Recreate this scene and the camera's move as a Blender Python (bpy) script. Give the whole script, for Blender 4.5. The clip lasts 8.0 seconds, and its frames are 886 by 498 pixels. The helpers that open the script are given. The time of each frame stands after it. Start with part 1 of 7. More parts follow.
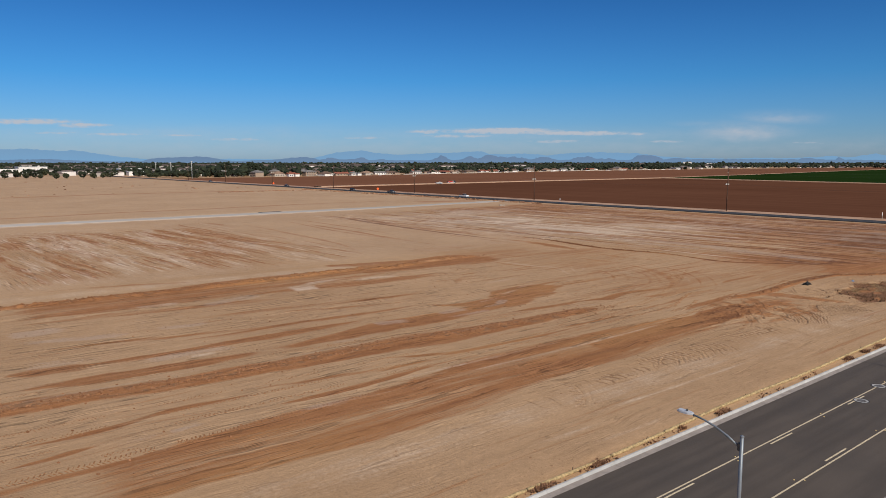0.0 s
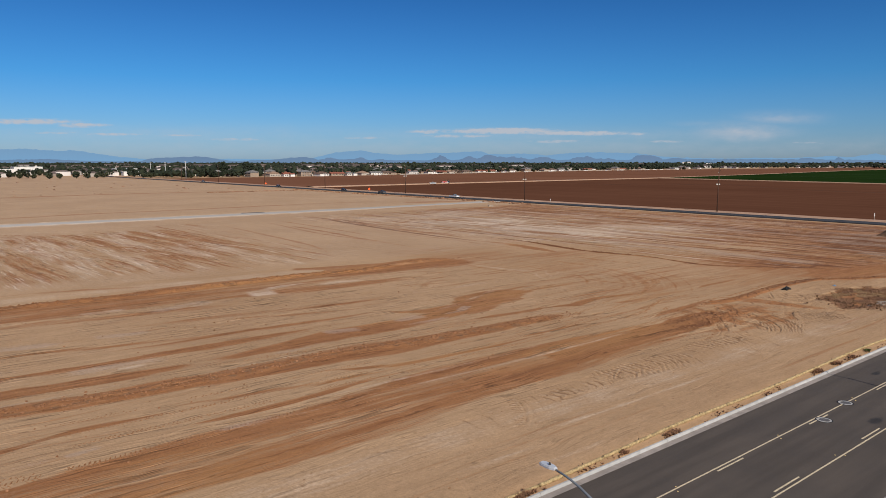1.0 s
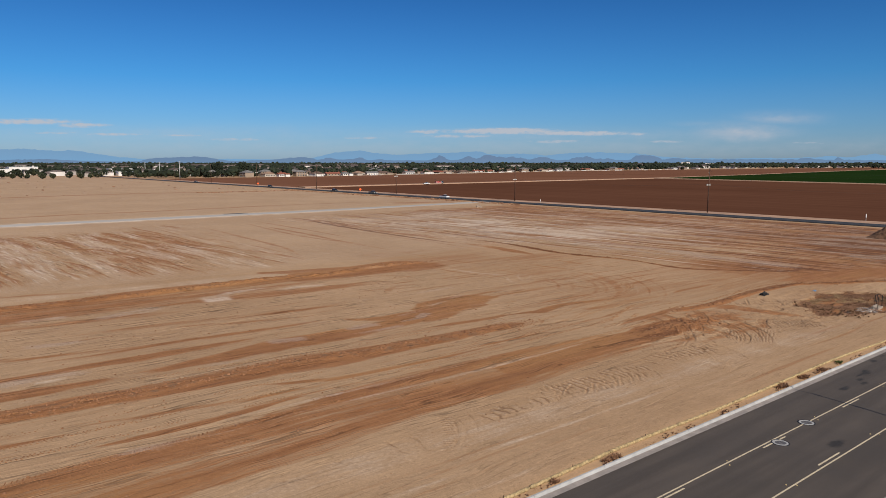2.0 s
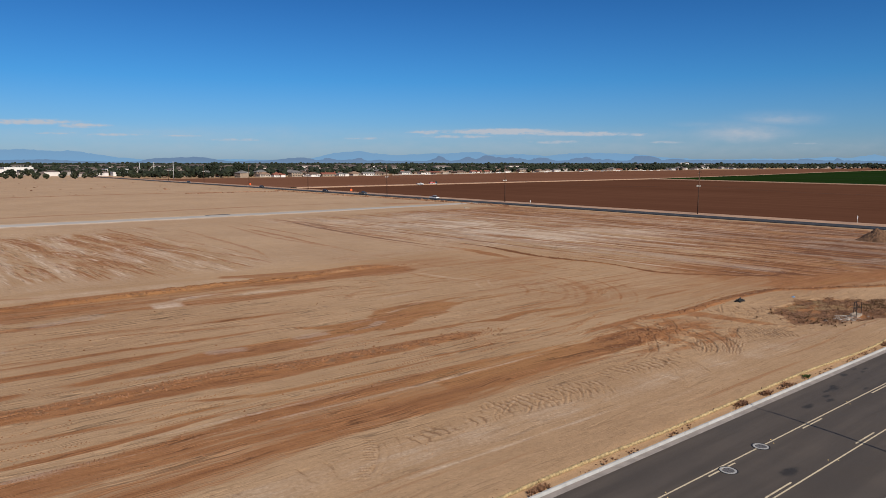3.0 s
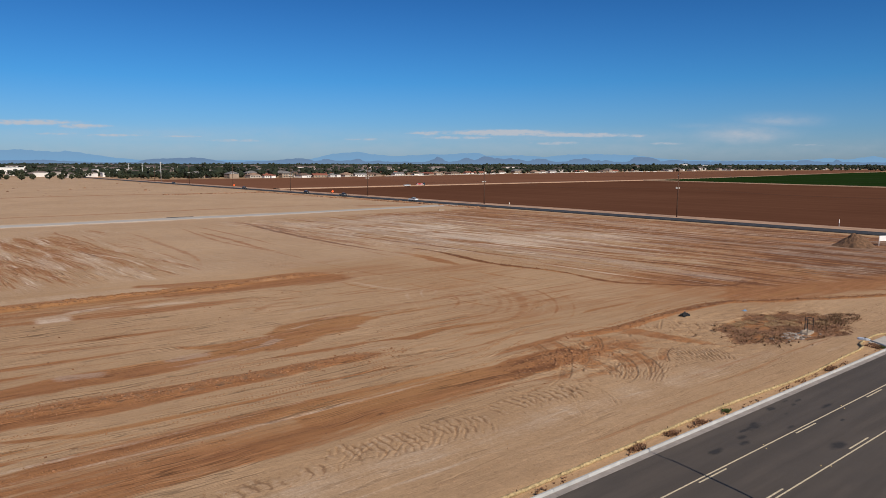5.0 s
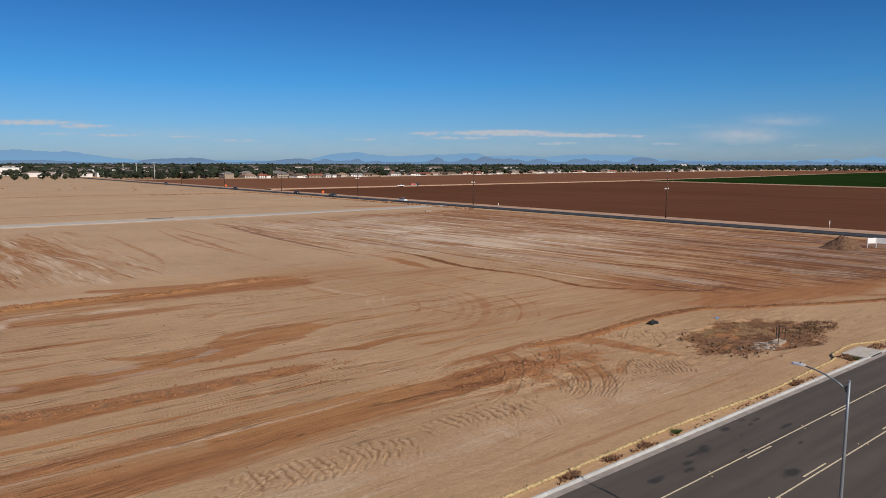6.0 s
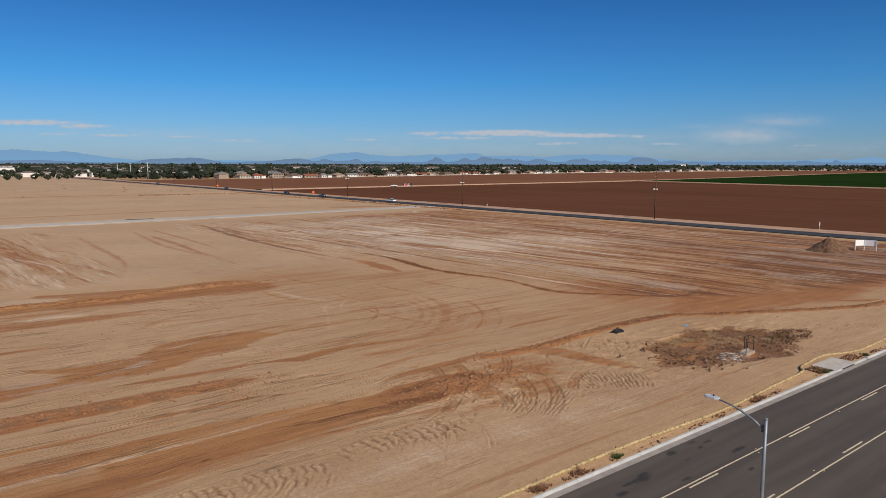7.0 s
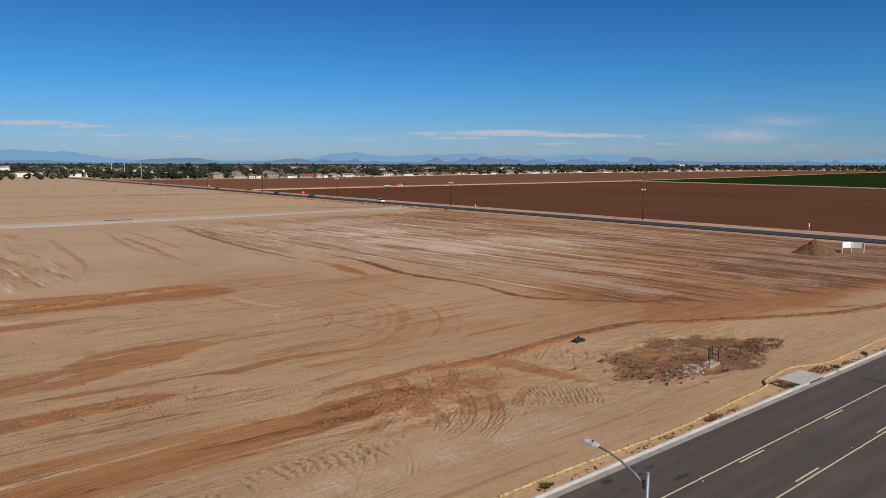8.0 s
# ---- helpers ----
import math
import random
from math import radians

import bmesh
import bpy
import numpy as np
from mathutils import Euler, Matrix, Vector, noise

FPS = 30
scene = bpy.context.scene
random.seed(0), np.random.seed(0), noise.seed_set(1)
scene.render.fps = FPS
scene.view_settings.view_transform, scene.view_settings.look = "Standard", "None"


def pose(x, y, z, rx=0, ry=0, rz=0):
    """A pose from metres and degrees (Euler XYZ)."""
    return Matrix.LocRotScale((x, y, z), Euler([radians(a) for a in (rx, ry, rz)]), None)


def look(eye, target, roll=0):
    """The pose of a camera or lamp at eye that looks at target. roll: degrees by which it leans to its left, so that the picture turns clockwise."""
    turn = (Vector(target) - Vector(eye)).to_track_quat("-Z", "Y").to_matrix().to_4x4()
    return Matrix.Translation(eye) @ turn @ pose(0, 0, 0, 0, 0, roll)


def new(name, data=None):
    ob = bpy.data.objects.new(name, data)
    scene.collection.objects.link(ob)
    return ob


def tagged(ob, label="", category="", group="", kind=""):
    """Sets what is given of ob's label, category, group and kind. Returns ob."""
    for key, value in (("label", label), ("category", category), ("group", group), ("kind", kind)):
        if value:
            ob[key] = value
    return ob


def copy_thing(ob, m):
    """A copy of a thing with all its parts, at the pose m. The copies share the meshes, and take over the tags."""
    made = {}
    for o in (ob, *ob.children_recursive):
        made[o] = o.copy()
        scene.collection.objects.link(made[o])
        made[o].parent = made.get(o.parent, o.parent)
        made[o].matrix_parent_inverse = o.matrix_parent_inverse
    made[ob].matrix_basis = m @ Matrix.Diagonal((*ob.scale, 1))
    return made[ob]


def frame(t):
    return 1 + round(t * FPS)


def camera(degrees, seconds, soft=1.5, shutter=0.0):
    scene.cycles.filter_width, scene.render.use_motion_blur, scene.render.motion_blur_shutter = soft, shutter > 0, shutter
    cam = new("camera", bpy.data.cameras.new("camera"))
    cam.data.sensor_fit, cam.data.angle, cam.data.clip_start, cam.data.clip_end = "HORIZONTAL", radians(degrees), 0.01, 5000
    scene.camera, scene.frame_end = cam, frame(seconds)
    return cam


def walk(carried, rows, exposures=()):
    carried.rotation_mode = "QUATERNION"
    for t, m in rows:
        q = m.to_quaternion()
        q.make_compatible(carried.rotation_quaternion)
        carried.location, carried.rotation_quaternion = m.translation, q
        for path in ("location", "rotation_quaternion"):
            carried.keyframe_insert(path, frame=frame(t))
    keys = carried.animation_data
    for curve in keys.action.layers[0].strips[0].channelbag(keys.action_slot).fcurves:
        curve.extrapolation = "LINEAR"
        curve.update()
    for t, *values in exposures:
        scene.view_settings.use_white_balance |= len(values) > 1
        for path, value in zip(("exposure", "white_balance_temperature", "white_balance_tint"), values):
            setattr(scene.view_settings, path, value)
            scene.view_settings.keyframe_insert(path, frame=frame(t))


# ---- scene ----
cam = camera(64.2, 8.0, soft=0.45)
# seconds, pitch below level, lean; the flight runs straight along x at constant height
PATH_ROWS = [(0.0, 7.05, 0.0), (1.5, 7.05, 0.0), (3.0, 7.006, 0.042), (4.5, 6.943, 0.102), (6.0, 6.91, 0.133), (8.0, 6.903, 0.14)]
SPEED, EYE = 6.59, 18.53
walk(cam, [(t, pose(SPEED * t, 0, EYE, 90 - pitch, 0, -39.0) @ pose(0, 0, 0, 0, 0, lean)) for t, pitch, lean in PATH_ROWS])

# ---------------------------------------------------------------- light
SUN_AZ, SUN_EL = 190.0, 37.2          # degrees clockwise from +y, degrees above the ground
world = bpy.data.worlds.new("sky")
scene.world = world
world.use_nodes = True
wt = world.node_tree
wt.nodes.clear()


def node(tree, kind, **props):
    n = tree.nodes.new(kind)
    for key, value in props.items():
        if key == "op":
            n.operation = value
        elif key == "blend":
            n.blend_type = value
    return n


def plug(tree, value, socket):
    """Joins a socket, or sets a number or a colour."""
    if isinstance(value, bpy.types.NodeSocket):
        tree.links.new(value, socket)
    else:
        socket.default_value = value


def calc(tree, op, a, b=0.0, c=0.0):
    n = node(tree, "ShaderNodeMath", op=op)
    plug(tree, a, n.inputs[0]), plug(tree, b, n.inputs[1]), plug(tree, c, n.inputs[2])
    return n.outputs[0]


def vec(tree, x, y, z):
    n = tree.nodes.new("ShaderNodeCombineXYZ")
    for value, socket in zip((x, y, z), n.inputs):
        plug(tree, value, socket)
    return n.outputs[0]


def grain(tree, coords, scale, detail=4.0, rough=0.55, distort=0.0):
    n = tree.nodes.new("ShaderNodeTexNoise")
    plug(tree, coords, n.inputs["Vector"])
    n.inputs["Scale"].default_value, n.inputs["Detail"].default_value = scale, detail
    n.inputs["Roughness"].default_value, n.inputs["Distortion"].default_value = rough, distort
    return n.outputs["Fac"]


def ease(tree, value, low, high, to_low=0.0, to_high=1.0):
    n = tree.nodes.new("ShaderNodeMapRange")
    n.interpolation_type = "SMOOTHSTEP"
    plug(tree, value, n.inputs["Value"])
    for key, number in (("From Min", low), ("From Max", high), ("To Min", to_low), ("To Max", to_high)):
        n.inputs[key].default_value = number
    return n.outputs["Result"]


def mixed_colour(tree, fac, a, b, blend="MIX"):
    n = tree.nodes.new("ShaderNodeMix")
    n.data_type, n.blend_type = "RGBA", blend
    plug(tree, fac, n.inputs[0])
    for value, index in ((a, 6), (b, 7)):
        plug(tree, value if isinstance(value, bpy.types.NodeSocket) else (*value[:3], 1.0), n.inputs[index])
    return n.outputs[2]


sky = wt.nodes.new("ShaderNodeTexSky")
sky.sky_type = "NISHITA"
sky.sun_disc = False
sky.sun_elevation, sky.sun_rotation = radians(SUN_EL), radians(SUN_AZ)
sky.air_density, sky.dust_density, sky.ozone_density, sky.altitude = 1.0, 0.6, 2.5, 350.0
way = wt.nodes.new("ShaderNodeTexCoord").outputs["Generated"]
parts = wt.nodes.new("ShaderNodeSeparateXYZ")
wt.links.new(way, parts.inputs[0])
ca, sa = math.cos(radians(39)), math.sin(radians(39))
ahead = calc(wt, "MAXIMUM", calc(wt, "ADD", calc(wt, "MULTIPLY", parts.outputs[0], sa), calc(wt, "MULTIPLY", parts.outputs[1], ca)), 0.05)
aside = calc(wt, "SUBTRACT", calc(wt, "MULTIPLY", parts.outputs[0], ca), calc(wt, "MULTIPLY", parts.outputs[1], sa))
sky_u, sky_v = calc(wt, "DIVIDE", aside, ahead), calc(wt, "DIVIDE", parts.outputs[2], ahead)
# thin cloud banks low over the horizon: centre u, v, half width, half height, strength
CLOUDS = [(0.085, 0.0425, 0.075, 0.0042, 1.25), (0.19, 0.0395, 0.075, 0.0032, 1.1), (-0.02, 0.0415, 0.035, 0.0035, 0.75), (0.02, 0.0355, 0.06, 0.0026, 0.7),
          (-0.58, 0.0555, 0.075, 0.0042, 0.9), (-0.505, 0.0505, 0.04, 0.0034, 0.95), (-0.46, 0.038, 0.05, 0.0026, 0.7), (-0.37, 0.0365, 0.04, 0.0022, 0.6), (-0.54, 0.040, 0.05, 0.0024, 0.5),
          (-0.29, 0.031, 0.05, 0.0028, 0.6), (-0.11, 0.033, 0.04, 0.0024, 0.5), (0.16, 0.028, 0.05, 0.0030, 0.6), (0.27, 0.0385, 0.03, 0.0028, 0.6), (0.31, 0.028, 0.03, 0.0026, 0.6), (0.50, 0.026, 0.06, 0.0026, 0.4)]
puff = grain(wt, vec(wt, calc(wt, "MULTIPLY", sky_u, 46.0), calc(wt, "MULTIPLY", sky_v, 150.0), 0.0), 1.4, 7.0, 0.62)
HAZY = [(0.42, 0.040, 0.060, 0.013, 0.48), (0.47, 0.060, 0.05, 0.008, 0.36), (0.36, 0.052, 0.035, 0.004, 0.16), (0.0, 0.020, 1.2, 0.015, 0.16), (-0.4, 0.038, 0.3, 0.012, 0.17), (0.15, 0.036, 0.35, 0.010, 0.16)]
cover, soft_cover = 0.0, 0.0
for u, v, hu, hv, power in CLOUDS + HAZY:
    du = calc(wt, "POWER", calc(wt, "ABSOLUTE", calc(wt, "DIVIDE", calc(wt, "SUBTRACT", sky_u, u), hu)), 2.0)
    dv = calc(wt, "POWER", calc(wt, "ABSOLUTE", calc(wt, "DIVIDE", calc(wt, "SUBTRACT", sky_v, v), hv)), 2.0)
    spot = calc(wt, "MULTIPLY", calc(wt, "POWER", 2.718, calc(wt, "MULTIPLY", calc(wt, "ADD", du, dv), -1.0)), power)
    if (u, v, hu, hv, power) in HAZY:
        soft_cover = calc(wt, "MAXIMUM", soft_cover, spot)
    else:
        cover = calc(wt, "MAXIMUM", cover, spot)
cloud = ease(wt, calc(wt, "MULTIPLY", cover, calc(wt, "MULTIPLY_ADD", puff, 3.6, -0.6)), 0.12, 1.1, 0.0, 0.92)
billow = grain(wt, vec(wt, calc(wt, "MULTIPLY", sky_u, 16.0), calc(wt, "MULTIPLY", sky_v, 44.0), 4.0), 1.5, 5.0, 0.6)
cloud = calc(wt, "MAXIMUM", cloud, calc(wt, "MULTIPLY", soft_cover, calc(wt, "MULTIPLY_ADD", billow, 3.0, -0.45)))
SKY_GAIN = 0.1
# the clear, deep blue of dry desert air: the sky's colour is filtered by height above the horizon
deep = wt.nodes.new("ShaderNodeValToRGB")
wt.links.new(parts.outputs[2], deep.inputs["Fac"])
while len(deep.color_ramp.elements) < 4:
    deep.color_ramp.elements.new(0.5)
for stop, at, tint in zip(deep.color_ramp.elements, (0.0, 0.11, 0.26, 1.0), ((0.405, 0.585, 0.94), (0.165, 0.50, 0.88), (0.090, 0.325, 0.65), (0.09, 0.32, 0.64))):
    stop.position, stop.color = at, (*tint, 1.0)
clear = mixed_colour(wt, 1.0, sky.outputs[0], deep.outputs[0], "MULTIPLY")
white = mixed_colour(wt, cloud, clear, (4.7, 5.0, 5.6))
back = wt.nodes.new("ShaderNodeBackground")
back.inputs["Strength"].default_value = SKY_GAIN
wt.links.new(white, back.inputs["Color"])
wt.links.new(back.outputs[0], wt.nodes.new("ShaderNodeOutputWorld").inputs["Surface"])

sun = new("sun", bpy.data.lights.new("sun", "SUN"))
sun.data.energy, sun.data.angle, sun.data.color = 5.0, radians(0.53), (1.0, 0.90, 0.76)
sun.matrix_world = look((0, 0, 60), (math.sin(radians(SUN_AZ)) * -60, math.cos(radians(SUN_AZ)) * -60, 60 - 60 * math.tan(radians(SUN_EL))))
scene.view_settings.exposure = 0.0

# ---------------------------------------------------------------- materials
def material(name, rough=0.9, metal=0.0, spec=0.3):
    m = bpy.data.materials.new(name)
    m.use_nodes = True
    b = m.node_tree.nodes["Principled BSDF"]
    b.inputs["Roughness"].default_value, b.inputs["Metallic"].default_value = rough, metal
    b.inputs["Specular IOR Level"].default_value = spec
    return m, m.node_tree, b


def place_of(tree):
    return tree.nodes.new("ShaderNodeTexCoord").outputs["Object"]


def world_place(tree):
    return tree.nodes.new("ShaderNodeNewGeometry").outputs["Position"]


def attr(tree, name):
    n = tree.nodes.new("ShaderNodeAttribute")
    n.attribute_name = name
    return n.outputs["Fac"]


def bumped(tree, b, height, strength, distance):
    n = tree.nodes.new("ShaderNodeBump")
    n.inputs["Strength"].default_value, n.inputs["Distance"].default_value = strength, distance
    plug(tree, height, n.inputs["Height"])
    tree.links.new(n.outputs[0], b.inputs["Normal"])


def plain(name, colour, rough=0.8, metal=0.0, vary=0.18, scale=3.0, spec=0.3, relief=0.0, each=0.0):
    """A painted, rusty or bare surface: one colour with blotches, fine grain and, if wanted, a tint for each object."""
    m, t, b = material(name, rough, metal, spec)
    p = world_place(t)
    blot = ease(t, grain(t, p, scale, 5.0), 0.3, 0.7)
    fine = ease(t, grain(t, p, scale * 9, 3.0), 0.25, 0.75)
    dark = tuple(c * (1 - vary) for c in colour)
    light = tuple(min(1.0, c * (1 + vary)) for c in colour)
    col = mixed_colour(t, blot, dark, light)
    col = mixed_colour(t, calc(t, "MULTIPLY", fine, 0.35), col, tuple(c * (1 - 1.2 * vary) for c in colour))
    if each:
        info = t.nodes.new("ShaderNodeObjectInfo")
        col = mixed_colour(t, ease(t, info.outputs["Random"], 0.0, 1.0, 0.0, each), col, tuple(c * 0.45 for c in colour))
    t.links.new(col, b.inputs["Base Color"])
    if relief:
        bumped(t, b, fine, 0.6, relief)
    return m


def island_mat(name, low, high, rough=0.9, vary_scale=0.4):
    """Colours spread over the loose pieces of one mesh."""
    m, t, b = material(name, rough)
    g = t.nodes.new("ShaderNodeNewGeometry")
    col = mixed_colour(t, g.outputs["Random Per Island"], low, high)
    blot = ease(t, grain(t, g.outputs["Position"], vary_scale, 4.0), 0.3, 0.7)
    col = mixed_colour(t, calc(t, "MULTIPLY", blot, 0.3), col, tuple(c * 0.6 for c in low))
    t.links.new(col, b.inputs["Base Color"])
    return m


DRY_A, DRY_B = (0.476, 0.314, 0.182), (0.394, 0.249, 0.138)
DAMP_A, DAMP_B = (0.255, 0.110, 0.045), (0.355, 0.170, 0.074)
FRESH = (0.165, 0.070, 0.031)
PALE = (0.60, 0.475, 0.36)
# tone of turned soil and of the shade painted into cuts and hollows
MOIST_SHADE = (0.225, 0.128, 0.070)
OCHRE = (0.38, 0.195, 0.078)
SILT = (0.43, 0.33, 0.255)


def soil_material():
    m, t, b = material("graded_soil", 0.95, 0.0, 0.15)
    p = world_place(t)
    xyz = t.nodes.new("ShaderNodeSeparateXYZ")
    t.links.new(p, xyz.inputs[0])
    x, y = xyz.outputs[0], xyz.outputs[1]
    a_ew, a_ns, a_damp, a_pale, a_silt, a_moist_shade = (attr(t, k) for k in ("ew", "ns", "damp", "pale", "silt", "moist_shade"))
    big = ease(t, grain(t, p, 0.035, 5.0), 0.3, 0.7)
    mid = ease(t, grain(t, p, 0.5, 6.0), 0.3, 0.7)
    small = grain(t, p, 3.5, 6.0, 0.65)
    tiny = grain(t, p, 15.0, 4.0, 0.75)
    # streaks left by the blade, along x on the near pads and along y in the east
    wob = calc(t, "MULTIPLY", calc(t, "SUBTRACT", grain(t, p, 0.06, 2.0), 0.5), 2.4)
    wob = calc(t, "ADD", wob, calc(t, "MULTIPLY", calc(t, "SUBTRACT", grain(t, p, 0.35, 3.0), 0.5), 0.5))
    ye = calc(t, "ADD", y, wob)
    tilt = ease(t, x, 140.0, 226.0, 0.06, 0.0)
    xn = calc(t, "ADD", calc(t, "ADD", x, wob), calc(t, "MULTIPLY", calc(t, "SUBTRACT", y, 80.0), tilt))
    turned = ease(t, a_ns, 0.12, 0.3)

    def streak(scale, stretch, seed, detail, rough):
        """Stretched grain that follows the blade's way."""
        ew = grain(t, vec(t, calc(t, "MULTIPLY", x, stretch), ye, seed), scale, detail, rough)
        ns = grain(t, vec(t, xn, calc(t, "MULTIPLY", y, stretch * 0.8), seed + 3.0), scale, detail, rough)
        return calc(t, "ADD", ew, calc(t, "MULTIPLY", turned, calc(t, "SUBTRACT", ns, ew)))

    s1 = streak(0.45, 0.05, 0.0, 5.0, 0.6)
    s2 = streak(1.9, 0.06, 7.0, 5.0, 0.62)
    s3 = streak(5.5, 0.05, 15.0, 4.0, 0.65)
    s4 = streak(0.9, 0.03, 27.0, 3.0, 0.6)
    worked = calc(t, "MINIMUM", calc(t, "ADD", a_ew, calc(t, "MULTIPLY", a_ns, 1.2)), 1.0)
    furrow = ease(t, calc(t, "ABSOLUTE", calc(t, "SUBTRACT", s4, 0.5)), 0.003, 0.016, 1.0, 0.0)
    fray = calc(t, "ADD", calc(t, "MULTIPLY", calc(t, "SUBTRACT", s2, 0.5), 0.9), calc(t, "MULTIPLY", calc(t, "SUBTRACT", s3, 0.5), 0.5))
    fray = calc(t, "ADD", fray, calc(t, "MULTIPLY", calc(t, "SUBTRACT", small, 0.5), 0.8))
    wear = ease(t, s1, 0.3, 0.68, 0.78, 1.2)
    dampness = calc(t, "MULTIPLY", a_damp, wear)
    dampness = calc(t, "ADD", dampness, calc(t, "MULTIPLY", a_ns, ease(t, s1, 0.40, 0.62, -0.22, 0.75)))
    dampness = calc(t, "ADD", dampness, calc(t, "MULTIPLY", a_ew, ease(t, s1, 0.40, 0.64, -0.12, 0.22)))
    dampness = calc(t, "ADD", dampness, calc(t, "MULTIPLY", calc(t, "MULTIPLY", worked, furrow), calc(t, "ADD", calc(t, "MULTIPLY", turned, 0.55), 0.28)))
    amount = calc(t, "ADD", dampness, calc(t, "MULTIPLY", fray, calc(t, "ADD", calc(t, "MULTIPLY", worked, 0.45), 0.45)))
    wet = ease(t, amount, 0.12, 0.78)
    light = calc(t, "ADD", a_pale, calc(t, "MULTIPLY", a_ns, ease(t, s2, 0.52, 0.68, 0.0, 0.75)))
    light = calc(t, "ADD", light, calc(t, "MULTIPLY", worked, ease(t, s3, 0.56, 0.70, 0.0, 0.25)))
    light = ease(t, calc(t, "ADD", light, calc(t, "MULTIPLY", fray, 0.8)), 0.1, 1.05)
    dry = mixed_colour(t, big, DRY_A, DRY_B)
    dry = mixed_colour(t, calc(t, "ADD", calc(t, "MULTIPLY", mid, 0.2), ease(t, s2, 0.35, 0.65, 0.0, 0.3)), dry, tuple(c * 0.80 for c in DRY_B))
    damp = mixed_colour(t, calc(t, "ADD", calc(t, "MULTIPLY", mid, 0.4), ease(t, s2, 0.35, 0.65, 0.0, 0.6)), DAMP_A, DAMP_B)
    ochre = ease(t, grain(t, vec(t, calc(t, "MULTIPLY", x, 0.25), y, 40.0), 0.12, 4.0), 0.5, 0.68, 0.0, 0.55)
    damp = mixed_colour(t, ochre, damp, OCHRE)
    col = mixed_colour(t, wet, dry, damp)
    fresh = ease(t, amount, 0.95, 1.8)
    col = mixed_colour(t, fresh, col, FRESH)
    col = mixed_colour(t, calc(t, "MULTIPLY", light, 0.9), col, PALE)
    silt = ease(t, calc(t, "ADD", calc(t, "MULTIPLY", a_silt, 1.1), calc(t, "MULTIPLY", fray, 1.5)), 0.28, 0.85)
    silt = calc(t, "MULTIPLY", silt, ease(t, a_silt, 0.02, 0.3))
    col = mixed_colour(t, calc(t, "MULTIPLY", silt, 0.5), col, SILT)
    # cuts and hollows: darker turned soil, with relief shade put into the colour
    moist_shade = ease(t, calc(t, "ADD", a_moist_shade, calc(t, "MULTIPLY", calc(t, "SUBTRACT", small, 0.5), 0.35)), 0.1, 0.9)
    col = mixed_colour(t, calc(t, "MULTIPLY", moist_shade, 0.85), col, MOIST_SHADE)
    drag = ease(t, s3, 0.3, 0.7, 0.975, 1.02)
    speck = calc(t, "MULTIPLY", drag, calc(t, "MULTIPLY", ease(t, tiny, 0.32, 0.68, 0.84, 1.12), ease(t, small, 0.3, 0.7, 0.92, 1.06)))
    # thin blade lines, relief shade painted in: a dark cut with a pale lip beside it, broken along their length
    broken = ease(t, grain(t, p, 0.16, 4.0), 0.38, 0.54)
    lines = 1.0
    for scale, stretch, seed in ((0.55, 0.035, 33.0), (1.5, 0.03, 39.0), (0.9, 0.045, 51.0)):
        f = streak(scale, stretch, seed, 2.5, 0.55)
        cut = ease(t, calc(t, "ABSOLUTE", calc(t, "SUBTRACT", f, 0.5)), 0.002, 0.012, 1.0, 0.0)
        lip = ease(t, calc(t, "ABSOLUTE", calc(t, "SUBTRACT", f, 0.518)), 0.002, 0.012, 1.0, 0.0)
        share = calc(t, "MULTIPLY", broken, calc(t, "MULTIPLY_ADD", worked, 0.8, 0.18))
        shade = calc(t, "ADD", calc(t, "MULTIPLY", cut, -0.46), calc(t, "MULTIPLY", lip, 0.24))
        lines = calc(t, "MULTIPLY", lines, calc(t, "MULTIPLY_ADD", shade, share, 1.0))
    crumb = grain(t, p, 6.5, 2.0, 0.6)
    crumbs = calc(t, "MULTIPLY", ease(t, crumb, 0.64, 0.69, 1.0, 0.76), ease(t, crumb, 0.30, 0.35, 1.10, 1.0))
    speck = calc(t, "MULTIPLY", speck, calc(t, "MULTIPLY", lines, crumbs))
    n = t.nodes.new("ShaderNodeMix")
    n.data_type, n.blend_type = "RGBA", "MULTIPLY"
    n.inputs[0].default_value = 1.0
    t.links.new(col, n.inputs[6])
    t.links.new(vec(t, speck, speck, speck), n.inputs[7])
    t.links.new(n.outputs[2], b.inputs["Base Color"])
    rel = calc(t, "ADD", calc(t, "MULTIPLY", small, 0.45), calc(t, "MULTIPLY", tiny, 0.3))
    rel = calc(t, "ADD", rel, calc(t, "MULTIPLY", calc(t, "MULTIPLY", s2, worked), 0.7))
    rel = calc(t, "ADD", rel, calc(t, "MULTIPLY", calc(t, "MULTIPLY", furrow, worked), -0.25))
    bumped(t, b, rel, 0.75, 0.12)
    return m


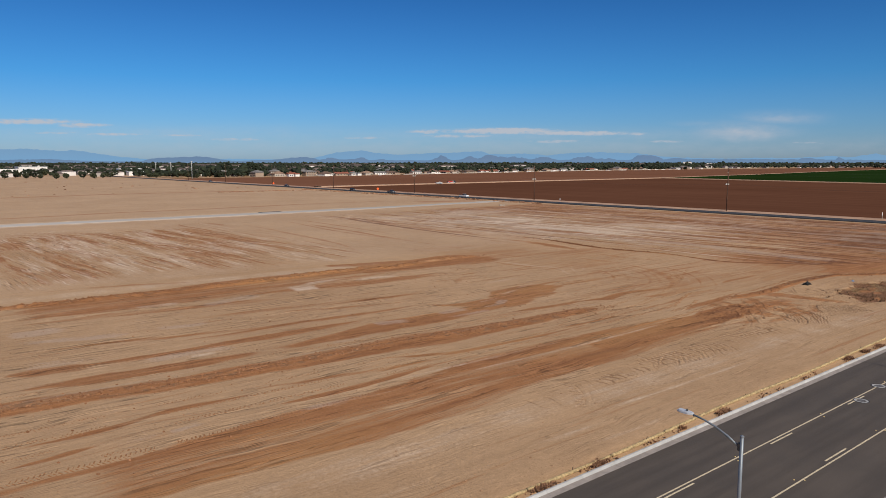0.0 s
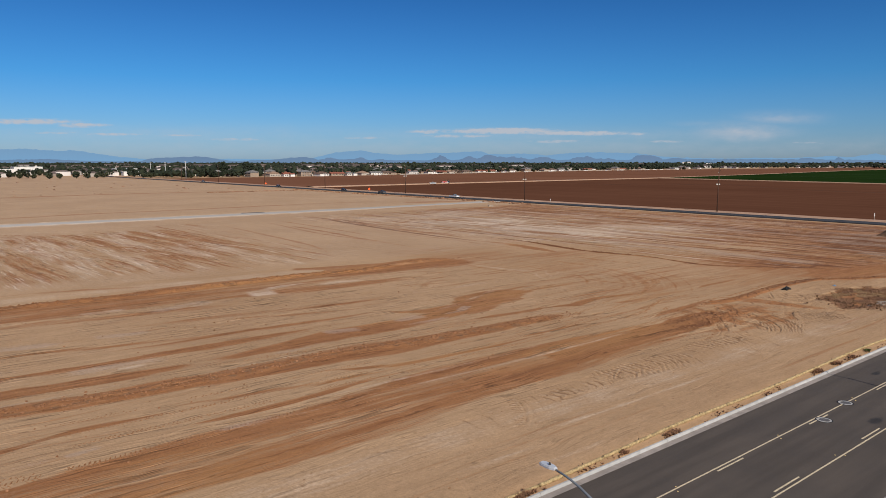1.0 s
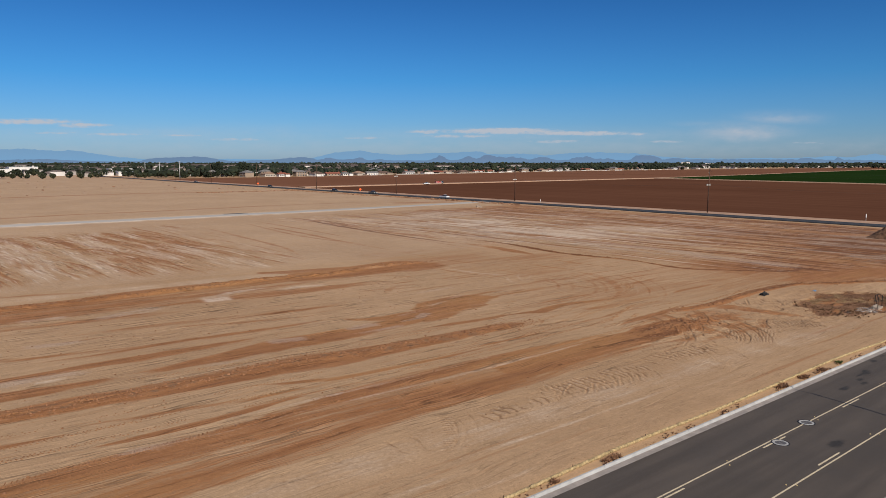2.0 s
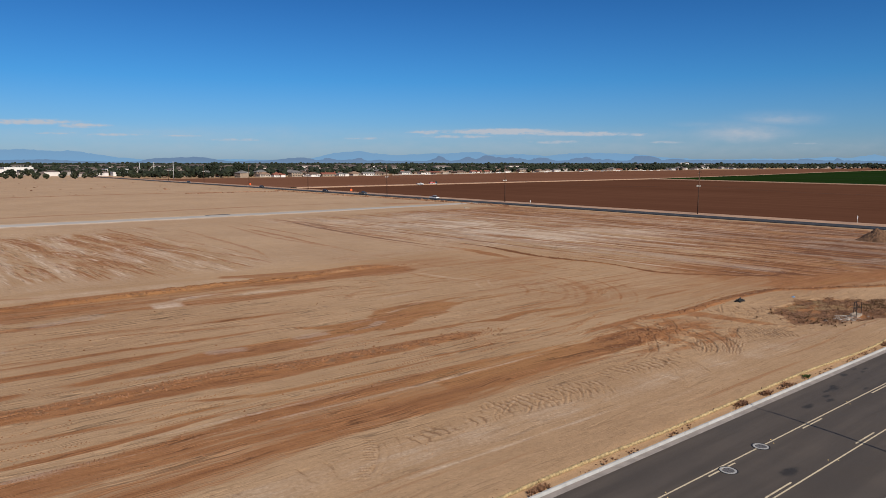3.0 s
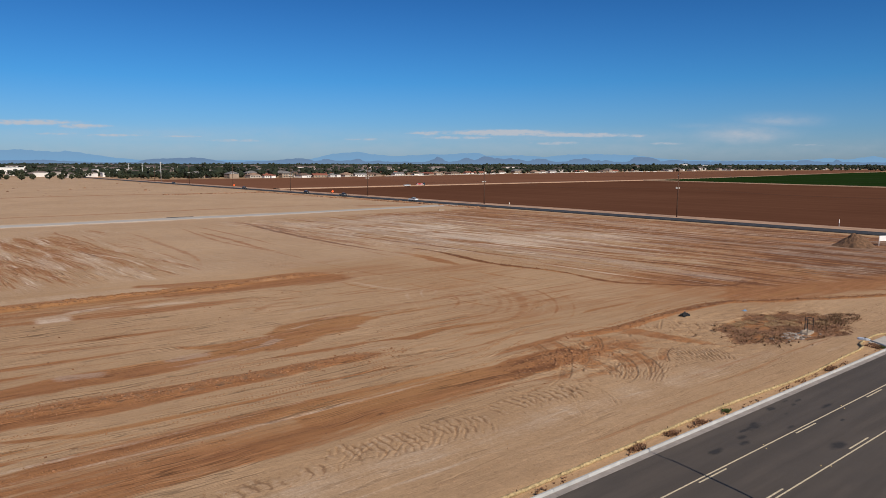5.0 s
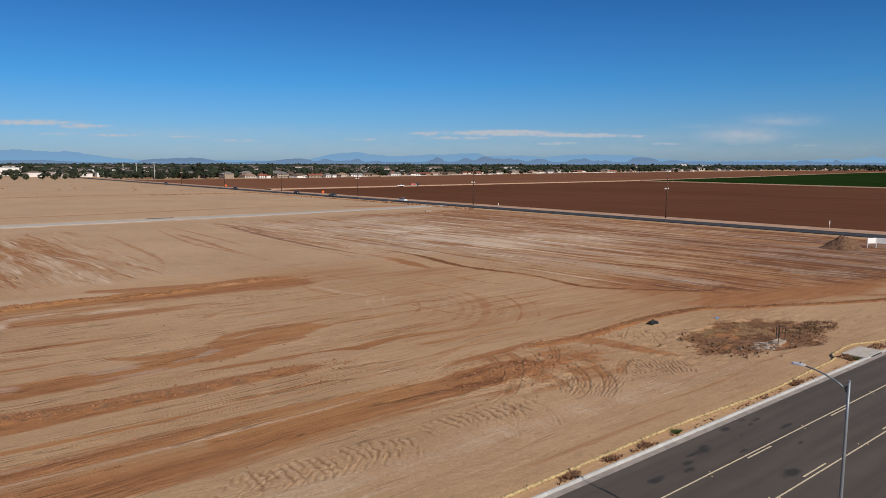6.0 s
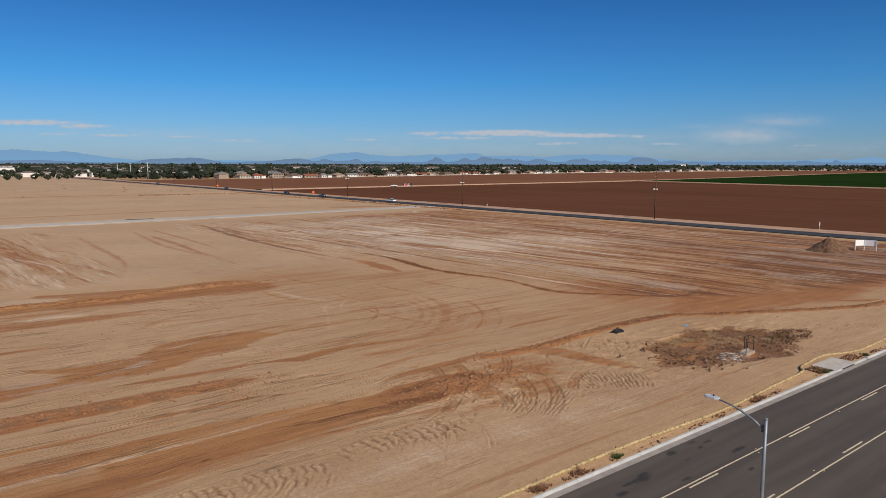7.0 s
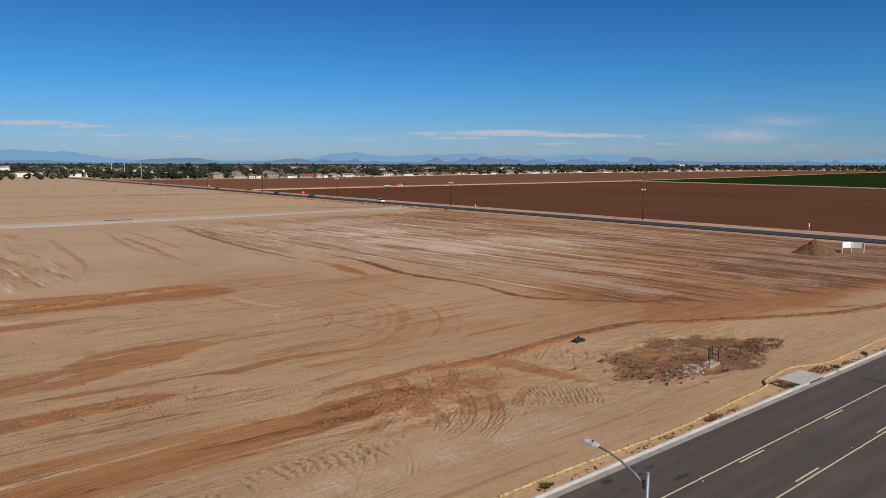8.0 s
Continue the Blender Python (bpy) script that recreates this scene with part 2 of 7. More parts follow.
def asphalt_material():
    m, t, b = material("asphalt", 0.85, 0.0, 0.35)
    p = world_place(t)
    xyz = t.nodes.new("ShaderNodeSeparateXYZ")
    t.links.new(p, xyz.inputs[0])
    along = vec(t, calc(t, "MULTIPLY", xyz.outputs[0], 0.06), xyz.outputs[1], 0.0)
    wear = ease(t, grain(t, along, 0.9, 5.0), 0.3, 0.7)
    blot = ease(t, grain(t, p, 0.25, 5.0), 0.35, 0.7)
    stone = grain(t, p, 45.0, 3.0, 0.7)
    col = mixed_colour(t, wear, (0.062, 0.050, 0.040), (0.092, 0.074, 0.059))
    col = mixed_colour(t, calc(t, "MULTIPLY", blot, 0.4), col, (0.054, 0.046, 0.040))
    dark_blot = ease(t, calc(t, "ADD", attr(t, "dark_blot"), calc(t, "MULTIPLY", calc(t, "SUBTRACT", grain(t, p, 1.6, 5.0), 0.5), 0.9)), 0.25, 0.85)
    col = mixed_colour(t, calc(t, "MULTIPLY", dark_blot, 0.85), col, (0.016, 0.015, 0.015))
    col = mixed_colour(t, ease(t, stone, 0.45, 0.75, 0.0, 0.35), col, (0.12, 0.108, 0.097))
    t.links.new(col, b.inputs["Base Color"])
    bumped(t, b, stone, 0.4, 0.02)
    return m


def field_material(name, low, high, along_y=True, fine=0.6):
    """Tilled soil or crop: rows as stretched grain, with broad drifts of tone."""
    m, t, b = material(name, 1.0, 0.0, 0.0)
    p = world_place(t)
    xyz = t.nodes.new("ShaderNodeSeparateXYZ")
    t.links.new(p, xyz.inputs[0])
    x, y = xyz.outputs[0], xyz.outputs[1]
    if along_y:
        rows = vec(t, x, calc(t, "MULTIPLY", y, 0.02), 0.0)
    else:
        rows = vec(t, calc(t, "MULTIPLY", x, 0.02), y, 0.0)
    r1, r2 = grain(t, rows, 0.12, 6.0, 0.6), grain(t, rows, fine, 3.0)
    drift = grain(t, p, 0.006, 5.0)
    k = ease(t, calc(t, "ADD", calc(t, "ADD", calc(t, "MULTIPLY", r1, 0.5), calc(t, "MULTIPLY", r2, 0.25)), calc(t, "MULTIPLY", drift, 0.6)), 0.45, 0.9)
    t.links.new(mixed_colour(t, k, low, high), b.inputs["Base Color"])
    bumped(t, b, r2, 0.4, 0.15)
    return m


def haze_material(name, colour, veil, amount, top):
    """Far hills, with the haze of miles of sky-lit air put in as a bluish glow."""
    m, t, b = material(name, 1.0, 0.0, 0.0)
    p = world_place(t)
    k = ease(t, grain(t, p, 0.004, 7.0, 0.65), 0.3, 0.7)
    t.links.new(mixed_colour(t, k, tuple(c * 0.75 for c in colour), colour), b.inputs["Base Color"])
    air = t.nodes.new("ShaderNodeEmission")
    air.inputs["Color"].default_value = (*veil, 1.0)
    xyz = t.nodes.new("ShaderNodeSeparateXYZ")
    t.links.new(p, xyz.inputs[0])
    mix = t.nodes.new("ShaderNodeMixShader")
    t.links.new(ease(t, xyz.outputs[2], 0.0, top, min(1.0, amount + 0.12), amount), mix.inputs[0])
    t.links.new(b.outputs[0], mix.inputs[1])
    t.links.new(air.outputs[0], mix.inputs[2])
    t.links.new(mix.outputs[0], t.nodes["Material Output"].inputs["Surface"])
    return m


SOIL = soil_material()
ASPHALT = asphalt_material()
CONCRETE = plain("kerb_concrete", (0.42, 0.415, 0.40), 0.85, vary=0.12, scale=1.2, relief=0.01, each=0.25)
GUTTER = plain("gutter_concrete", (0.29, 0.255, 0.23), 0.88, vary=0.15, scale=1.4, relief=0.01, each=0.15)
SLAB = plain("pad_concrete", (0.44, 0.40, 0.345), 0.85, vary=0.12, scale=1.5, relief=0.01)
PAINT_Y = plain("worn_yellow_paint", (0.56, 0.47, 0.32), 0.7, vary=0.22, scale=5.0)
WORNPAINT = plain("worn_far_paint", (0.16, 0.15, 0.14), 0.8, vary=0.3, scale=0.6)
MARKER = plain("marker_ceramic", (0.62, 0.45, 0.2), 0.5, vary=0.15)
IRON = plain("cast_iron", (0.07, 0.067, 0.065), 0.65, 0.4, vary=0.2, scale=8.0)
TAR = plain("tar_seal", (0.012, 0.012, 0.012), 0.6, vary=0.2)
STRAW = plain("straw", (0.44, 0.325, 0.165), 0.95, vary=0.4, scale=5.0, relief=0.03)
WORNIRON = plain("worn_cast_iron", (0.17, 0.16, 0.155), 0.6, 0.3, vary=0.25, scale=4.0)
GALV = plain("galvanised_steel", (0.20, 0.225, 0.25), 0.5, 0.45, vary=0.12, scale=2.0)
HEAD = plain("lamp_head_grey", (0.55, 0.58, 0.62), 0.4, 0.2, vary=0.08, scale=3.0)
LENS = plain("lamp_lens", (0.75, 0.76, 0.75), 0.2, vary=0.05)
BLACK = plain("black_plastic", (0.012, 0.012, 0.012), 0.6, vary=0.3, spec=0.3)
BLUE = plain("blue_plastic", (0.12, 0.2, 0.3), 0.5, vary=0.2)
WOODPOLE = plain("pole_wood", (0.085, 0.045, 0.03), 0.9, vary=0.25, scale=1.0)
INSUL = plain("insulator", (0.55, 0.54, 0.5), 0.4, vary=0.1)
WHITE = plain("white_paint", (0.74, 0.73, 0.72), 0.6, vary=0.06)
GREYPOST = plain("grey_post", (0.35, 0.33, 0.31), 0.7, vary=0.1)
ORANGE = plain("orange_sheeting", (0.85, 0.13, 0.03), 0.5, vary=0.08)
RUSTRAIL = plain("dark_rail_steel", (0.05, 0.045, 0.042), 0.6, 0.5, vary=0.3, scale=6.0)
ROCK = island_mat("broken_concrete", (0.12, 0.09, 0.07), (0.5, 0.44, 0.38), 0.9, 3.0)
CLOD = island_mat("soil_clods", (0.17, 0.075, 0.034), (0.34, 0.172, 0.088), 0.95, 2.0)
CLODPALE = island_mat("pale_soil_clods", (0.24, 0.135, 0.072), (0.40, 0.25, 0.145), 0.95, 2.0)
BRUSH = island_mat("dry_brush", (0.19, 0.098, 0.055), (0.38, 0.21, 0.118), 0.95, 1.5)
DARKBRUSH = island_mat("dark_dry_brush", (0.16, 0.095, 0.052), (0.32, 0.19, 0.105), 0.95, 1.5)
GRASS = island_mat("dry_grass", (0.28, 0.17, 0.085), (0.46, 0.31, 0.17), 0.95, 1.5)
GREENWEED = island_mat("green_weed", (0.05, 0.075, 0.02), (0.12, 0.145, 0.045), 0.9, 2.0)
BROWNFIELD = field_material("tilled_brown_soil", (0.092, 0.0395, 0.0235), (0.126, 0.0565, 0.0335))
FARFIELD = field_material("dry_tilled_soil", (0.150, 0.068, 0.040), (0.185, 0.088, 0.055), False, 0.3)
CROP = field_material("green_crop", (0.010, 0.023, 0.005), (0.016, 0.035, 0.009), False)
TRACKSOIL = plain("track_soil", (0.40, 0.25, 0.16), 0.95, vary=0.2, scale=0.15)
PALEROAD = field_material("lime_treated_base", (0.36, 0.335, 0.305), (0.47, 0.435, 0.40), False, 0.4)
OLDCON = plain("old_concrete", (0.33, 0.27, 0.21), 0.9, vary=0.2, scale=2.0, relief=0.02)
DARKROAD = plain("dark_asphalt", (0.036, 0.037, 0.040), 0.85, vary=0.2, scale=0.4, relief=0.01)
DUG = plain("dug_soil", (0.165, 0.092, 0.052), 0.95, vary=0.35, scale=1.3, relief=0.1)
BARK = plain("bark", (0.10, 0.065, 0.045), 0.95, vary=0.25)


# ---------------------------------------------------------------- mesh helpers
def part(name, bm, mat, parent=None, label="", smooth=False):
    """Links a bmesh as one mesh object under a thing or part."""
    me = bpy.data.meshes.new(name)
    bm.to_mesh(me)
    bm.free()
    me.materials.append(mat)
    if smooth:
        me.polygons.foreach_set("use_smooth", [True] * len(me.polygons))
    ob = new(name, me)
    ob.parent = parent
    return tagged(ob, label)


def thing(name, label, category, group="", kind="", m=None):
    ob = tagged(new(name), label, category, group, kind)
    if m is not None:
        ob.matrix_basis = m
    return ob


def box(bm, lo, hi, m=None, bevel=0.0):
    made = bmesh.ops.create_cube(bm, size=1.0)["verts"]
    mid = [(a + b) / 2 for a, b in zip(lo, hi)]
    size = [b - a for a, b in zip(lo, hi)]
    for v in made:
        v.co = Vector([c + s * k for c, s, k in zip(mid, size, v.co)])
    if bevel:
        edges = list({e for v in made for e in v.link_edges})
        r = bmesh.ops.bevel(bm, geom=edges, offset=bevel, segments=2, affect="EDGES", profile=0.7)
        made = r["verts"]
    if m is not None:
        bmesh.ops.transform(bm, matrix=m, verts=list(set(made)))
    return bm


def tube(bm, pts, radii, sides=10, cap=True):
    """A round tube through points with a radius at each."""
    pts = [Vector(p) for p in pts]
    rings = []
    for i, p in enumerate(pts):
        d = (pts[min(i + 1, len(pts) - 1)] - pts[max(i - 1, 0)]).normalized()
        u = d.cross(Vector((0, 0, 1)))
        u = u.normalized() if u.length > 0.05 else Vector((1, 0, 0))
        w = u.cross(d).normalized()
        rings.append([bm.verts.new(p + radii[i] * (math.cos(a) * u + math.sin(a) * w)) for a in (2 * math.pi * k / sides for k in range(sides))])
    for a, b in zip(rings, rings[1:]):
        for k in range(sides):
            bm.faces.new((a[k], a[(k + 1) % sides], b[(k + 1) % sides], b[k]))
    if cap:
        bm.faces.new(rings[0][::-1])
        bm.faces.new(rings[-1])
    return bm


def prism(bm, outline, z0, z1):
    """An upright block over an outline."""
    lo = [bm.verts.new((x, y, z0)) for x, y in outline]
    hi = [bm.verts.new((x, y, z1)) for x, y in outline]
    n = len(outline)
    for k in range(n):
        bm.faces.new((lo[k], lo[(k + 1) % n], hi[(k + 1) % n], hi[k]))
    bm.faces.new(hi)
    bm.faces.new(lo[::-1])
    return bm


def raw_mesh(name, verts, faces, mat, parent=None, smooth=False):
    """One mesh from arrays: verts (n,3), faces (m,3) or (m,4)."""
    verts, faces = np.asarray(verts, np.float32), np.asarray(faces, np.int32)
    me = bpy.data.meshes.new(name)
    k = faces.shape[1]
    me.vertices.add(len(verts)), me.loops.add(faces.size), me.polygons.add(len(faces))
    me.vertices.foreach_set("co", verts.ravel())
    me.loops.foreach_set("vertex_index", faces.ravel())
    me.polygons.foreach_set("loop_start", np.arange(0, faces.size, k, dtype=np.int32))
    me.polygons.foreach_set("use_smooth", np.full(len(faces), smooth))
    me.update(calc_edges=True)
    me.materials.append(mat)
    ob = new(name, me)
    ob.parent = parent
    return ob


def set_attr(ob, name, values):
    a = ob.data.attributes.new(name, "FLOAT", "POINT")
    a.data.foreach_set("value", np.asarray(values, np.float32).ravel())


def lattice(ix, iy, seed):
    h = np.sin(ix * 127.1 + iy * 311.7 + seed * 74.7) * 43758.5453
    return h - np.floor(h)


def vnoise(x, y, seed=0):
    ix, iy = np.floor(x), np.floor(y)
    fx, fy = x - ix, y - iy
    fx, fy = fx * fx * (3 - 2 * fx), fy * fy * (3 - 2 * fy)
    a, b = lattice(ix, iy, seed), lattice(ix + 1, iy, seed)
    c, d = lattice(ix, iy + 1, seed), lattice(ix + 1, iy + 1, seed)
    return (a * (1 - fx) + b * fx) * (1 - fy) + (c * (1 - fx) + d * fx) * fy


def fbm(x, y, seed=0, octaves=4):
    total, gain, norm = 0.0, 1.0, 0.0
    for k in range(octaves):
        total = total + gain * vnoise(x * 2 ** k, y * 2 ** k, seed + k * 13)
        norm += gain
        gain *= 0.55
    return total / norm


def step(a, b, v):
    k = np.clip((v - a) / (b - a), 0, 1)
    return k * k * (3 - 2 * k)


def curve_points(pts, spacing=1.0):
    """A smooth line through a few points, in even steps (Catmull-Rom)."""
    p = np.asarray(pts, float)
    if len(p) > 2:
        q = np.vstack([2 * p[0] - p[1], p, 2 * p[-1] - p[-2]])
        out = []
        for i in range(1, len(q) - 2):
            n = max(2, int(np.linalg.norm(q[i + 1] - q[i]) / spacing))
            s = np.linspace(0, 1, n, endpoint=False)[:, None]
            out.append(0.5 * (2 * q[i] + (q[i + 1] - q[i - 1]) * s + (2 * q[i - 1] - 5 * q[i] + 4 * q[i + 1] - q[i + 2]) * s ** 2 + (3 * q[i] - q[i - 1] - 3 * q[i + 1] + q[i + 2]) * s ** 3))
        p = np.vstack(out + [p[-1:]])
    seg = np.linalg.norm(np.diff(p, axis=0), axis=1)
    s = np.concatenate([[0], np.cumsum(seg)])
    n = max(2, int(s[-1] / spacing) + 1)
    k = np.linspace(0, s[-1], n)
    return np.column_stack([np.interp(k, s, p[:, 0]), np.interp(k, s, p[:, 1])])


def off_line(x, y, pts, reach):
    """The points within reach of the line through pts: their indices, distances, and how far along (0 to 1)."""
    span = np.linalg.norm(np.diff(np.asarray(pts, float), axis=0), axis=1).sum()
    line = curve_points(pts, min(2.8 if len(pts) > 3 else 4.0, max(0.4, span / 12)))
    i0, i1 = 0, len(y)
    if len(y) > 200000:                 # the ground's grid, row by row
        i0, i1 = np.searchsorted(y, (line[:, 1].min() - reach, line[:, 1].max() + reach))
    xs_, ys_ = x[i0:i1], y[i0:i1]
    near = i0 + np.nonzero((xs_ > line[:, 0].min() - reach) & (xs_ < line[:, 0].max() + reach) & (ys_ > line[:, 1].min() - reach) & (ys_ < line[:, 1].max() + reach))[0]
    px, py = x[near], y[near]
    best, where = np.full(px.shape, 99.0), np.zeros(px.shape)
    n = len(line) - 1
    for i, (a, b) in enumerate(zip(line, line[1:])):
        close = np.nonzero((px > min(a[0], b[0]) - reach) & (px < max(a[0], b[0]) + reach) & (py > min(a[1], b[1]) - reach) & (py < max(a[1], b[1]) + reach))[0]
        qx, qy, d = px[close] - a[0], py[close] - a[1], b - a
        k = np.clip((qx * d[0] + qy * d[1]) / (d @ d), 0, 1)
        q = np.hypot(qx - k * d[0], qy - k * d[1])
        less = q < best[close]
        at = close[less]
        best[at], where[at] = q[less], (i + k[less]) / n
    ok = best < reach
    return near[ok], best[ok], where[ok]


# ---------------------------------------------------------------- the graded site
# windrows: line, half width, height, dampness, share of clods
WINDROWS = [
    ([(-25, 61.5), (6, 60.5), (23, 58.6), (41, 58.7), (48, 57.8), (56, 56.8), (65, 56.6), (73, 56.0)], 1.45, 0.10, 0.85, 2.0),
    ([(-25, 104.5), (11, 103.2), (41, 102.4), (61, 103.6), (71, 101.6), (81, 104.2), (95, 103.2)], 1.0, 0.34, 0.7, 2.6),
    ([(88, 49.4), (92.2, 49.1), (96.3, 48.2), (102, 48.7), (110, 49.5), (121, 49.1), (126, 46.1), (132.6, 42.8), (139.6, 39.3), (148, 36.1), (165, 33.2)], 0.8, 0.14, 1.0, 0.7),
    ([(124.4, 124), (124.9, 114), (122.5, 99), (122.7, 90), (124.1, 83), (123.8, 78)], 0.55, 0.16, 0.95, 0.4),
]
# damp or dark soil; the strongest furrow lines also carry painted berm shade: line, half width, edge softness, amount
DAMP_BANDS = [
    ([(-30, 43.0), (-10, 42.6), (8, 42.2)], 4.2, 0.3, 0.56),
    ([(-30, 59.8), (-10, 59.4), (8, 59.1)], 1.8, 0.5, 0.85),
    ([(-30, 65.6), (-10, 65.5), (8, 65.1)], 1.2, 0.4, 0.8),
    ([(-30, 104.5), (-10, 104.0), (13, 103.2)], 2.4, 0.5, 0.8),
    ([(92.5, 49.6), (94.6, 49.2), (97.0, 46.6), (98.7, 41.9), (99.5, 38.4), (100.6, 33.8)], 0.9, 0.5, 0.5),
    # long furrow: the high amount stands in for its berm's shade too
    ([(123, 214), (118.6, 180), (116.6, 152), (116.4, 133), (117.4, 112)], 0.85, 0.3, 2.1),
    ([(125.5, 206), (121.4, 178), (119.4, 150), (119.6, 128)], 1.7, 0.6, 0.62),
    ([(117.6, 122), (118, 113), (117, 105), (116, 96)], 1.4, 0.9, 0.75),
    ([(101.5, 197), (100, 163), (98.5, 143), (100, 126)], 0.7, 0.4, 0.75),
]
DAMP_BANDS += [
    ([(54.4, 44.3), (62.9, 44.1), (73.6, 44.3), (83.7, 44.2)], 2.46, 0.4, 0.9),
    ([(75.3, 45.3), (79.2, 45.0), (83.8, 44.9), (88.2, 45.2)], 2.23, 0.5, 0.8),
    ([(76.4, 48.0), (80.6, 49.1), (85.2, 49.4), (90.6, 50.0), (96.7, 51.2)], 0.61, 0.3, 0.7),
    ([(74.8, 45.4), (77.5, 43.2), (80.6, 42.9), (83.2, 44.5)], 0.69, 0.4, 1.2),
    ([(96.3, 48.2), (102, 48.7), (110, 49.5), (121, 49.1), (126, 46.1), (132.6, 42.8), (139.6, 39.3), (148, 36.1), (170, 32.6)], 0.8, 0.3, 1.3),
    ([(106.5, 219), (106, 190), (105, 163), (103, 141)], 0.5, 0.3, 0.6),
    # second furrow, darkened in place of berm shade as well as damp
    ([(124.2, 132), (124.9, 114), (122.5, 99), (122.7, 90), (124.1, 83), (123.6, 72)], 0.75, 0.25, 2.1),
]
DAMP_BANDS += [
    ([(6.7, 42.2), (11.9, 42.3), (20.3, 42.3), (24.7, 42.3), (29.3, 42.5), (34.5, 42.6), (43.3, 44.1), (51.2, 44.4), (60.0, 44.4), (70.0, 44.1), (78.7, 43.5)], 4.35, 0.3, 0.56),
    ([(23.4, 40.0), (27.4, 39.8), (32.7, 40.4), (40.6, 41.4), (48.6, 42.1), (57.2, 42.3), (66.7, 42.0), (75.8, 41.6)], 0.93, 0.28, 0.9),
    ([(22.4, 46.4), (27.1, 46.2), (32.4, 46.2), (38.6, 46.4), (46.2, 47.2), (54.5, 47.3), (63.5, 47.0), (74.7, 47.1), (81.5, 46.7)], 0.87, 0.26, 0.9),
    ([(42.4, 41.4), (46.4, 41.7), (50.8, 41.8), (56.0, 42.3), (60.1, 42.7), (65.2, 42.9), (71.9, 42.8), (78.4, 42.3)], 1.14, 0.34, 0.85),
]
DAMP_BANDS += [
    ([(64.1, 42.3), (67.5, 42.6), (71.3, 43.0), (75.4, 43.3), (79.8, 43.2)], 1.24, 0.37, 0.85),
    ([(57.1, 44.6), (59.9, 44.4), (64.7, 44.8), (69.9, 44.1), (74.1, 44.4), (78.8, 44.6), (81.0, 44.1)], 1.62, 0.49, 0.58),
    ([(5.2, 51.7), (8.4, 51.5), (12.0, 51.7), (16.2, 52.5), (20.4, 52.3), (23.8, 52.4)], 0.41, 0.12, 0.75),
    ([(4.8, 48.4), (6.6, 48.4), (8.6, 48.7), (10.9, 48.9)], 0.33, 0.12, 0.8),
    ([(4.4, 45.3), (7.9, 45.2), (12.0, 45.1), (14.9, 45.1)], 0.39, 0.12, 0.6),
    ([(22.6, 48.8), (26.3, 48.5), (30.7, 48.7), (35.7, 49.1), (40.2, 49.6)], 0.5, 0.15, 0.75),
    ([(21.9, 53.5), (26.6, 52.8), (31.6, 52.0), (35.9, 51.2), (41.4, 51.1)], 0.38, 0.12, 0.6),
]
DAMP_BANDS += [
    ([(6.1, 59.1), (9.9, 59.3), (14.0, 59.4), (18.3, 58.9), (23.2, 59.1), (28.3, 58.5), (34.1, 58.0), (40.3, 57.4), (45.7, 56.5), (51.2, 56.6), (55.5, 56.6), (64.6, 56.2), (69.1, 55.5)], 1.84, 0.5, 0.9),
    ([(6.9, 65.2), (10.9, 64.7), (15.2, 64.4), (19.9, 63.9), (25.0, 63.6), (30.9, 63.6)], 1.27, 0.38, 0.85),
    ([(29.6, 63.5), (37.7, 64.2), (45.9, 65.4), (54.3, 65.3), (59.3, 65.6), (65.7, 67.1), (72.6, 69.5), (77.8, 71.3)], 1.76, 0.5, 0.95),
    ([(65.0, 68.6), (71.0, 70.2), (76.5, 70.4), (78.1, 68.0)], 3.36, 0.5, 0.8),
    ([(7.5, 69.9), (11.7, 69.4), (16.4, 69.1), (21.4, 68.6), (27.2, 68.9), (33.5, 68.9), (40.6, 69.0), (47.8, 68.1)], 0.88, 0.26, 0.8),
]
DAMP_BANDS += [
    ([(7.5, 70.3), (10.0, 69.9), (12.6, 69.4), (16.3, 68.9)], 1.28, 0.38, 0.8),
    ([(8.5, 77.8), (13.2, 77.3), (18.3, 76.9), (23.6, 75.4), (29.3, 74.0), (39.6, 72.5)], 0.51, 0.15, 0.5),
    ([(20.2, 73.6), (28.7, 72.8), (37.0, 73.1), (45.7, 72.3), (55.5, 71.4)], 0.54, 0.16, 0.5),
    ([(11.1, 98.7), (17.2, 98.8), (23.7, 98.1), (31.1, 98.7), (39.3, 98.8), (47.4, 97.1), (56.2, 95.3), (66.3, 94.2), (75.8, 93.6)], 5.86, 0.5, 0.5),
    ([(11.6, 103.3), (15.3, 102.6), (19.9, 102.6), (26.4, 103.0), (32.3, 102.1), (41.2, 103.4), (50.5, 103.3), (60.3, 102.2), (72.5, 103.1), (83.8, 103.5), (90.6, 102.1), (90.8, 95.9)], 2.58, 0.5, 0.85),
]
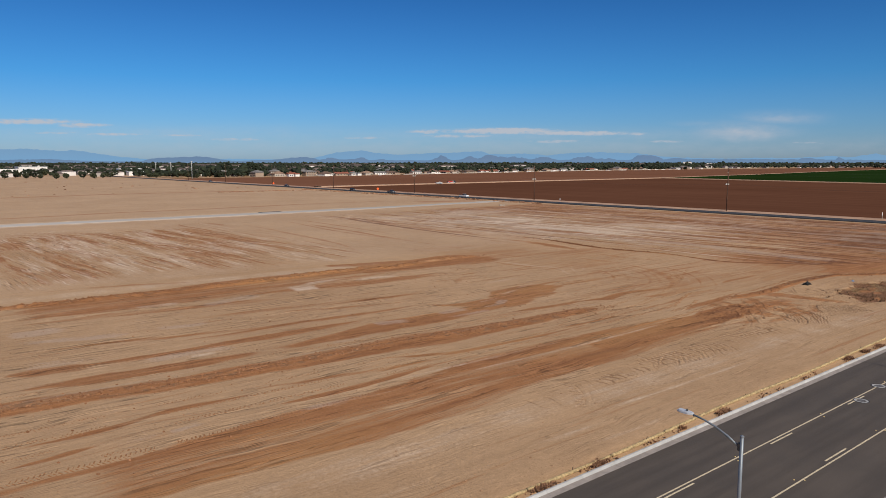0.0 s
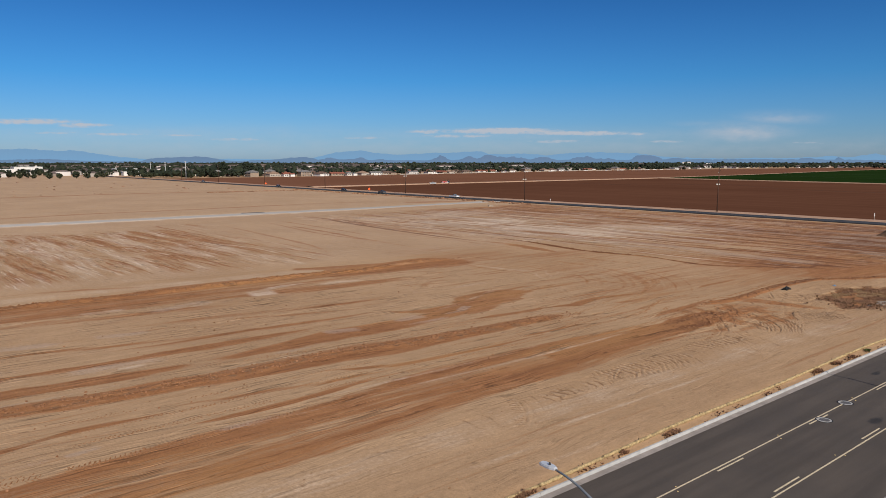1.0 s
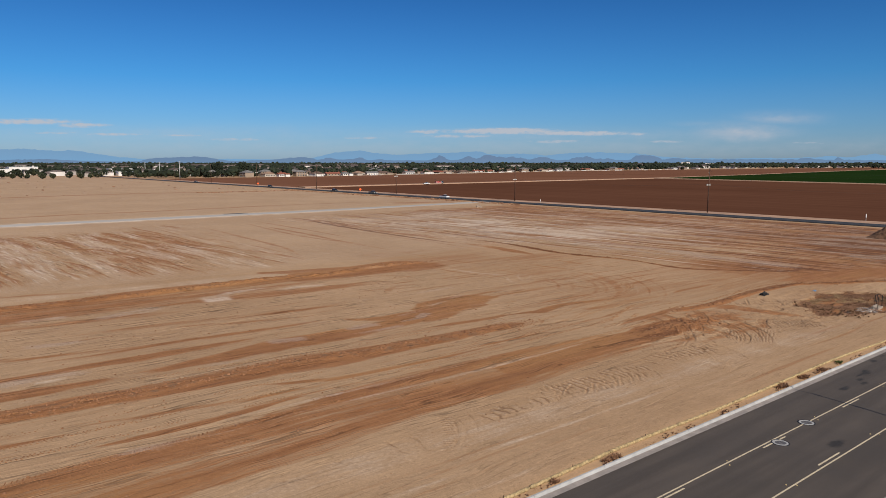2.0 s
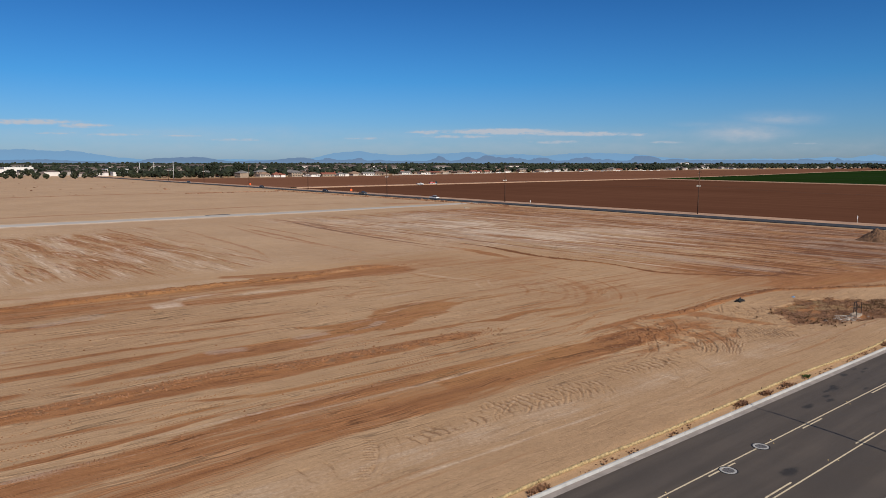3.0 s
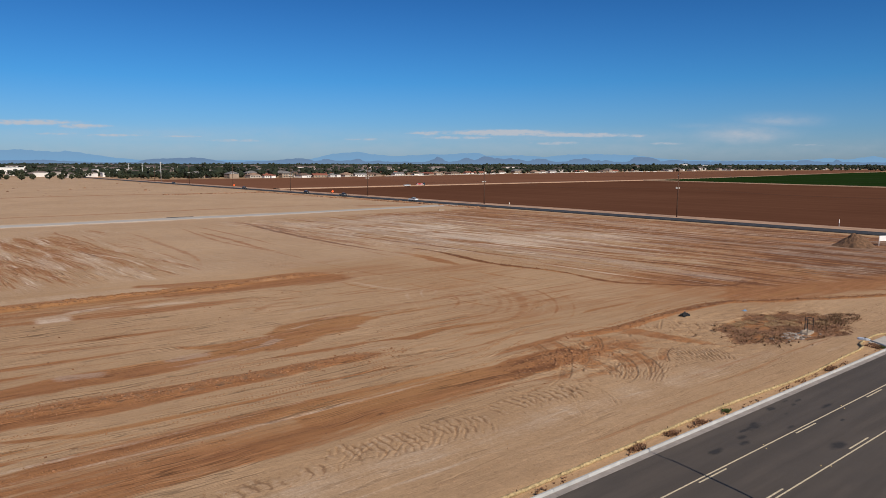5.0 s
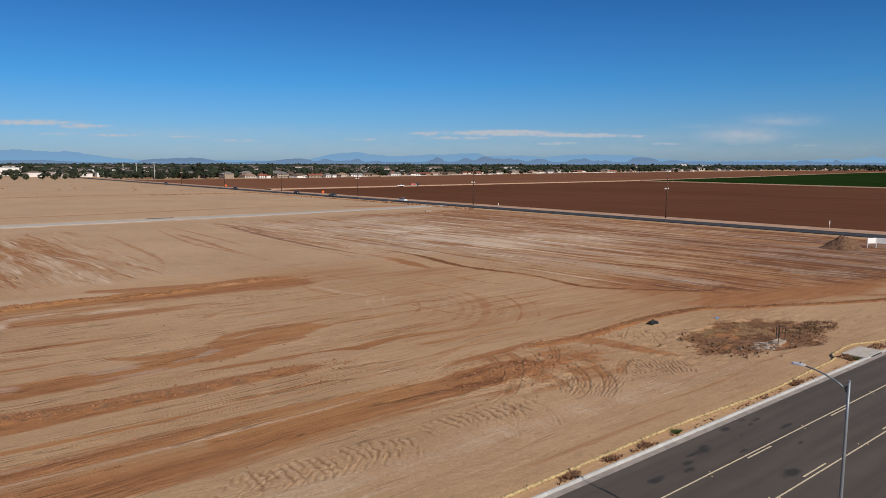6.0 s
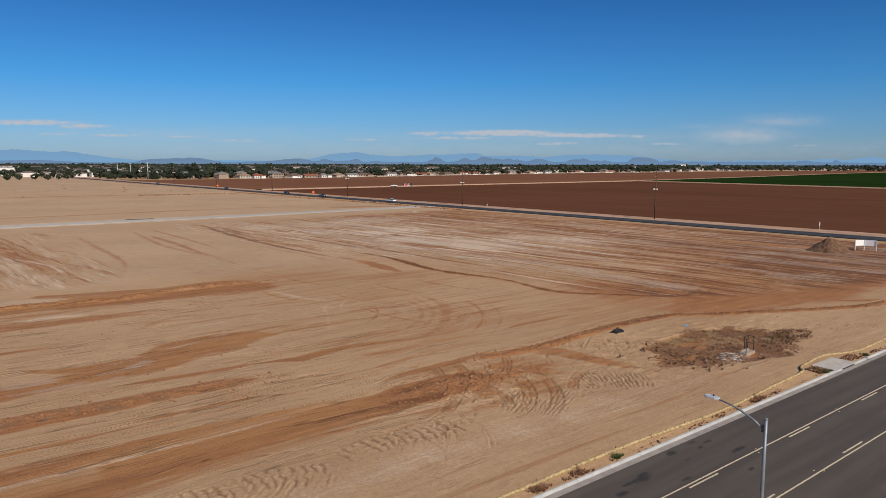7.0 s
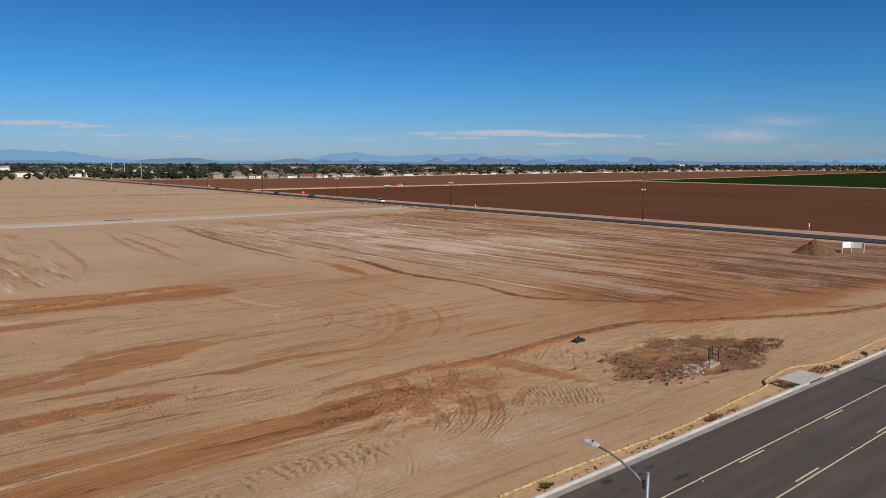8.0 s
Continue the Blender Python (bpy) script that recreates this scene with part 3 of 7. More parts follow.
DAMP_BANDS += [
    ([(10.2, 91.8), (15.7, 91.0), (21.8, 90.8), (30.3, 89.5), (38.9, 88.2), (47.6, 87.0)], 1.26, 0.38, 0.6),
    ([(26.0, 82.7), (33.9, 81.9), (44.1, 80.7), (55.7, 79.3), (63.9, 79.4)], 0.84, 0.25, 0.5),
    ([(13.0, 114.4), (19.8, 112.8), (27.2, 112.2), (34.6, 109.4), (44.2, 106.3)], 0.79, 0.24, 0.5),
    ([(14.4, 125.1), (20.1, 123.1)], 1.16, 0.35, 0.4),
    ([(61.5, 111.0), (69.0, 107.1), (77.8, 105.1), (86.5, 102.0), (91.9, 101.7), (93.2, 96.7)], 2.53, 0.5, 0.8),
    ([(65.0, 93.3), (71.3, 95.7), (77.5, 95.1), (81.4, 90.1)], 1.26, 0.38, 0.5),
    ([(68.2, 80.9), (73.0, 85.3), (79.7, 84.3)], 0.68, 0.2, 0.4),
    ([(40.5, 82.4), (48.4, 79.9), (57.6, 78.9), (65.8, 78.0)], 0.58, 0.17, 0.45),
]
DAMP_BANDS += [
    ([(35.3, 81.3), (42.4, 78.4), (50.1, 75.9), (57.2, 74.6)], 0.52, 0.16, 0.45),
    ([(33.2, 64.8), (37.3, 64.7), (41.7, 65.0), (46.5, 64.7), (51.7, 64.2), (57.9, 64.9), (62.2, 65.6), (67.5, 67.4), (73.3, 70.4), (78.1, 73.0)], 1.29, 0.39, 0.95),
    ([(65.1, 65.9), (69.7, 67.4), (72.9, 67.5), (75.1, 66.5)], 1.9, 0.5, 0.7),
    ([(32.6, 59.6), (36.2, 58.7), (40.0, 58.0), (44.1, 57.3), (48.5, 56.3), (53.6, 56.3), (59.4, 56.3), (66.1, 56.6), (70.9, 56.5)], 1.1, 0.33, 0.9),
    ([(59.9, 61.6), (64.9, 61.0), (68.9, 60.6), (74.5, 60.8)], 0.52, 0.16, 0.6),
]
DAMP_BANDS += [
    ([(32.1, 55.7), (35.4, 54.8), (38.9, 53.5), (42.3, 51.8), (46.5, 51.4), (51.0, 51.0), (56.3, 51.0), (62.3, 51.2), (67.8, 51.5)], 0.39, 0.12, 0.7),
    ([(34.1, 47.6), (37.2, 47.1), (40.6, 46.6), (44.6, 46.8), (48.8, 46.6), (53.3, 46.1), (58.4, 46.4), (65.8, 47.4)], 0.42, 0.13, 0.7),
    ([(59.6, 64.6), (63.6, 64.6), (66.9, 65.8), (69.7, 67.4), (72.2, 69.3), (75.1, 71.6), (78.1, 72.7)], 1.23, 0.37, 0.9),
    ([(68.6, 66.7), (71.4, 68.0), (73.9, 68.0), (75.7, 67.6)], 2.08, 0.5, 0.65),
    ([(69.3, 69.7), (75.3, 72.3), (81.6, 73.1), (88.0, 72.5)], 0.44, 0.13, 0.6),
    ([(58.6, 56.8), (60.7, 56.9), (63.3, 56.7), (66.0, 56.4), (68.9, 56.4), (72.7, 55.9)], 0.81, 0.24, 0.85),
]
DAMP_BANDS += [
    ([(71.1, 60.7), (74.4, 60.3), (77.1, 59.3), (79.0, 60.0), (82.1, 60.5), (84.9, 60.2), (88.8, 59.3), (93.5, 59.0)], 0.72, 0.22, 0.85),
    ([(75.8, 58.8), (77.7, 59.5), (80.1, 59.9)], 0.71, 0.21, 0.7),
    ([(58.0, 52.1), (61.3, 51.9), (64.8, 51.8), (68.7, 51.6), (72.6, 50.8)], 0.29, 0.12, 0.65),
    ([(73.4, 66.4), (78.7, 66.0), (82.9, 64.6)], 0.32, 0.12, 0.4),
    ([(83.7, 66.2), (87.5, 66.2), (93.3, 64.2)], 0.35, 0.12, 0.4),
    ([(64.6, 105.0), (71.2, 105.6), (78.2, 105.3), (86.4, 106.4), (91.2, 105.7), (93.4, 102.1)], 2.03, 0.5, 0.8),
    ([(64.1, 101.0), (70.2, 100.2), (77.2, 101.3), (84.9, 101.7), (94.7, 101.1)], 2.97, 0.5, 0.5),
]
DAMP_BANDS += [
    ([(63.0, 92.2), (68.6, 91.5), (74.6, 90.7), (79.7, 90.0)], 0.68, 0.2, 0.45),
    ([(84.0, 94.5), (85.6, 88.5), (85.9, 83.8)], 0.38, 0.12, 0.3),
    ([(62.3, 86.2), (70.2, 84.8), (78.4, 81.8)], 0.59, 0.18, 0.35),
    ([(80.5, 58.0), (84.4, 56.4), (88.8, 56.0), (91.0, 56.2)], 0.69, 0.21, 0.5),
    ([(100.9, 57.1), (107.7, 56.6), (113.8, 57.1)], 0.48, 0.14, 0.6),
    ([(99.4, 56.1), (104.5, 56.7), (109.3, 56.7), (111.9, 56.7)], 0.4, 0.12, 0.75),
    ([(95.9, 50.7), (97.6, 47.6), (98.3, 43.8), (98.8, 40.2), (99.4, 36.2)], 1.21, 0.36, 0.65),
    ([(79.0, 52.1), (83.4, 53.1), (87.4, 53.0), (91.1, 52.2)], 0.31, 0.12, 0.4),
    ([(96.1, 73.7), (102.7, 73.6), (107.8, 73.2)], 0.45, 0.14, 0.3),
]
DAMP_BANDS += [
    ([(96.6, 69.3), (102.4, 70.7), (106.1, 72.2)], 0.3, 0.12, 0.45),
    ([(105.6, 72.7), (104.2, 67.3), (100.0, 61.2), (96.9, 58.7)], 0.13, 0.12, 0.4),
    ([(107.8, 73.2), (106.6, 67.5), (102.3, 61.1), (98.3, 57.6)], 0.18, 0.12, 0.45),
    ([(110.8, 73.3), (109.0, 67.7), (104.6, 61.1), (99.7, 56.5)], 0.13, 0.12, 0.4),
    ([(101.3, 70.8), (104.7, 70.4), (104.6, 66.9), (101.7, 62.0), (97.1, 58.3)], 0.34, 0.12, 0.4),
    ([(93.8, 75.4), (98.2, 74.1), (101.5, 73.0)], 0.52, 0.16, 0.5),
]
DAMP_BANDS += [
    ([(112.5, 160), (114, 131), (113.4, 116), (115, 100)], 0.4, 0.4, 0.45),
    ([(86.2, 206), (84, 165), (82, 139), (76.2, 118)], 0.7, 0.6, 0.5),
    ([(102.5, 215), (96.7, 164), (98, 139), (97.8, 121), (97, 109)], 0.6, 0.5, 0.5),
    ([(123.3, 87), (124.5, 79.5), (122.9, 71.7), (123.6, 66.8), (128.5, 60.9), (132.9, 55.8), (136.8, 55.2), (142.6, 57.3), (148.5, 60.7)], 0.65, 0.3, 1.5),
    ([(121, 70), (125, 64.5), (130, 61)], 1.2, 0.9, 0.4),
    ([(145.7, 84), (148.4, 71.2), (150.8, 62.2), (152.0, 54)], 0.45, 0.25, 1.8),
]
DAMP_BANDS += [
    ([(190.3, 112), (190.6, 95), (190.8, 87.8), (190.4, 75.7), (191.6, 60)], 1.3, 0.4, 2.3),
    ([(197, 156), (194.7, 134), (190.9, 110)], 0.9, 0.6, 0.9),
    ([(178.7, 74), (174.3, 65.6), (177, 54)], 0.8, 0.5, 0.9),
    ([(214, 190), (216.3, 173), (219, 145), (225, 110), (224.7, 79), (222, 50)], 2.0, 1.2, 0.9),
    ([(193, 66), (191, 59), (188.5, 52), (184.5, 44)], 1.0, 0.7, 0.9),
    ([(167, 100), (168.8, 73.7), (170.6, 53.7), (173.9, 40)], 0.5, 0.3, 1.6),
    ([(149.7, 120), (151, 100.7), (155, 82.5), (158.5, 67)], 0.7, 0.5, 0.8),
    ([(206, 80), (203, 66), (199, 52)], 4.5, 2.5, 0.8),
]
DAMP_BANDS += [
    ([(153.1, 54.9), (151.8, 52.4), (150.2, 49.8)], 0.4, 0.25, 1.6),
    ([(193.0, 58), (190.2, 53.0), (188.6, 50.4), (187.8, 45.5)], 0.7, 0.4, 1.5),
    ([(175, 98), (176.3, 88), (178.1, 79.7), (180.7, 72.2)], 0.5, 0.3, 1.2),
    ([(131.6, 58.6), (134.7, 55.3), (138.7, 53.8), (145.8, 57.5)], 0.4, 0.25, 1.2),
    ([(146.6, 49.3), (147.2, 43.8), (149.3, 38.9), (157.4, 34.9)], 0.5, 0.4, 0.8),
    ([(62, 100.2), (78.8, 100.4), (87.5, 99.0), (96.0, 99.3)], 3.6, 1.0, 0.75),
    ([(55, 72.0), (59.3, 68.4), (67.5, 69.2), (72.2, 69.8), (79.0, 72.4)], 1.3, 0.5, 0.95),
    ([(85.4, 57.2), (95.7, 61.6), (103.7, 71.1), (106.3, 82.0)], 0.8, 0.6, 0.5),
]
DAMP_BANDS += [
    ([(-60, 268), (32, 269), (62, 274), (99, 275), (151, 280), (184, 277), (212, 266)], 2.0, 1.0, 0.75),
    ([(-60, 420), (52, 424), (108, 433), (160, 432), (218, 420)], 4.0, 2.0, 0.8),
    ([(195, 262), (214, 256), (226, 250)], 5.0, 4.0, 0.6),
    ([(228, 420), (229, 300), (230, 255)], 2.2, 1.5, 0.5),
]
# pale crust and grey silt: line, half width, softness, pale, silt
PALE_BANDS = [
    ([(-180, 239), (60, 238.5), (140, 238.5), (214, 242), (232, 244)], 8.0, 2.0, 0.75, 0.1),
]
PALE_BANDS += [
    ([(9.5, 85.9), (12.6, 86.1), (16.6, 86.3)], 1.28, 0.5, 0.0, 0.9),
    ([(9.1, 82.6), (13.9, 81.3), (19.1, 79.7), (23.1, 79.4)], 0.94, 0.47, 0.0, 0.8),
    ([(24.2, 93.6), (28.0, 93.3), (31.6, 93.2)], 0.95, 0.47, 0.5, 0.5),
    ([(30.9, 89.1), (36.0, 90.6), (41.8, 92.8)], 1.08, 0.5, 0.0, 0.8),
    ([(22.8, 80.6), (26.8, 79.5), (30.6, 79.0)], 0.88, 0.44, 0.0, 0.8),
    ([(17.4, 67.3), (20.9, 67.2), (24.8, 67.2), (28.9, 67.2)], 1.22, 0.5, 0.0, 0.75),
    ([(22.0, 66.5), (23.9, 66.3), (25.8, 66.3)], 0.41, 0.2, 0.6, 0.4),
    ([(46.1, 92.7), (48.7, 92.4), (51.3, 92.0)], 1.33, 0.5, 0.8, 0.1),
]
PALE_BANDS += [
    ([(7.8, 72.8), (12.1, 71.6), (16.8, 70.7), (19.7, 70.2)], 1.06, 0.5, 0.0, 0.5),
    ([(7.0, 66.0), (9.4, 65.6), (12.3, 65.5)], 0.51, 0.26, 0.1, 0.6),
    ([(14.5, 47.9), (16.0, 48.4), (17.7, 48.7)], 0.66, 0.33, 0.0, 0.6),
    ([(22.8, 46.5), (25.2, 46.4), (29.1, 46.3), (33.8, 45.8)], 0.53, 0.27, 0.0, 0.55),
    ([(10.4, 48.1), (12.2, 48.2), (14.8, 48.3)], 0.5, 0.25, 0.0, 0.4),
    ([(34.2, 62.8), (39.3, 62.3), (44.0, 62.7)], 0.62, 0.31, 0.0, 0.5),
    ([(51.3, 63.8), (55.9, 64.0), (61.2, 64.5)], 0.57, 0.28, 0.0, 0.6),
    ([(4.8, 48.3), (7.8, 48.0), (9.7, 48.1)], 0.28, 0.15, 0.0, 0.35),
    ([(57.3, 93.7), (61.8, 94.2), (67.7, 93.1)], 0.95, 0.47, 0.6, 0.2),
]
PALE_BANDS += [
    ([(70.0, 78.8), (77.6, 79.3), (81.6, 78.2)], 0.83, 0.41, 0.3, 0.1),
    ([(36.4, 90.5), (38.7, 91.1), (41.8, 92.4)], 1.44, 0.5, 0.2, 0.8),
    ([(46.4, 93.9), (49.0, 94.0), (51.4, 92.9)], 1.11, 0.5, 0.5, 0.4),
    ([(43.2, 66.9), (46.0, 66.3), (48.9, 65.7)], 0.8, 0.4, 0.0, 0.8),
    ([(52.5, 66.4), (55.6, 66.7), (58.5, 66.2)], 0.85, 0.42, 0.0, 0.7),
    ([(61.0, 68.5), (64.1, 69.1), (67.0, 69.2)], 0.45, 0.23, 0.3, 0.5),
    ([(47.9, 94.8), (53.8, 96.2), (59.8, 96.4)], 0.75, 0.38, 0.6, 0.2),
    ([(62.6, 66.2), (64.5, 67.1), (66.1, 68.1)], 0.57, 0.28, 0.1, 0.9),
    ([(59.7, 65.7), (62.2, 66.0), (64.0, 66.7)], 0.48, 0.24, 0.0, 0.6),
]
PALE_BANDS += [
    ([(65.4, 69.3), (69.7, 71.3), (75.9, 73.9), (79.5, 74.1)], 0.49, 0.24, 0.3, 0.35),
    ([(66.7, 59.3), (70.0, 58.5), (74.3, 57.3)], 0.71, 0.35, 0.0, 0.4),
    ([(61.5, 80.4), (65.4, 79.6), (69.4, 78.8)], 0.76, 0.38, 0.2, 0.2),
    ([(90.3, 94.6), (91.8, 86.8), (95.3, 80.8)], 0.41, 0.2, 0.35, 0.0),
    ([(94.4, 88.8), (92.7, 82.8), (87.5, 72.9), (83.9, 66.1)], 0.12, 0.15, 0.3, 0.0),
    ([(95.0, 83.4), (96.4, 79.9), (91.8, 77.1)], 0.24, 0.15, 0.35, 0.0),
    ([(95.3, 72.3), (100.8, 73.3), (104.4, 73.6)], 0.39, 0.2, 0.3, 0.0),
]
PALE_BANDS += [
    ([(142, 152), (150, 134), (156, 116), (160, 100)], 6.0, 5.0, 0.75, 0.05),
    ([(172, 140), (176, 118), (180, 98)], 4.0, 4.0, 0.65, 0.0),
    ([(130, 176), (140, 160)], 5.0, 5.0, 0.5, 0.0),
    ([(106, 200), (150, 190), (205, 206)], 8.0, 6.0, 0.5, 0.0),
    ([(136, 55.8), (143.5, 58.6), (148, 61)], 0.8, 0.6, 0.0, 0.45),
    ([(160, 58), (172, 48)], 3.0, 3.0, 0.3, 0.2),
    ([(-25, 109), (40, 108), (90, 106.5)], 2.0, 1.4, 0.4, 0.0),
]
PALE_BANDS += [
    ([(-25, 35.0), (30, 35.2), (52, 34.6), (73, 33.9), (81, 33.6), (130, 30.8)], 1.6, 1.6, 0.35, 0.0),
    ([(90, 97.7), (91.3, 91.2), (93, 82.6), (97.3, 81.5)], 0.2, 0.2, 0.4, 0.0),
    ([(93.1, 81.2), (91, 79.8), (88.5, 75.7)], 0.2, 0.2, 0.4, 0.0),
    ([(92, 76.1), (95, 74.5), (100.4, 75.4)], 0.2, 0.2, 0.4, 0.0),
    ([(96.2, 82.5), (93.6, 79.9), (91, 75.7)], 0.2, 0.2, 0.4, 0.0),
]
# wheel ruts of heavy machines: line, half width, depth
RUTS = [
    ([(85.3, 49.8), (84.2, 47.5), (82.7, 45.4), (80.6, 43.7)], 0.40, 0.09),
    ([(87.7, 50.3), (86.8, 47.6), (85.3, 45.3), (82.9, 42.9), (81.1, 41.6), (79.1, 39.9), (77.0, 39.0)], 0.45, 0.11),
    ([(88.6, 47.1), (87.0, 44.6), (85.3, 42.8), (83.6, 41.7), (82.1, 41.3)], 0.40, 0.10),
    ([(93.1, 48.5), (91.0, 45.9), (88.6, 44.0), (86.8, 43.3)], 0.40, 0.09),
    ([(89.5, 44.1), (88.5, 41.4), (86.7, 38.9), (84.7, 37.0), (82.8, 36.1), (81.7, 35.8)], 0.55, 0.11),
    ([(91.2, 44.1), (90.6, 41.1), (89.0, 38.3), (87.4, 36.5), (85.6, 35.2), (84.0, 34.4)], 0.55, 0.10),
    ([(85.4, 42.8), (84.7, 40.5), (84.1, 38.7), (83.0, 37.2), (81.8, 36.1)], 0.35, 0.08),
]
RUTS += [
    ([(94.8, 40.2), (92.0, 38.8), (89.9, 37.0)], 0.45, 0.09),
    ([(47.7, 39.4), (50.1, 38.6), (54.7, 38.0), (57.7, 38.5), (62.3, 38.9), (67.4, 38.5), (71.9, 38.5), (76.7, 39.6), (80.8, 41.5)], 0.2, 0.03),
    ([(105.5, 75.5), (104.9, 68.8), (99.8, 63.1), (94.8, 61.0)], 0.6, 0.05),
    ([(101, 76.3), (101.9, 71.2), (98.3, 66.1), (93.8, 63.8)], 0.6, 0.05),
    ([(109, 72.6), (106.9, 65.1), (103.1, 60.5), (99.1, 58.6)], 0.6, 0.05),
    ([(126, 96), (131, 84), (133, 76), (131, 69)], 0.7, 0.04),
    ([(130, 97), (135, 85), (137.5, 76), (136, 68)], 0.7, 0.04),
    ([(137, 72), (142, 66), (150, 61.5), (158, 57)], 0.6, 0.05),
    ([(150, 58), (158, 56), (166, 50)], 0.6, 0.05),
]
# thin cuts of turning tyres and track edges: line, half width, depth
SCARS = [
    ([(79.2, 39.0), (78.9, 37.7), (78.4, 36.4)], 0.10, 0.09),
    ([(76.7, 38.3), (76.0, 36.6), (74.8, 35.0), (73.9, 34.1)], 0.13, 0.10),
    ([(77.0, 37.1), (76.6, 35.7), (75.7, 34.2), (74.8, 33.1)], 0.11, 0.09),
    ([(78.3, 37.5), (77.3, 35.5), (76.4, 34.3)], 0.10, 0.08),
    ([(78.8, 36.4), (78.2, 34.7), (77.1, 33.1), (76.1, 32.1)], 0.12, 0.09),
    ([(74.6, 37.2), (74.8, 36.2), (74.2, 34.8)], 0.16, 0.09),
    ([(78.3, 36.5), (77.4, 34.8), (76.5, 33.6)], 0.09, 0.07),
    ([(73.6, 34.3), (73.1, 32.8), (71.3, 31.5)], 0.14, 0.04),
    ([(103.1, 47.9), (100.7, 45.1)], 0.12, 0.10),
    ([(105.7, 48.1), (100.1, 44.6)], 0.13, 0.12),
    ([(105.4, 46.7), (103.3, 44.0)], 0.12, 0.10),
    ([(105.0, 44.6), (102.4, 41.9)], 0.12, 0.10),
    ([(109.7, 32.4), (110.5, 30.6), (110.8, 29.3)], 0.10, 0.06),
]
SCARS += [
    ([(57.5, 38.4), (56.0, 37.3), (54.5, 36.1)], 0.11, 0.08),
    ([(58.5, 38.1), (56.5, 37.2), (54.6, 36.0)], 0.11, 0.08),
    ([(59.1, 37.9), (58.0, 36.4), (56.1, 35.1)], 0.12, 0.09),
    ([(60.6, 38.7), (59.3, 36.9), (57.1, 35.0)], 0.12, 0.09),
    ([(62.6, 38.5), (61.5, 36.8)], 0.12, 0.09),
    ([(63.0, 38.2), (61.2, 35.9), (59.6, 34.7)], 0.13, 0.10),
    ([(63.5, 38.0), (62.6, 36.6), (60.4, 34.7)], 0.13, 0.10),
    ([(64.1, 37.3), (63.3, 35.9), (62.1, 34.9)], 0.12, 0.10),
    ([(65.0, 37.3), (64.1, 35.9), (62.8, 34.6)], 0.12, 0.10),
    ([(66.0, 37.2), (65.3, 36.0), (64.6, 34.8)], 0.12, 0.10),
    ([(58.3, 37.0), (61.1, 36.0)], 0.12, 0.07),
    ([(58.5, 38.1), (63.1, 37.2)], 0.12, 0.07),
    ([(59.0, 36.2), (61.5, 35.2)], 0.10, 0.05),
]
SCARS += [
    ([(23.5, 37.9), (23.2, 36.4), (23.0, 35.6), (23.1, 34.7), (23.2, 34.0)], 0.10, 0.08),
    ([(24.1, 37.8), (23.8, 36.5), (23.8, 35.7)], 0.10, 0.07),
    ([(25.1, 37.9), (24.6, 36.5), (24.6, 35.6), (24.8, 35.0), (24.8, 34.0)], 0.12, 0.08),
    ([(25.9, 38.0), (25.5, 36.6), (25.5, 35.7), (25.5, 34.7), (25.8, 34.4)], 0.11, 0.08),
    ([(38.5, 37.9), (38.7, 36.6), (38.5, 35.5), (39.0, 34.3)], 0.13, 0.08),
    ([(40.3, 37.7), (40.5, 36.4), (40.0, 34.7), (40.9, 33.6)], 0.13, 0.08),
    ([(45.0, 38.5), (44.0, 36.4), (41.4, 33.6)], 0.14, 0.09),
    ([(45.4, 38.4), (44.3, 35.8), (42.5, 34.0)], 0.12, 0.09),
    ([(46.7, 39.0), (45.7, 36.4), (43.8, 33.9)], 0.13, 0.08),
]
SCARS += [
    ([(87.4, 50.0), (86.9, 48.0), (85.0, 45.1), (82.8, 42.9), (80.9, 41.8)], 0.10, 0.09),
    ([(89.8, 49.3), (88.7, 46.6), (85.9, 43.4), (83.9, 42.1), (82.7, 42.1)], 0.10, 0.09),
    ([(93.2, 49.2), (91.7, 46.6), (89.0, 44.1), (86.2, 42.2)], 0.10, 0.09),
    ([(88.8, 43.1), (88.1, 40.7), (86.3, 38.4), (84.1, 36.7), (81.5, 35.7)], 0.10, 0.09),
    ([(92.5, 43.6), (91.4, 41.1), (89.0, 38.0), (86.3, 35.7), (83.9, 34.5)], 0.10, 0.09),
    ([(84.7, 48.7), (83.4, 46.4), (81.6, 44.8)], 0.10, 0.09),
    ([(81.3, 42.3), (79.6, 40.6), (77.6, 39.5), (75.1, 38.6)], 0.10, 0.09),
    ([(76.9, 38.6), (76.4, 36.9), (75.2, 35.2), (73.9, 34.1)], 0.10, 0.09),
    ([(77.2, 37.0), (76.6, 35.4), (75.8, 34.1)], 0.10, 0.09),
    ([(78.9, 37.7), (78.6, 35.8), (77.4, 33.5), (76.1, 32.1)], 0.10, 0.09),
    ([(73.7, 34.0), (73.0, 32.9), (71.6, 31.9), (70.4, 31.4)], 0.10, 0.09),
]
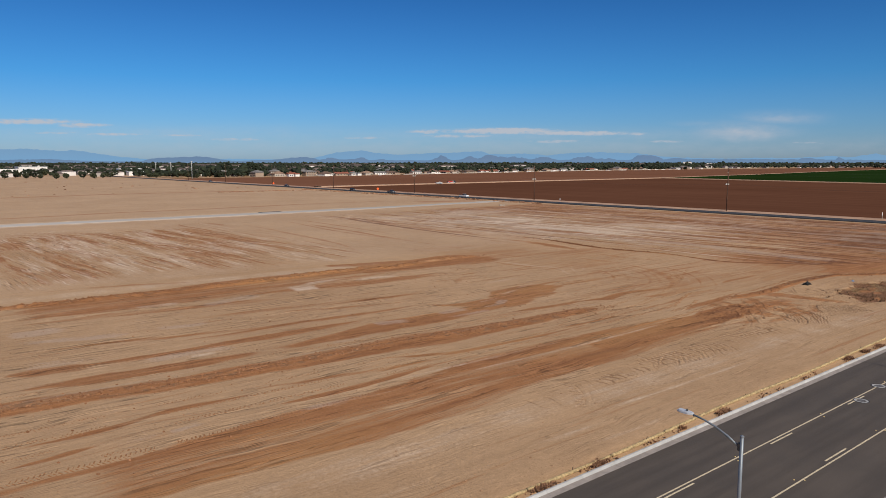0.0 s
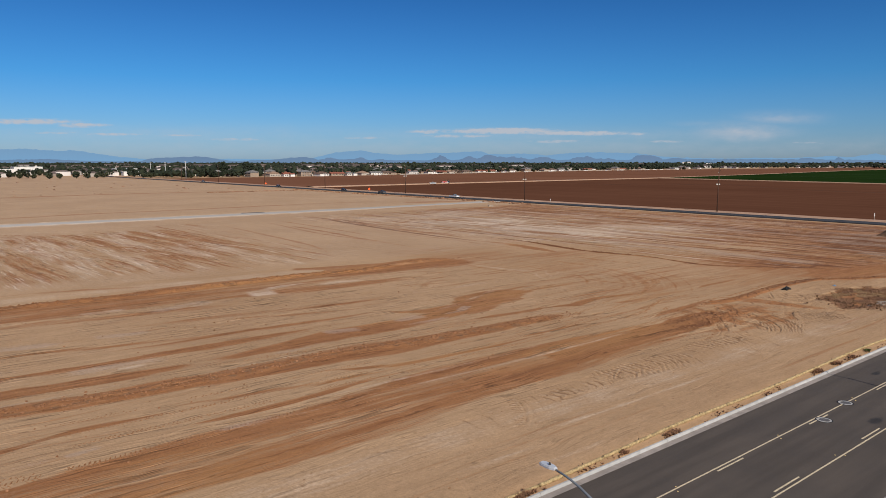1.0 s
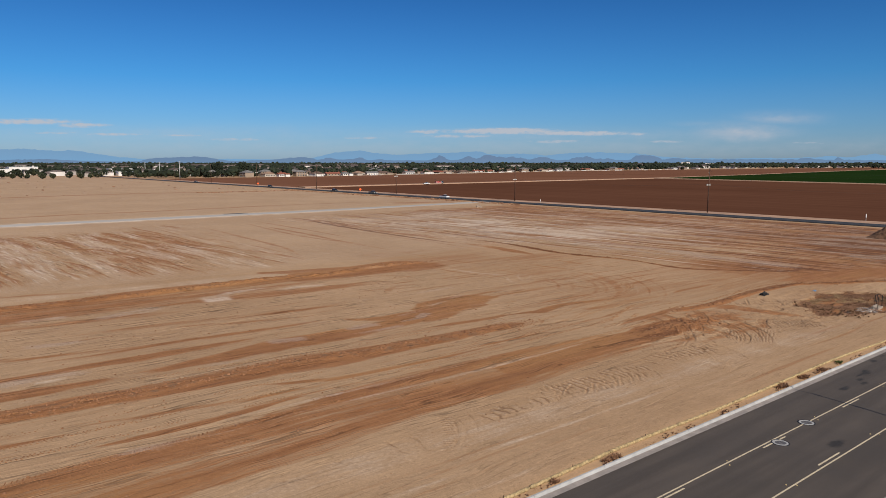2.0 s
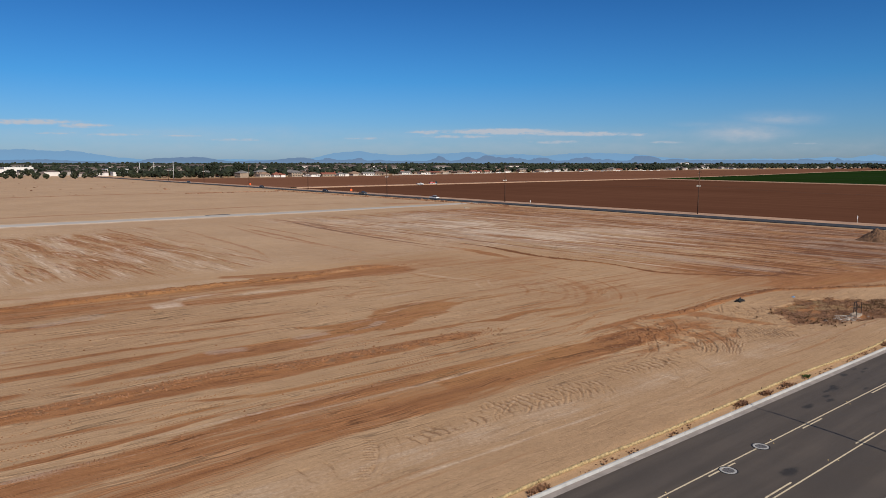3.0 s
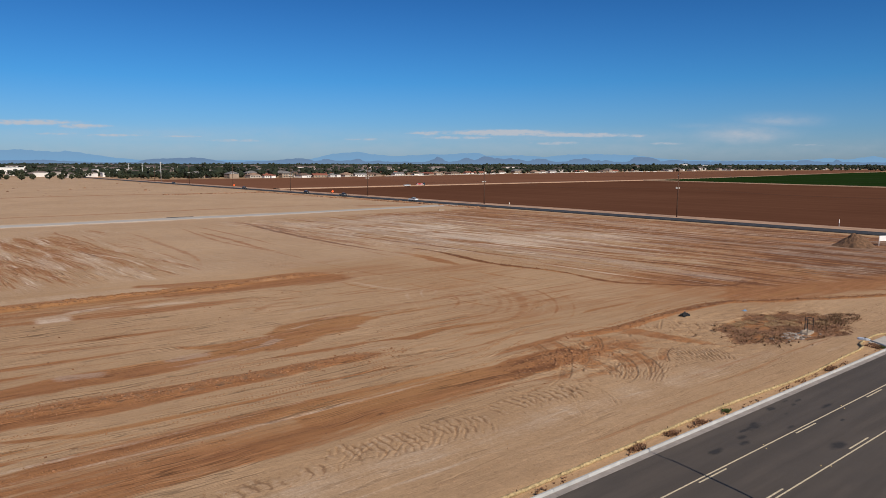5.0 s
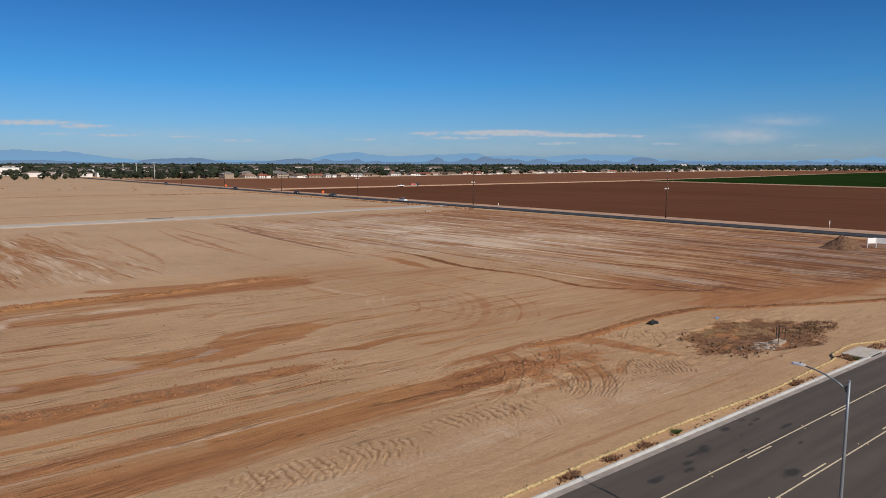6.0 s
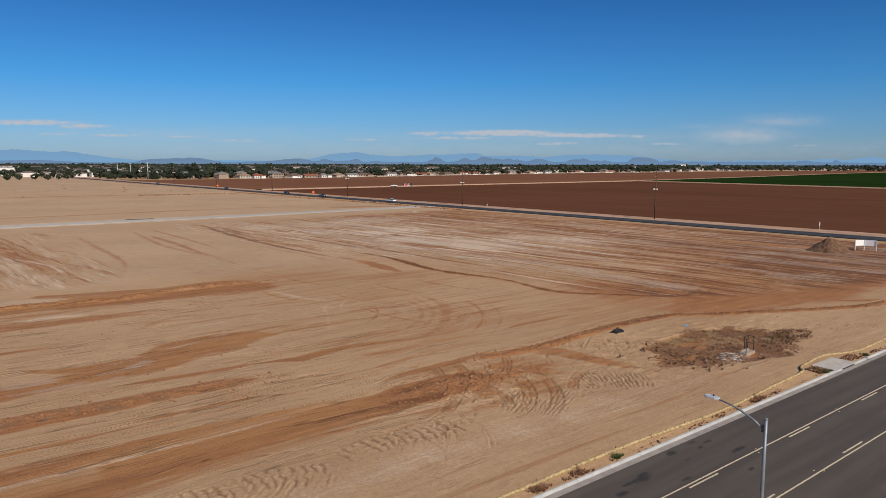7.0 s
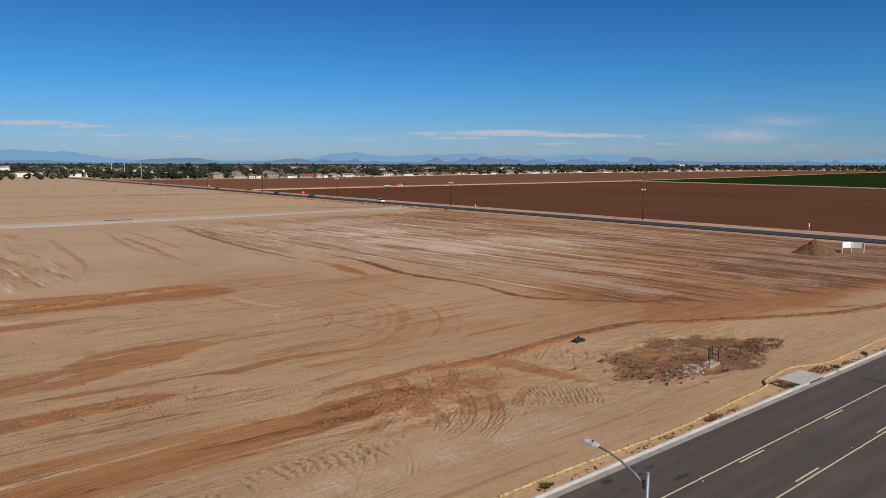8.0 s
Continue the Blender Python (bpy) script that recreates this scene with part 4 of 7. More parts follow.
SCARS += [
    ([(74.5, 40.5), (75.0, 38.7), (75.0, 37.4), (74.8, 36.8)], 0.10, 0.09),
    ([(70.6, 40.2), (72.7, 39.2), (72.6, 37.4), (71.3, 35.9)], 0.10, 0.09),
    ([(73.9, 38.2), (74.2, 36.7), (74.0, 34.9), (73.6, 34.1)], 0.10, 0.09),
    ([(91.5, 43.2), (90.1, 40.6), (88.1, 37.8), (85.7, 35.8), (83.1, 34.4)], 0.10, 0.09),
    ([(88.0, 43.1), (87.2, 40.6), (85.6, 38.5), (83.5, 36.9), (80.9, 35.8)], 0.10, 0.09),
    ([(88.9, 49.3), (87.6, 46.5), (85.4, 43.6), (83.5, 42.4)], 0.10, 0.09),
    ([(77.1, 38.0), (76.6, 36.4), (75.6, 34.9), (74.3, 33.9)], 0.10, 0.09),
    ([(79.2, 37.2), (78.8, 35.4), (77.7, 33.2), (76.3, 31.7)], 0.10, 0.09),
]
# each turning arc is a tyre's track: lugs across it
ARCS = [line for line, half, deep in SCARS if (half, deep) == (0.10, 0.09)]
for line in ARCS:
    path = curve_points(line, 0.5)
    for i in range(1, len(path) - 1):
        d = path[i + 1] - path[i - 1]
        d = d / np.linalg.norm(d)
        c, s_ = -0.32 * d[1] + 0.12 * d[0], 0.32 * d[0] + 0.12 * d[1]
        x0, y0 = path[i][0] - 0.38 * d[1], path[i][1] + 0.38 * d[0]
        SCARS.append(([(x0 - c, y0 - s_), (x0, y0), (x0 + c, y0 + s_)], 0.085, 0.075))
# short crossing cuts between the wider tracks where machines turn
twist = random.Random(61)
for _ in range(120):
    x0, y0 = twist.gauss(86.5, 4.2), twist.gauss(42.6, 2.9)
    a, long = math.radians(twist.choice((40, 52, 60, 140, 150)) + twist.gauss(0, 9)), twist.uniform(0.8, 2.6)
    c, s_ = 0.5 * long * math.cos(a), 0.5 * long * math.sin(a)
    SCARS.append(([(x0 - c, y0 - s_), (x0 + 0.18 * s_, y0 - 0.18 * c), (x0 + c, y0 + s_)], twist.uniform(0.08, 0.17), twist.uniform(0.06, 0.12)))
for _ in range(34):
    x0, y0 = twist.uniform(70.5, 80.5), twist.uniform(34.6, 39.4)
    a, long = math.radians(twist.choice((50, 60, 175)) + twist.gauss(0, 8)), twist.uniform(0.6, 2.0)
    c, s_ = 0.5 * long * math.cos(a), 0.5 * long * math.sin(a)
    SCARS.append(([(x0 - c, y0 - s_), (x0 + 0.12 * s_, y0 - 0.12 * c), (x0 + c, y0 + s_)], twist.uniform(0.07, 0.14), twist.uniform(0.05, 0.09)))
for _ in range(40):
    x0, y0 = twist.uniform(99, 107.5), twist.uniform(41.5, 47.6)
    a, long = math.radians(twist.choice((38, 48, 60, 130)) + twist.gauss(0, 7)), twist.uniform(0.8, 2.6)
    c, s_ = 0.5 * long * math.cos(a), 0.5 * long * math.sin(a)
    SCARS.append(([(x0 - c, y0 - s_), (x0 + 0.1 * s_, y0 - 0.1 * c), (x0 + c, y0 + s_)], twist.uniform(0.09, 0.16), twist.uniform(0.06, 0.11)))
for _ in range(50):
    x0, y0 = twist.uniform(19, 72), twist.uniform(34.2, 38.6)
    a, long = math.radians(twist.choice((48, 56, 62, 3, 177)) + twist.gauss(0, 6)), twist.uniform(0.5, 2.2)
    c, s_ = 0.5 * long * math.cos(a), 0.5 * long * math.sin(a)
    SCARS.append(([(x0 - c, y0 - s_), (x0 + 0.1 * s_, y0 - 0.1 * c), (x0 + c, y0 + s_)], twist.uniform(0.07, 0.14), twist.uniform(0.03, 0.07)))
for _ in range(30):
    x0, y0 = twist.uniform(12, 150), twist.uniform(28.5, 34.5)
    a, long = math.radians(twist.choice((5, 178, 60)) + twist.gauss(0, 10)), twist.uniform(0.3, 1.1)
    c, s_ = 0.5 * long * math.cos(a), 0.5 * long * math.sin(a)
    SCARS.append(([(x0 - c, y0 - s_), (x0, y0), (x0 + c, y0 + s_)], twist.uniform(0.05, 0.1), twist.uniform(0.02, 0.05)))
# rows of short lug cuts across the way of heavy tyres: line, offsets across it, spacing, cut length, slant
LUG_ROWS = [
    ([(54, 37.8), (60, 37.2), (67, 36.0)], (-1.5, -0.3, 0.9), 0.62, 1.25, 62),
    ([(67.5, 37.0), (73, 37.3), (79.5, 37.0)], (-1.2, 0.2, 1.5), 0.75, 1.2, 66),
    ([(46, 36.4), (50, 36.9), (55, 37.2)], (-0.9, 0.6), 0.95, 1.3, 58),
    ([(79.5, 41.0), (84, 41.4), (89, 41.0)], (-2.2, -0.8, 0.8, 2.2), 0.8, 1.3, 70),
    ([(99, 44.2), (103, 45.4), (107, 46.4)], (-1.6, 0.0, 1.6), 0.7, 1.5, 118),
    ([(92.5, 38.9), (95, 37.4), (98, 35.0)], (-1.5, 0.0, 1.5), 0.5, 1.4, 84),
    ([(29.5, 36.4), (32, 36.8), (35.5, 36.9)], (-0.6, 0.8), 0.9, 1.2, 60),
]
for line, offsets, gap, long, slant in LUG_ROWS:
    path = curve_points(line, gap)
    for i in range(1, len(path) - 1):
        d = path[i + 1] - path[i - 1]
        d = d / np.linalg.norm(d)
        for off in offsets:
            if twist.random() < 0.16:
                continue
            a = math.atan2(d[1], d[0]) + math.radians(slant + twist.gauss(0, 6))
            x0, y0 = path[i][0] - d[1] * off + twist.gauss(0, 0.1), path[i][1] + d[0] * off + twist.gauss(0, 0.1)
            c, s_ = 0.5 * long * math.cos(a), 0.5 * long * math.sin(a)
            SCARS.append(([(x0 - c, y0 - s_), (x0 + 0.12 * s_, y0 - 0.12 * c), (x0 + c, y0 + s_)], twist.uniform(0.08, 0.13), twist.uniform(0.06, 0.11)))
# bars pressed by crawler tracks and lugged tyres: line, half width, spacing, height
CRAWLS = [
    ([(55, 37.8), (58.7, 37.4), (60.9, 37.3), (63.3, 37.1), (65.2, 36.4), (67, 35.6)], 1.60, 0.62, 0.035),
    ([(68, 37.4), (71.5, 37.6), (74.5, 37.2), (78.0, 36.8)], 1.20, 0.75, 0.035),
    ([(91.8, 38.6), (94.4, 37.2), (97.6, 34.6)], 2.20, 0.40, 0.06),
    ([(86.6, 34.4), (85.6, 36.4), (84.0, 38.8)], 2.60, 0.34, 0.018),
    ([(89.6, 35.4), (89.4, 36.6), (88.6, 38.0)], 1.60, 0.34, 0.018),
    ([(99, 45.2), (102.3, 45.4), (106, 45.9)], 1.60, 0.45, 0.04),
    ([(40.8, 33.6), (43.1, 36.2), (44.9, 39.2)], 0.45, 0.4, 0.04),
    ([(46.5, 36.6), (50.5, 37.0), (55, 37.2)], 1.10, 0.9, 0.03),
    ([(129, 33.6), (133, 32.4), (136, 30.6)], 1.30, 0.6, 0.05),
]
# many thin passes of the blade: along x on the near pads, along y in the east and on the scraped patch
passes = random.Random(23)
for k in range(26):
    y0, x0 = passes.uniform(39.5, 100), passes.uniform(-25, 45)
    x1 = min(x0 + passes.uniform(18, 60), passes.uniform(70, 96))
    if x1 - x0 > 8:
        line = [(x0, y0 + 0.4), ((x0 + x1) / 2, y0 + passes.uniform(-0.5, 0.5)), (x1, y0 + passes.uniform(-0.6, 0.8))]
        if passes.random() < 0.68:
            DAMP_BANDS.append((line, passes.uniform(0.08, 0.2), 0.15, passes.uniform(0.25, 0.45)))
        else:
            PALE_BANDS.append((line, passes.uniform(0.1, 0.3), 0.2, passes.uniform(0.2, 0.45), passes.choice((0, 0.3))))
for k in range(64):
    x0, y0 = passes.uniform(128, 228), passes.uniform(56, 150)
    y1 = min(208, y0 + passes.uniform(25, 90))
    line = [(x0 + 2, y0), (x0 + passes.uniform(-1, 1), (y0 + y1) / 2), (x0 + passes.uniform(-1.5, 1.5), y1)]
    if passes.random() < 0.66:
        DAMP_BANDS.append((line, passes.uniform(0.2, 0.55), 0.3, passes.uniform(0.5, 1.0)))
    else:
        PALE_BANDS.append((line, passes.uniform(0.25, 0.6), 0.35, passes.uniform(0.5, 0.9), 0.0))
for k in range(330):
    y0 = passes.uniform(117, 206)
    x0 = passes.uniform(4, 77 + 0.11 * (y0 - 118))
    y1 = min(214, y0 + passes.uniform(7, 34))
    bend = passes.uniform(-1, 6) + (8 * (y1 - 150) / 60 if x0 < 58 and y1 > 150 else 0)
    line = [(x0, y0), (x0 - 0.15 * bend, (y0 + y1) / 2), (x0 - bend, y1)]
    if passes.random() < 0.58:
        DAMP_BANDS.append((line, passes.uniform(0.1, 0.45), 0.18, passes.uniform(0.3, 0.75)))
    else:
        PALE_BANDS.append((line, passes.uniform(0.1, 0.4), 0.2, passes.uniform(0.3, 0.7), 0.0))
# white crust left in thin strips between the blade passes
for k in range(90):
    x0, y0 = passes.gauss(160, 16), passes.uniform(96, 170)
    y1 = y0 + passes.uniform(6, 26)
    PALE_BANDS.append(([(x0 + 0.7, y0), (x0, (y0 + y1) / 2), (x0 - 0.8, y1)], passes.uniform(0.2, 0.6), 0.2, passes.uniform(0.9, 1.5), 0.0))
# wide turning sweeps of the scrapers in the middle of the site
for k, radius in enumerate((13.2, 15.4, 16.6, 18.8, 20.2, 24.6, 26.2, 28.4)):
    a0, a1 = passes.uniform(-85, -60), passes.uniform(-15, 12)
    line = [(83.5 + radius * math.cos(math.radians(a)), 80 + radius * math.sin(math.radians(a))) for a in np.linspace(a0, a1, 7)]
    if k % 3 == 2:
        PALE_BANDS.append((line, 0.2, 0.2, 0.25, 0.0))
    else:
        DAMP_BANDS.append((line, passes.uniform(0.2, 0.4), 0.3, passes.uniform(0.38, 0.62)))
for k in range(60):
    x0, y0, span = passes.uniform(66, 118), passes.uniform(52, 100), passes.uniform(6, 22)
    rise = passes.uniform(-0.05, 0.22) * span
    line = [(x0, y0), (x0 + 0.5 * span, y0 + 0.35 * rise), (x0 + span, y0 + rise)]
    DAMP_BANDS.append((line, passes.uniform(0.1, 0.35), 0.2, passes.uniform(0.3, 0.55)))
for k in range(22):
    x0, y0, span = passes.uniform(90, 135), passes.uniform(56, 110), passes.uniform(8, 20)
    line = [(x0, y0), (x0 - 0.12 * span, y0 + 0.5 * span), (x0 - 0.1 * span, y0 + span)]
    DAMP_BANDS.append((line, passes.uniform(0.12, 0.4), 0.25, passes.uniform(0.35, 0.65)))
for k in range(26):
    x0, y0, span = passes.uniform(5, 130), passes.uniform(28.2, 35.5), passes.uniform(10, 34)
    line = [(x0, y0), (x0 + 0.5 * span, y0 + passes.uniform(-0.3, 0.3)), (x0 + span, y0 + passes.uniform(-0.5, 0.5))]
    if k % 2:
        DAMP_BANDS.append((line, passes.uniform(0.1, 0.22), 0.15, passes.uniform(0.2, 0.38)))
    else:
        PALE_BANDS.append((line, passes.uniform(0.1, 0.25), 0.2, passes.uniform(0.25, 0.5), 0.0))
HOLLOW = (114.2, 37.4)                # the weedy basin: centre


def basin(x, y):
    """1 inside the weedy basin, 0 outside, with an uneven rim."""
    u, v = (x - HOLLOW[0]), (y - HOLLOW[1])
    u, v = u * 0.98 + v * 0.20, v * 0.98 - u * 0.06
    return 1 - step(0.72, 1.08, np.hypot(u / 11.2, v / 5.9) + 0.8 * (fbm(x * 0.24, y * 0.3, 5) - 0.5))


def site(x, y):
    """Height and soil state at points of the ground."""
    x, y = np.asarray(x, float), np.asarray(y, float)
    out = {k: np.zeros(x.shape) for k in ("damp", "pale", "silt", "ew", "ns", "clod", "moist_shade")}
    wide = fbm(x * 0.05, y * 0.05, 3)
    z = 0.10 * (wide - 0.5) + 0.05 * (fbm(x * 0.4, y * 0.4, 4) - 0.5)
    inside = step(26.0, 27.5, y) * step(-260, -200, x) * (1 - step(229, 234, x)) * (1 - step(700, 900, y))
    z = z * inside
    wob = 1.4 * (fbm(x * 0.09, y * 0.35, 21) - 0.5) + 0.8 * (fbm(x * 0.6, y * 0.9, 22) - 0.5)
    # east-west blade streaks on the near pads, north-south ones in the east and on the scraped patch
    edge = 86 + 10 * (fbm(y * 0.08, y * 0.0, 8) - 0.5)
    out["ew"] = step(36.5, 40, y) * (1 - step(101, 107, y)) * (1 - step(edge - 10, edge + 10, x)) * 0.85
    out["ew"] += 0.30 * step(27, 29, y) * (1 - step(36, 40, y)) + 0.28 * step(edge - 8, edge + 12, x) * (1 - step(112, 124, x)) * step(46, 52, y) * (1 - step(95, 105, y))
    rim = 0.9 * (fbm(x * 0.05, y * 0.05, 31) - 0.5)
    east = step(121, 136, x + 10 * rim + 0.10 * (y - 90)) * step(44, 54, y + 8 * rim + 0.35 * (x - 150)) * (1 - step(205, 226, y)) * (1 - step(231, 234, x))
    scraped = step(4, 12, x) * (1 - step(70, 82, x + 0.10 * (y - 120))) * step(116, 126, y + 14 * rim) * (1 - step(194, 204, y))
    out["ns"] = np.maximum(east, 0.4 * scraped) + 0.2 * step(108, 116, y) * (1 - step(205, 222, y)) * (1 - step(229, 234, x))
    out["ns"] = np.minimum(out["ns"], 1.0) + 0.12 * step(255, 262, y) * (1 - step(229, 234, x))
    out["damp"] += 0.62 * east * step(0.3, 0.6, fbm(x * 0.03, y * 0.012, 35) + 0.004 * (x - 165))
    out["silt"] += 0.62 * east * step(0.45, 0.66, fbm(x * 0.30, y * 0.03, 44))
    out["damp"] += 0.3 * step(160, 195, x) * (1 - step(231, 234, x)) * step(34, 42, y) * (1 - step(84, 110, y))
    middle = step(80, 95, x) * (1 - step(118, 132, x)) * step(50, 56, y) * (1 - step(112, 130, y))
    out["damp"] += (0.3 + 0.45 * step(0.36, 0.62, fbm(x * 0.16, y * 0.16, 39))) * step(118, 130, x) * (1 - step(228, 233, x)) * step(36, 44, y + 0.25 * (x - 150) * step(-1, 1, 150 - x)) * (1 - step(64, 76, y))
    out["damp"] += 0.22 * middle * step(0.38, 0.7, fbm(x * 0.06, y * 0.16, 37)) + 0.12 * middle
    out["damp"] += 0.08 * step(38, 44, y) * (1 - step(108, 122, y)) * step(20, 60, x) * (1 - step(225, 232, x))
    out["damp"] += 0.14 * step(90, 125, x) * (1 - step(228, 233, x)) * step(26.5, 29, y) * (1 - step(60, 80, y))
    out["pale"] += 0.32 * step(106, 118, y) * (1 - step(124, 140, x) * (1 - step(205, 225, y))) * (1 - step(226, 231, x)) * (1 - scraped)
    out["damp"] += 0.3 * scraped * step(0.4, 0.7, fbm(x * 0.10, y * 0.05, 38))
    out["pale"] += 0.5 * scraped * step(0.5, 0.72, fbm(x * 0.30, y * 0.035, 41))
    lump, patch1, patch2, patch3 = fbm(x * 1.3, y * 1.3, 51), fbm(x * 0.07, y * 0.8, 61), fbm(x * 0.4, y * 0.06, 71), fbm(x * 0.12, y * 0.6, 72)
    rough = vnoise(x * 2.2, y * 2.2, 15)
    damp, pale, silt, moist_shade = out["damp"], out["pale"], out["silt"], out["moist_shade"]
    for pts, half, high, amount, clods in WINDROWS:
        n, d, s = off_line(x, y, pts, half * 1.6 + 0.8)
        d = np.abs(d + 0.5 * wob[n])
        ends = step(0.0, 0.06, s) * (1 - step(0.94, 1.0, s))
        w = (1 - step(half * 0.35, half * 1.2, d)) * ends
        z[n] += high * w * (0.2 + 1.5 * lump[n] ** 1.5 + 0.5 * (rough[n] - 0.5))
        # shade in the crevices of the rough ridge, painted as dark soil
        moist_shade[n] = np.maximum(moist_shade[n], 0.8 * w * (1 - step(0.3, 0.5, lump[n])))
        out["clod"][n] = np.maximum(out["clod"][n], w * clods)
        damp[n] = np.maximum(damp[n], amount * (1 - step(half * 0.6, half * 1.5, d)) * ends)
    for pts, half, soft, amount in DAMP_BANDS:
        small = min(1.0, half)
        n, d, s = off_line(x, y, pts, half + soft + 1.1 * small)
        d = np.abs(d + 0.7 * small * wob[n])
        ends = step(0.0, 0.06, s) * (1 - step(0.86, 1.0, s))
        d = d + min(half, 1.2) * (1 - step(0.0, 0.3, s) * (1 - step(0.62, 1.0, s)))
        damp[n] = np.maximum(damp[n], amount * (1 - step(half - 0.3 * min(half, 0.9) - soft * 0.4, half + 0.7 * soft + 0.15 * min(half, 1.0), d)) * ends * (0.75 + 0.55 * patch1[n]))
    for pts, half, soft, light, grey in PALE_BANDS:
        small = min(1.0, half)
        n, d, s = off_line(x, y, pts, half + soft + 1.2 * small)
        d = np.abs(d + 0.8 * small * wob[n])
        w = (1 - step(half - 0.4 * min(half, 0.9) - soft * 0.5, half + soft + 0.2 * min(half, 1.0), d)) * step(0.0, 0.25, s) * (1 - step(0.7, 1.0, s))
        pale[n] = np.maximum(pale[n], light * w * (0.4 + 1.1 * patch2[n]))
        silt[n] = np.maximum(silt[n], grey * w * (0.2 + 1.3 * patch3[n]))
    for pts, half, deep in RUTS:
        n, d, s = off_line(x, y, pts, half * 1.3 + 0.6)
        d = d + 0.10 * wob[n]
        ends = step(0.0, 0.12, s) * (1 - step(0.8, 1.0, s))
        lip = np.exp(-((d - half * 1.25) / 0.08) ** 2) * (0.1 + 1.0 * rough[n])
        cut = np.exp(-((d - half * 0.95) / 0.075) ** 2) * (0.4 + 0.9 * rough[n])
        z[n] += ends * deep * (-0.25 * (1 - step(half * 0.7, half * 1.05, d)) + 0.4 * lip - 0.6 * cut)
        damp[n] = np.maximum(damp[n], ends * 0.22 * (1 - step(half * 0.8, half * 1.0, d)))
        # rut edges: turned soil plus groove shade put into the colour
        moist_shade[n] = np.maximum(moist_shade[n], ends * 0.8 * step(0.04, 0.07, deep) * cut)
    for pts, half, deep in SCARS:
        n, d, s = off_line(x, y, pts, half + 0.4)
        d = np.abs(d + 0.12 * wob[n])
        ends = step(0.0, 0.2, s) * (1 - step(0.75, 1.0, s))
        half = 0.75 * half
        cut = np.exp(-(d / half) ** 2) * (0.5 + 0.8 * rough[n]) * ends
        z[n] += 0.55 * deep * (0.55 * np.exp(-((d - half * 2.0) / (0.8 * half)) ** 2) * (0.2 + 1.2 * lump[n]) * ends - 0.9 * cut)
        # the cut's own shade goes into the colour along with turned soil
        moist_shade[n] = np.maximum(moist_shade[n], 0.6 * cut * step(0.02, 0.08, deep))
    for pts, half, gap, high in CRAWLS:
        n, d, s = off_line(x, y, pts, half * 1.15)
        long = float(np.linalg.norm(np.diff(np.asarray(pts, float), axis=0), axis=1).sum())
        worn = step(0.3, 0.55, vnoise(x[n] * 0.9, y[n] * 0.9, 17) + 0.12) * (1 - step(half * 0.8, half * 1.1, d)) * step(0, 0.05, s) * (1 - step(0.93, 1, s))
        bar = 0.5 + 0.5 * np.cos(2 * np.pi * (s * long / gap + 0.22 * (d / half) ** 2 + 0.5 * (rough[n] - 0.5)))
        z[n] += 1.5 * high * worn * (bar - 0.4)
        # relief painted in: troughs shaded dark, bar crests pale
        moist_shade[n] = np.maximum(moist_shade[n], 0.85 * worn * (1 - bar) ** 3)
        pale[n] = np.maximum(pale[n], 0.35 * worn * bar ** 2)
    moist_shade += 0.28 * step(25.8, 25.95, y) * (1 - step(26.3, 26.7, y)) * (0.4 + 1.1 * fbm(x * 0.6, y * 2.0, 79))
    pit = basin(x, y)
    z += -0.35 * pit + 0.22 * pit * fbm(x * 0.8, y * 0.8, 81)
    out["damp"] = np.maximum(out["damp"], pit * (0.5 + 0.7 * fbm(x * 0.5, y * 0.5, 82)))
    # churned, lumpy ground around the basin and where machines turn
    churn = (1 - step(0.6, 1.3, np.hypot((x - 113) / 21, (y - 39.5) / 9))) * step(28.5, 31.5, y)
    turn = 1 - step(0.5, 1.2, np.hypot((x - 86) / 11, (y - 43) / 7))
    churned = np.maximum(churn * (1 - 0.5 * pit), turn * 0.9)
    rugged = fbm(x * 1.5, y * 1.5, 91)
    z += 0.11 * churned * (rugged - 0.5) * 2
    # low spots between lumps get their shade as dark colour
    moist_shade += 0.3 * churned * (1 - step(0.30, 0.44, rugged)) * step(30, 33, y)
    out["damp"] += turn * (0.16 + 0.4 * step(0.35, 0.6, fbm(x * 0.5, y * 0.5, 92)))
    out["clod"] = np.maximum(out["clod"], 0.25 * churn * (1 - pit))
    # the heap of red clods where the damp lane ends
    red = 1 - step(0.3, 1.1, np.hypot((x - 82.5) / 6.0, (y - 44.0) / 2.4) + 0.5 * (fbm(x * 0.5, y * 0.5, 95) - 0.5))
    z += 0.18 * red * fbm(x * 1.8, y * 1.8, 96)
    out["damp"] = np.maximum(out["damp"], 0.95 * red)
    out["clod"] = np.maximum(out["clod"], 0.9 * red)
    z += 0.11 * (1 - step(27, 36, y)) * inside
    z = np.where(y < 25.84, -0.45, z)
    z = np.where((x > 234) & (x < 258), -0.12, z)
    z = np.where((x >= 258) | (y > 900), -0.2, z)
    return z, out


def axis(*runs):
    return np.unique(np.round(np.concatenate([np.arange(a, b, s) for a, b, s in runs]), 4))


gx = axis((-6000, -200, 400), (-200, -20, 6), (-20, 38, 0.3), (38, 52, 0.16), (52, 98, 0.1), (98, 110, 0.14), (110, 140, 0.3), (140, 235, 0.45), (235, 262, 3), (262, 6001, 300))
gy = axis((-6000, -60, 400), (-60, 25.5, 6), (25.8, 30, 0.18), (30, 33, 0.12), (33, 50, 0.095), (50, 62, 0.17), (62, 112, 0.38), (112, 240, 1.0), (240, 440, 2), (440, 6001, 200))
GX, GY = np.meshgrid(gx, gy)
gz, soil = site(GX.ravel(), GY.ravel())
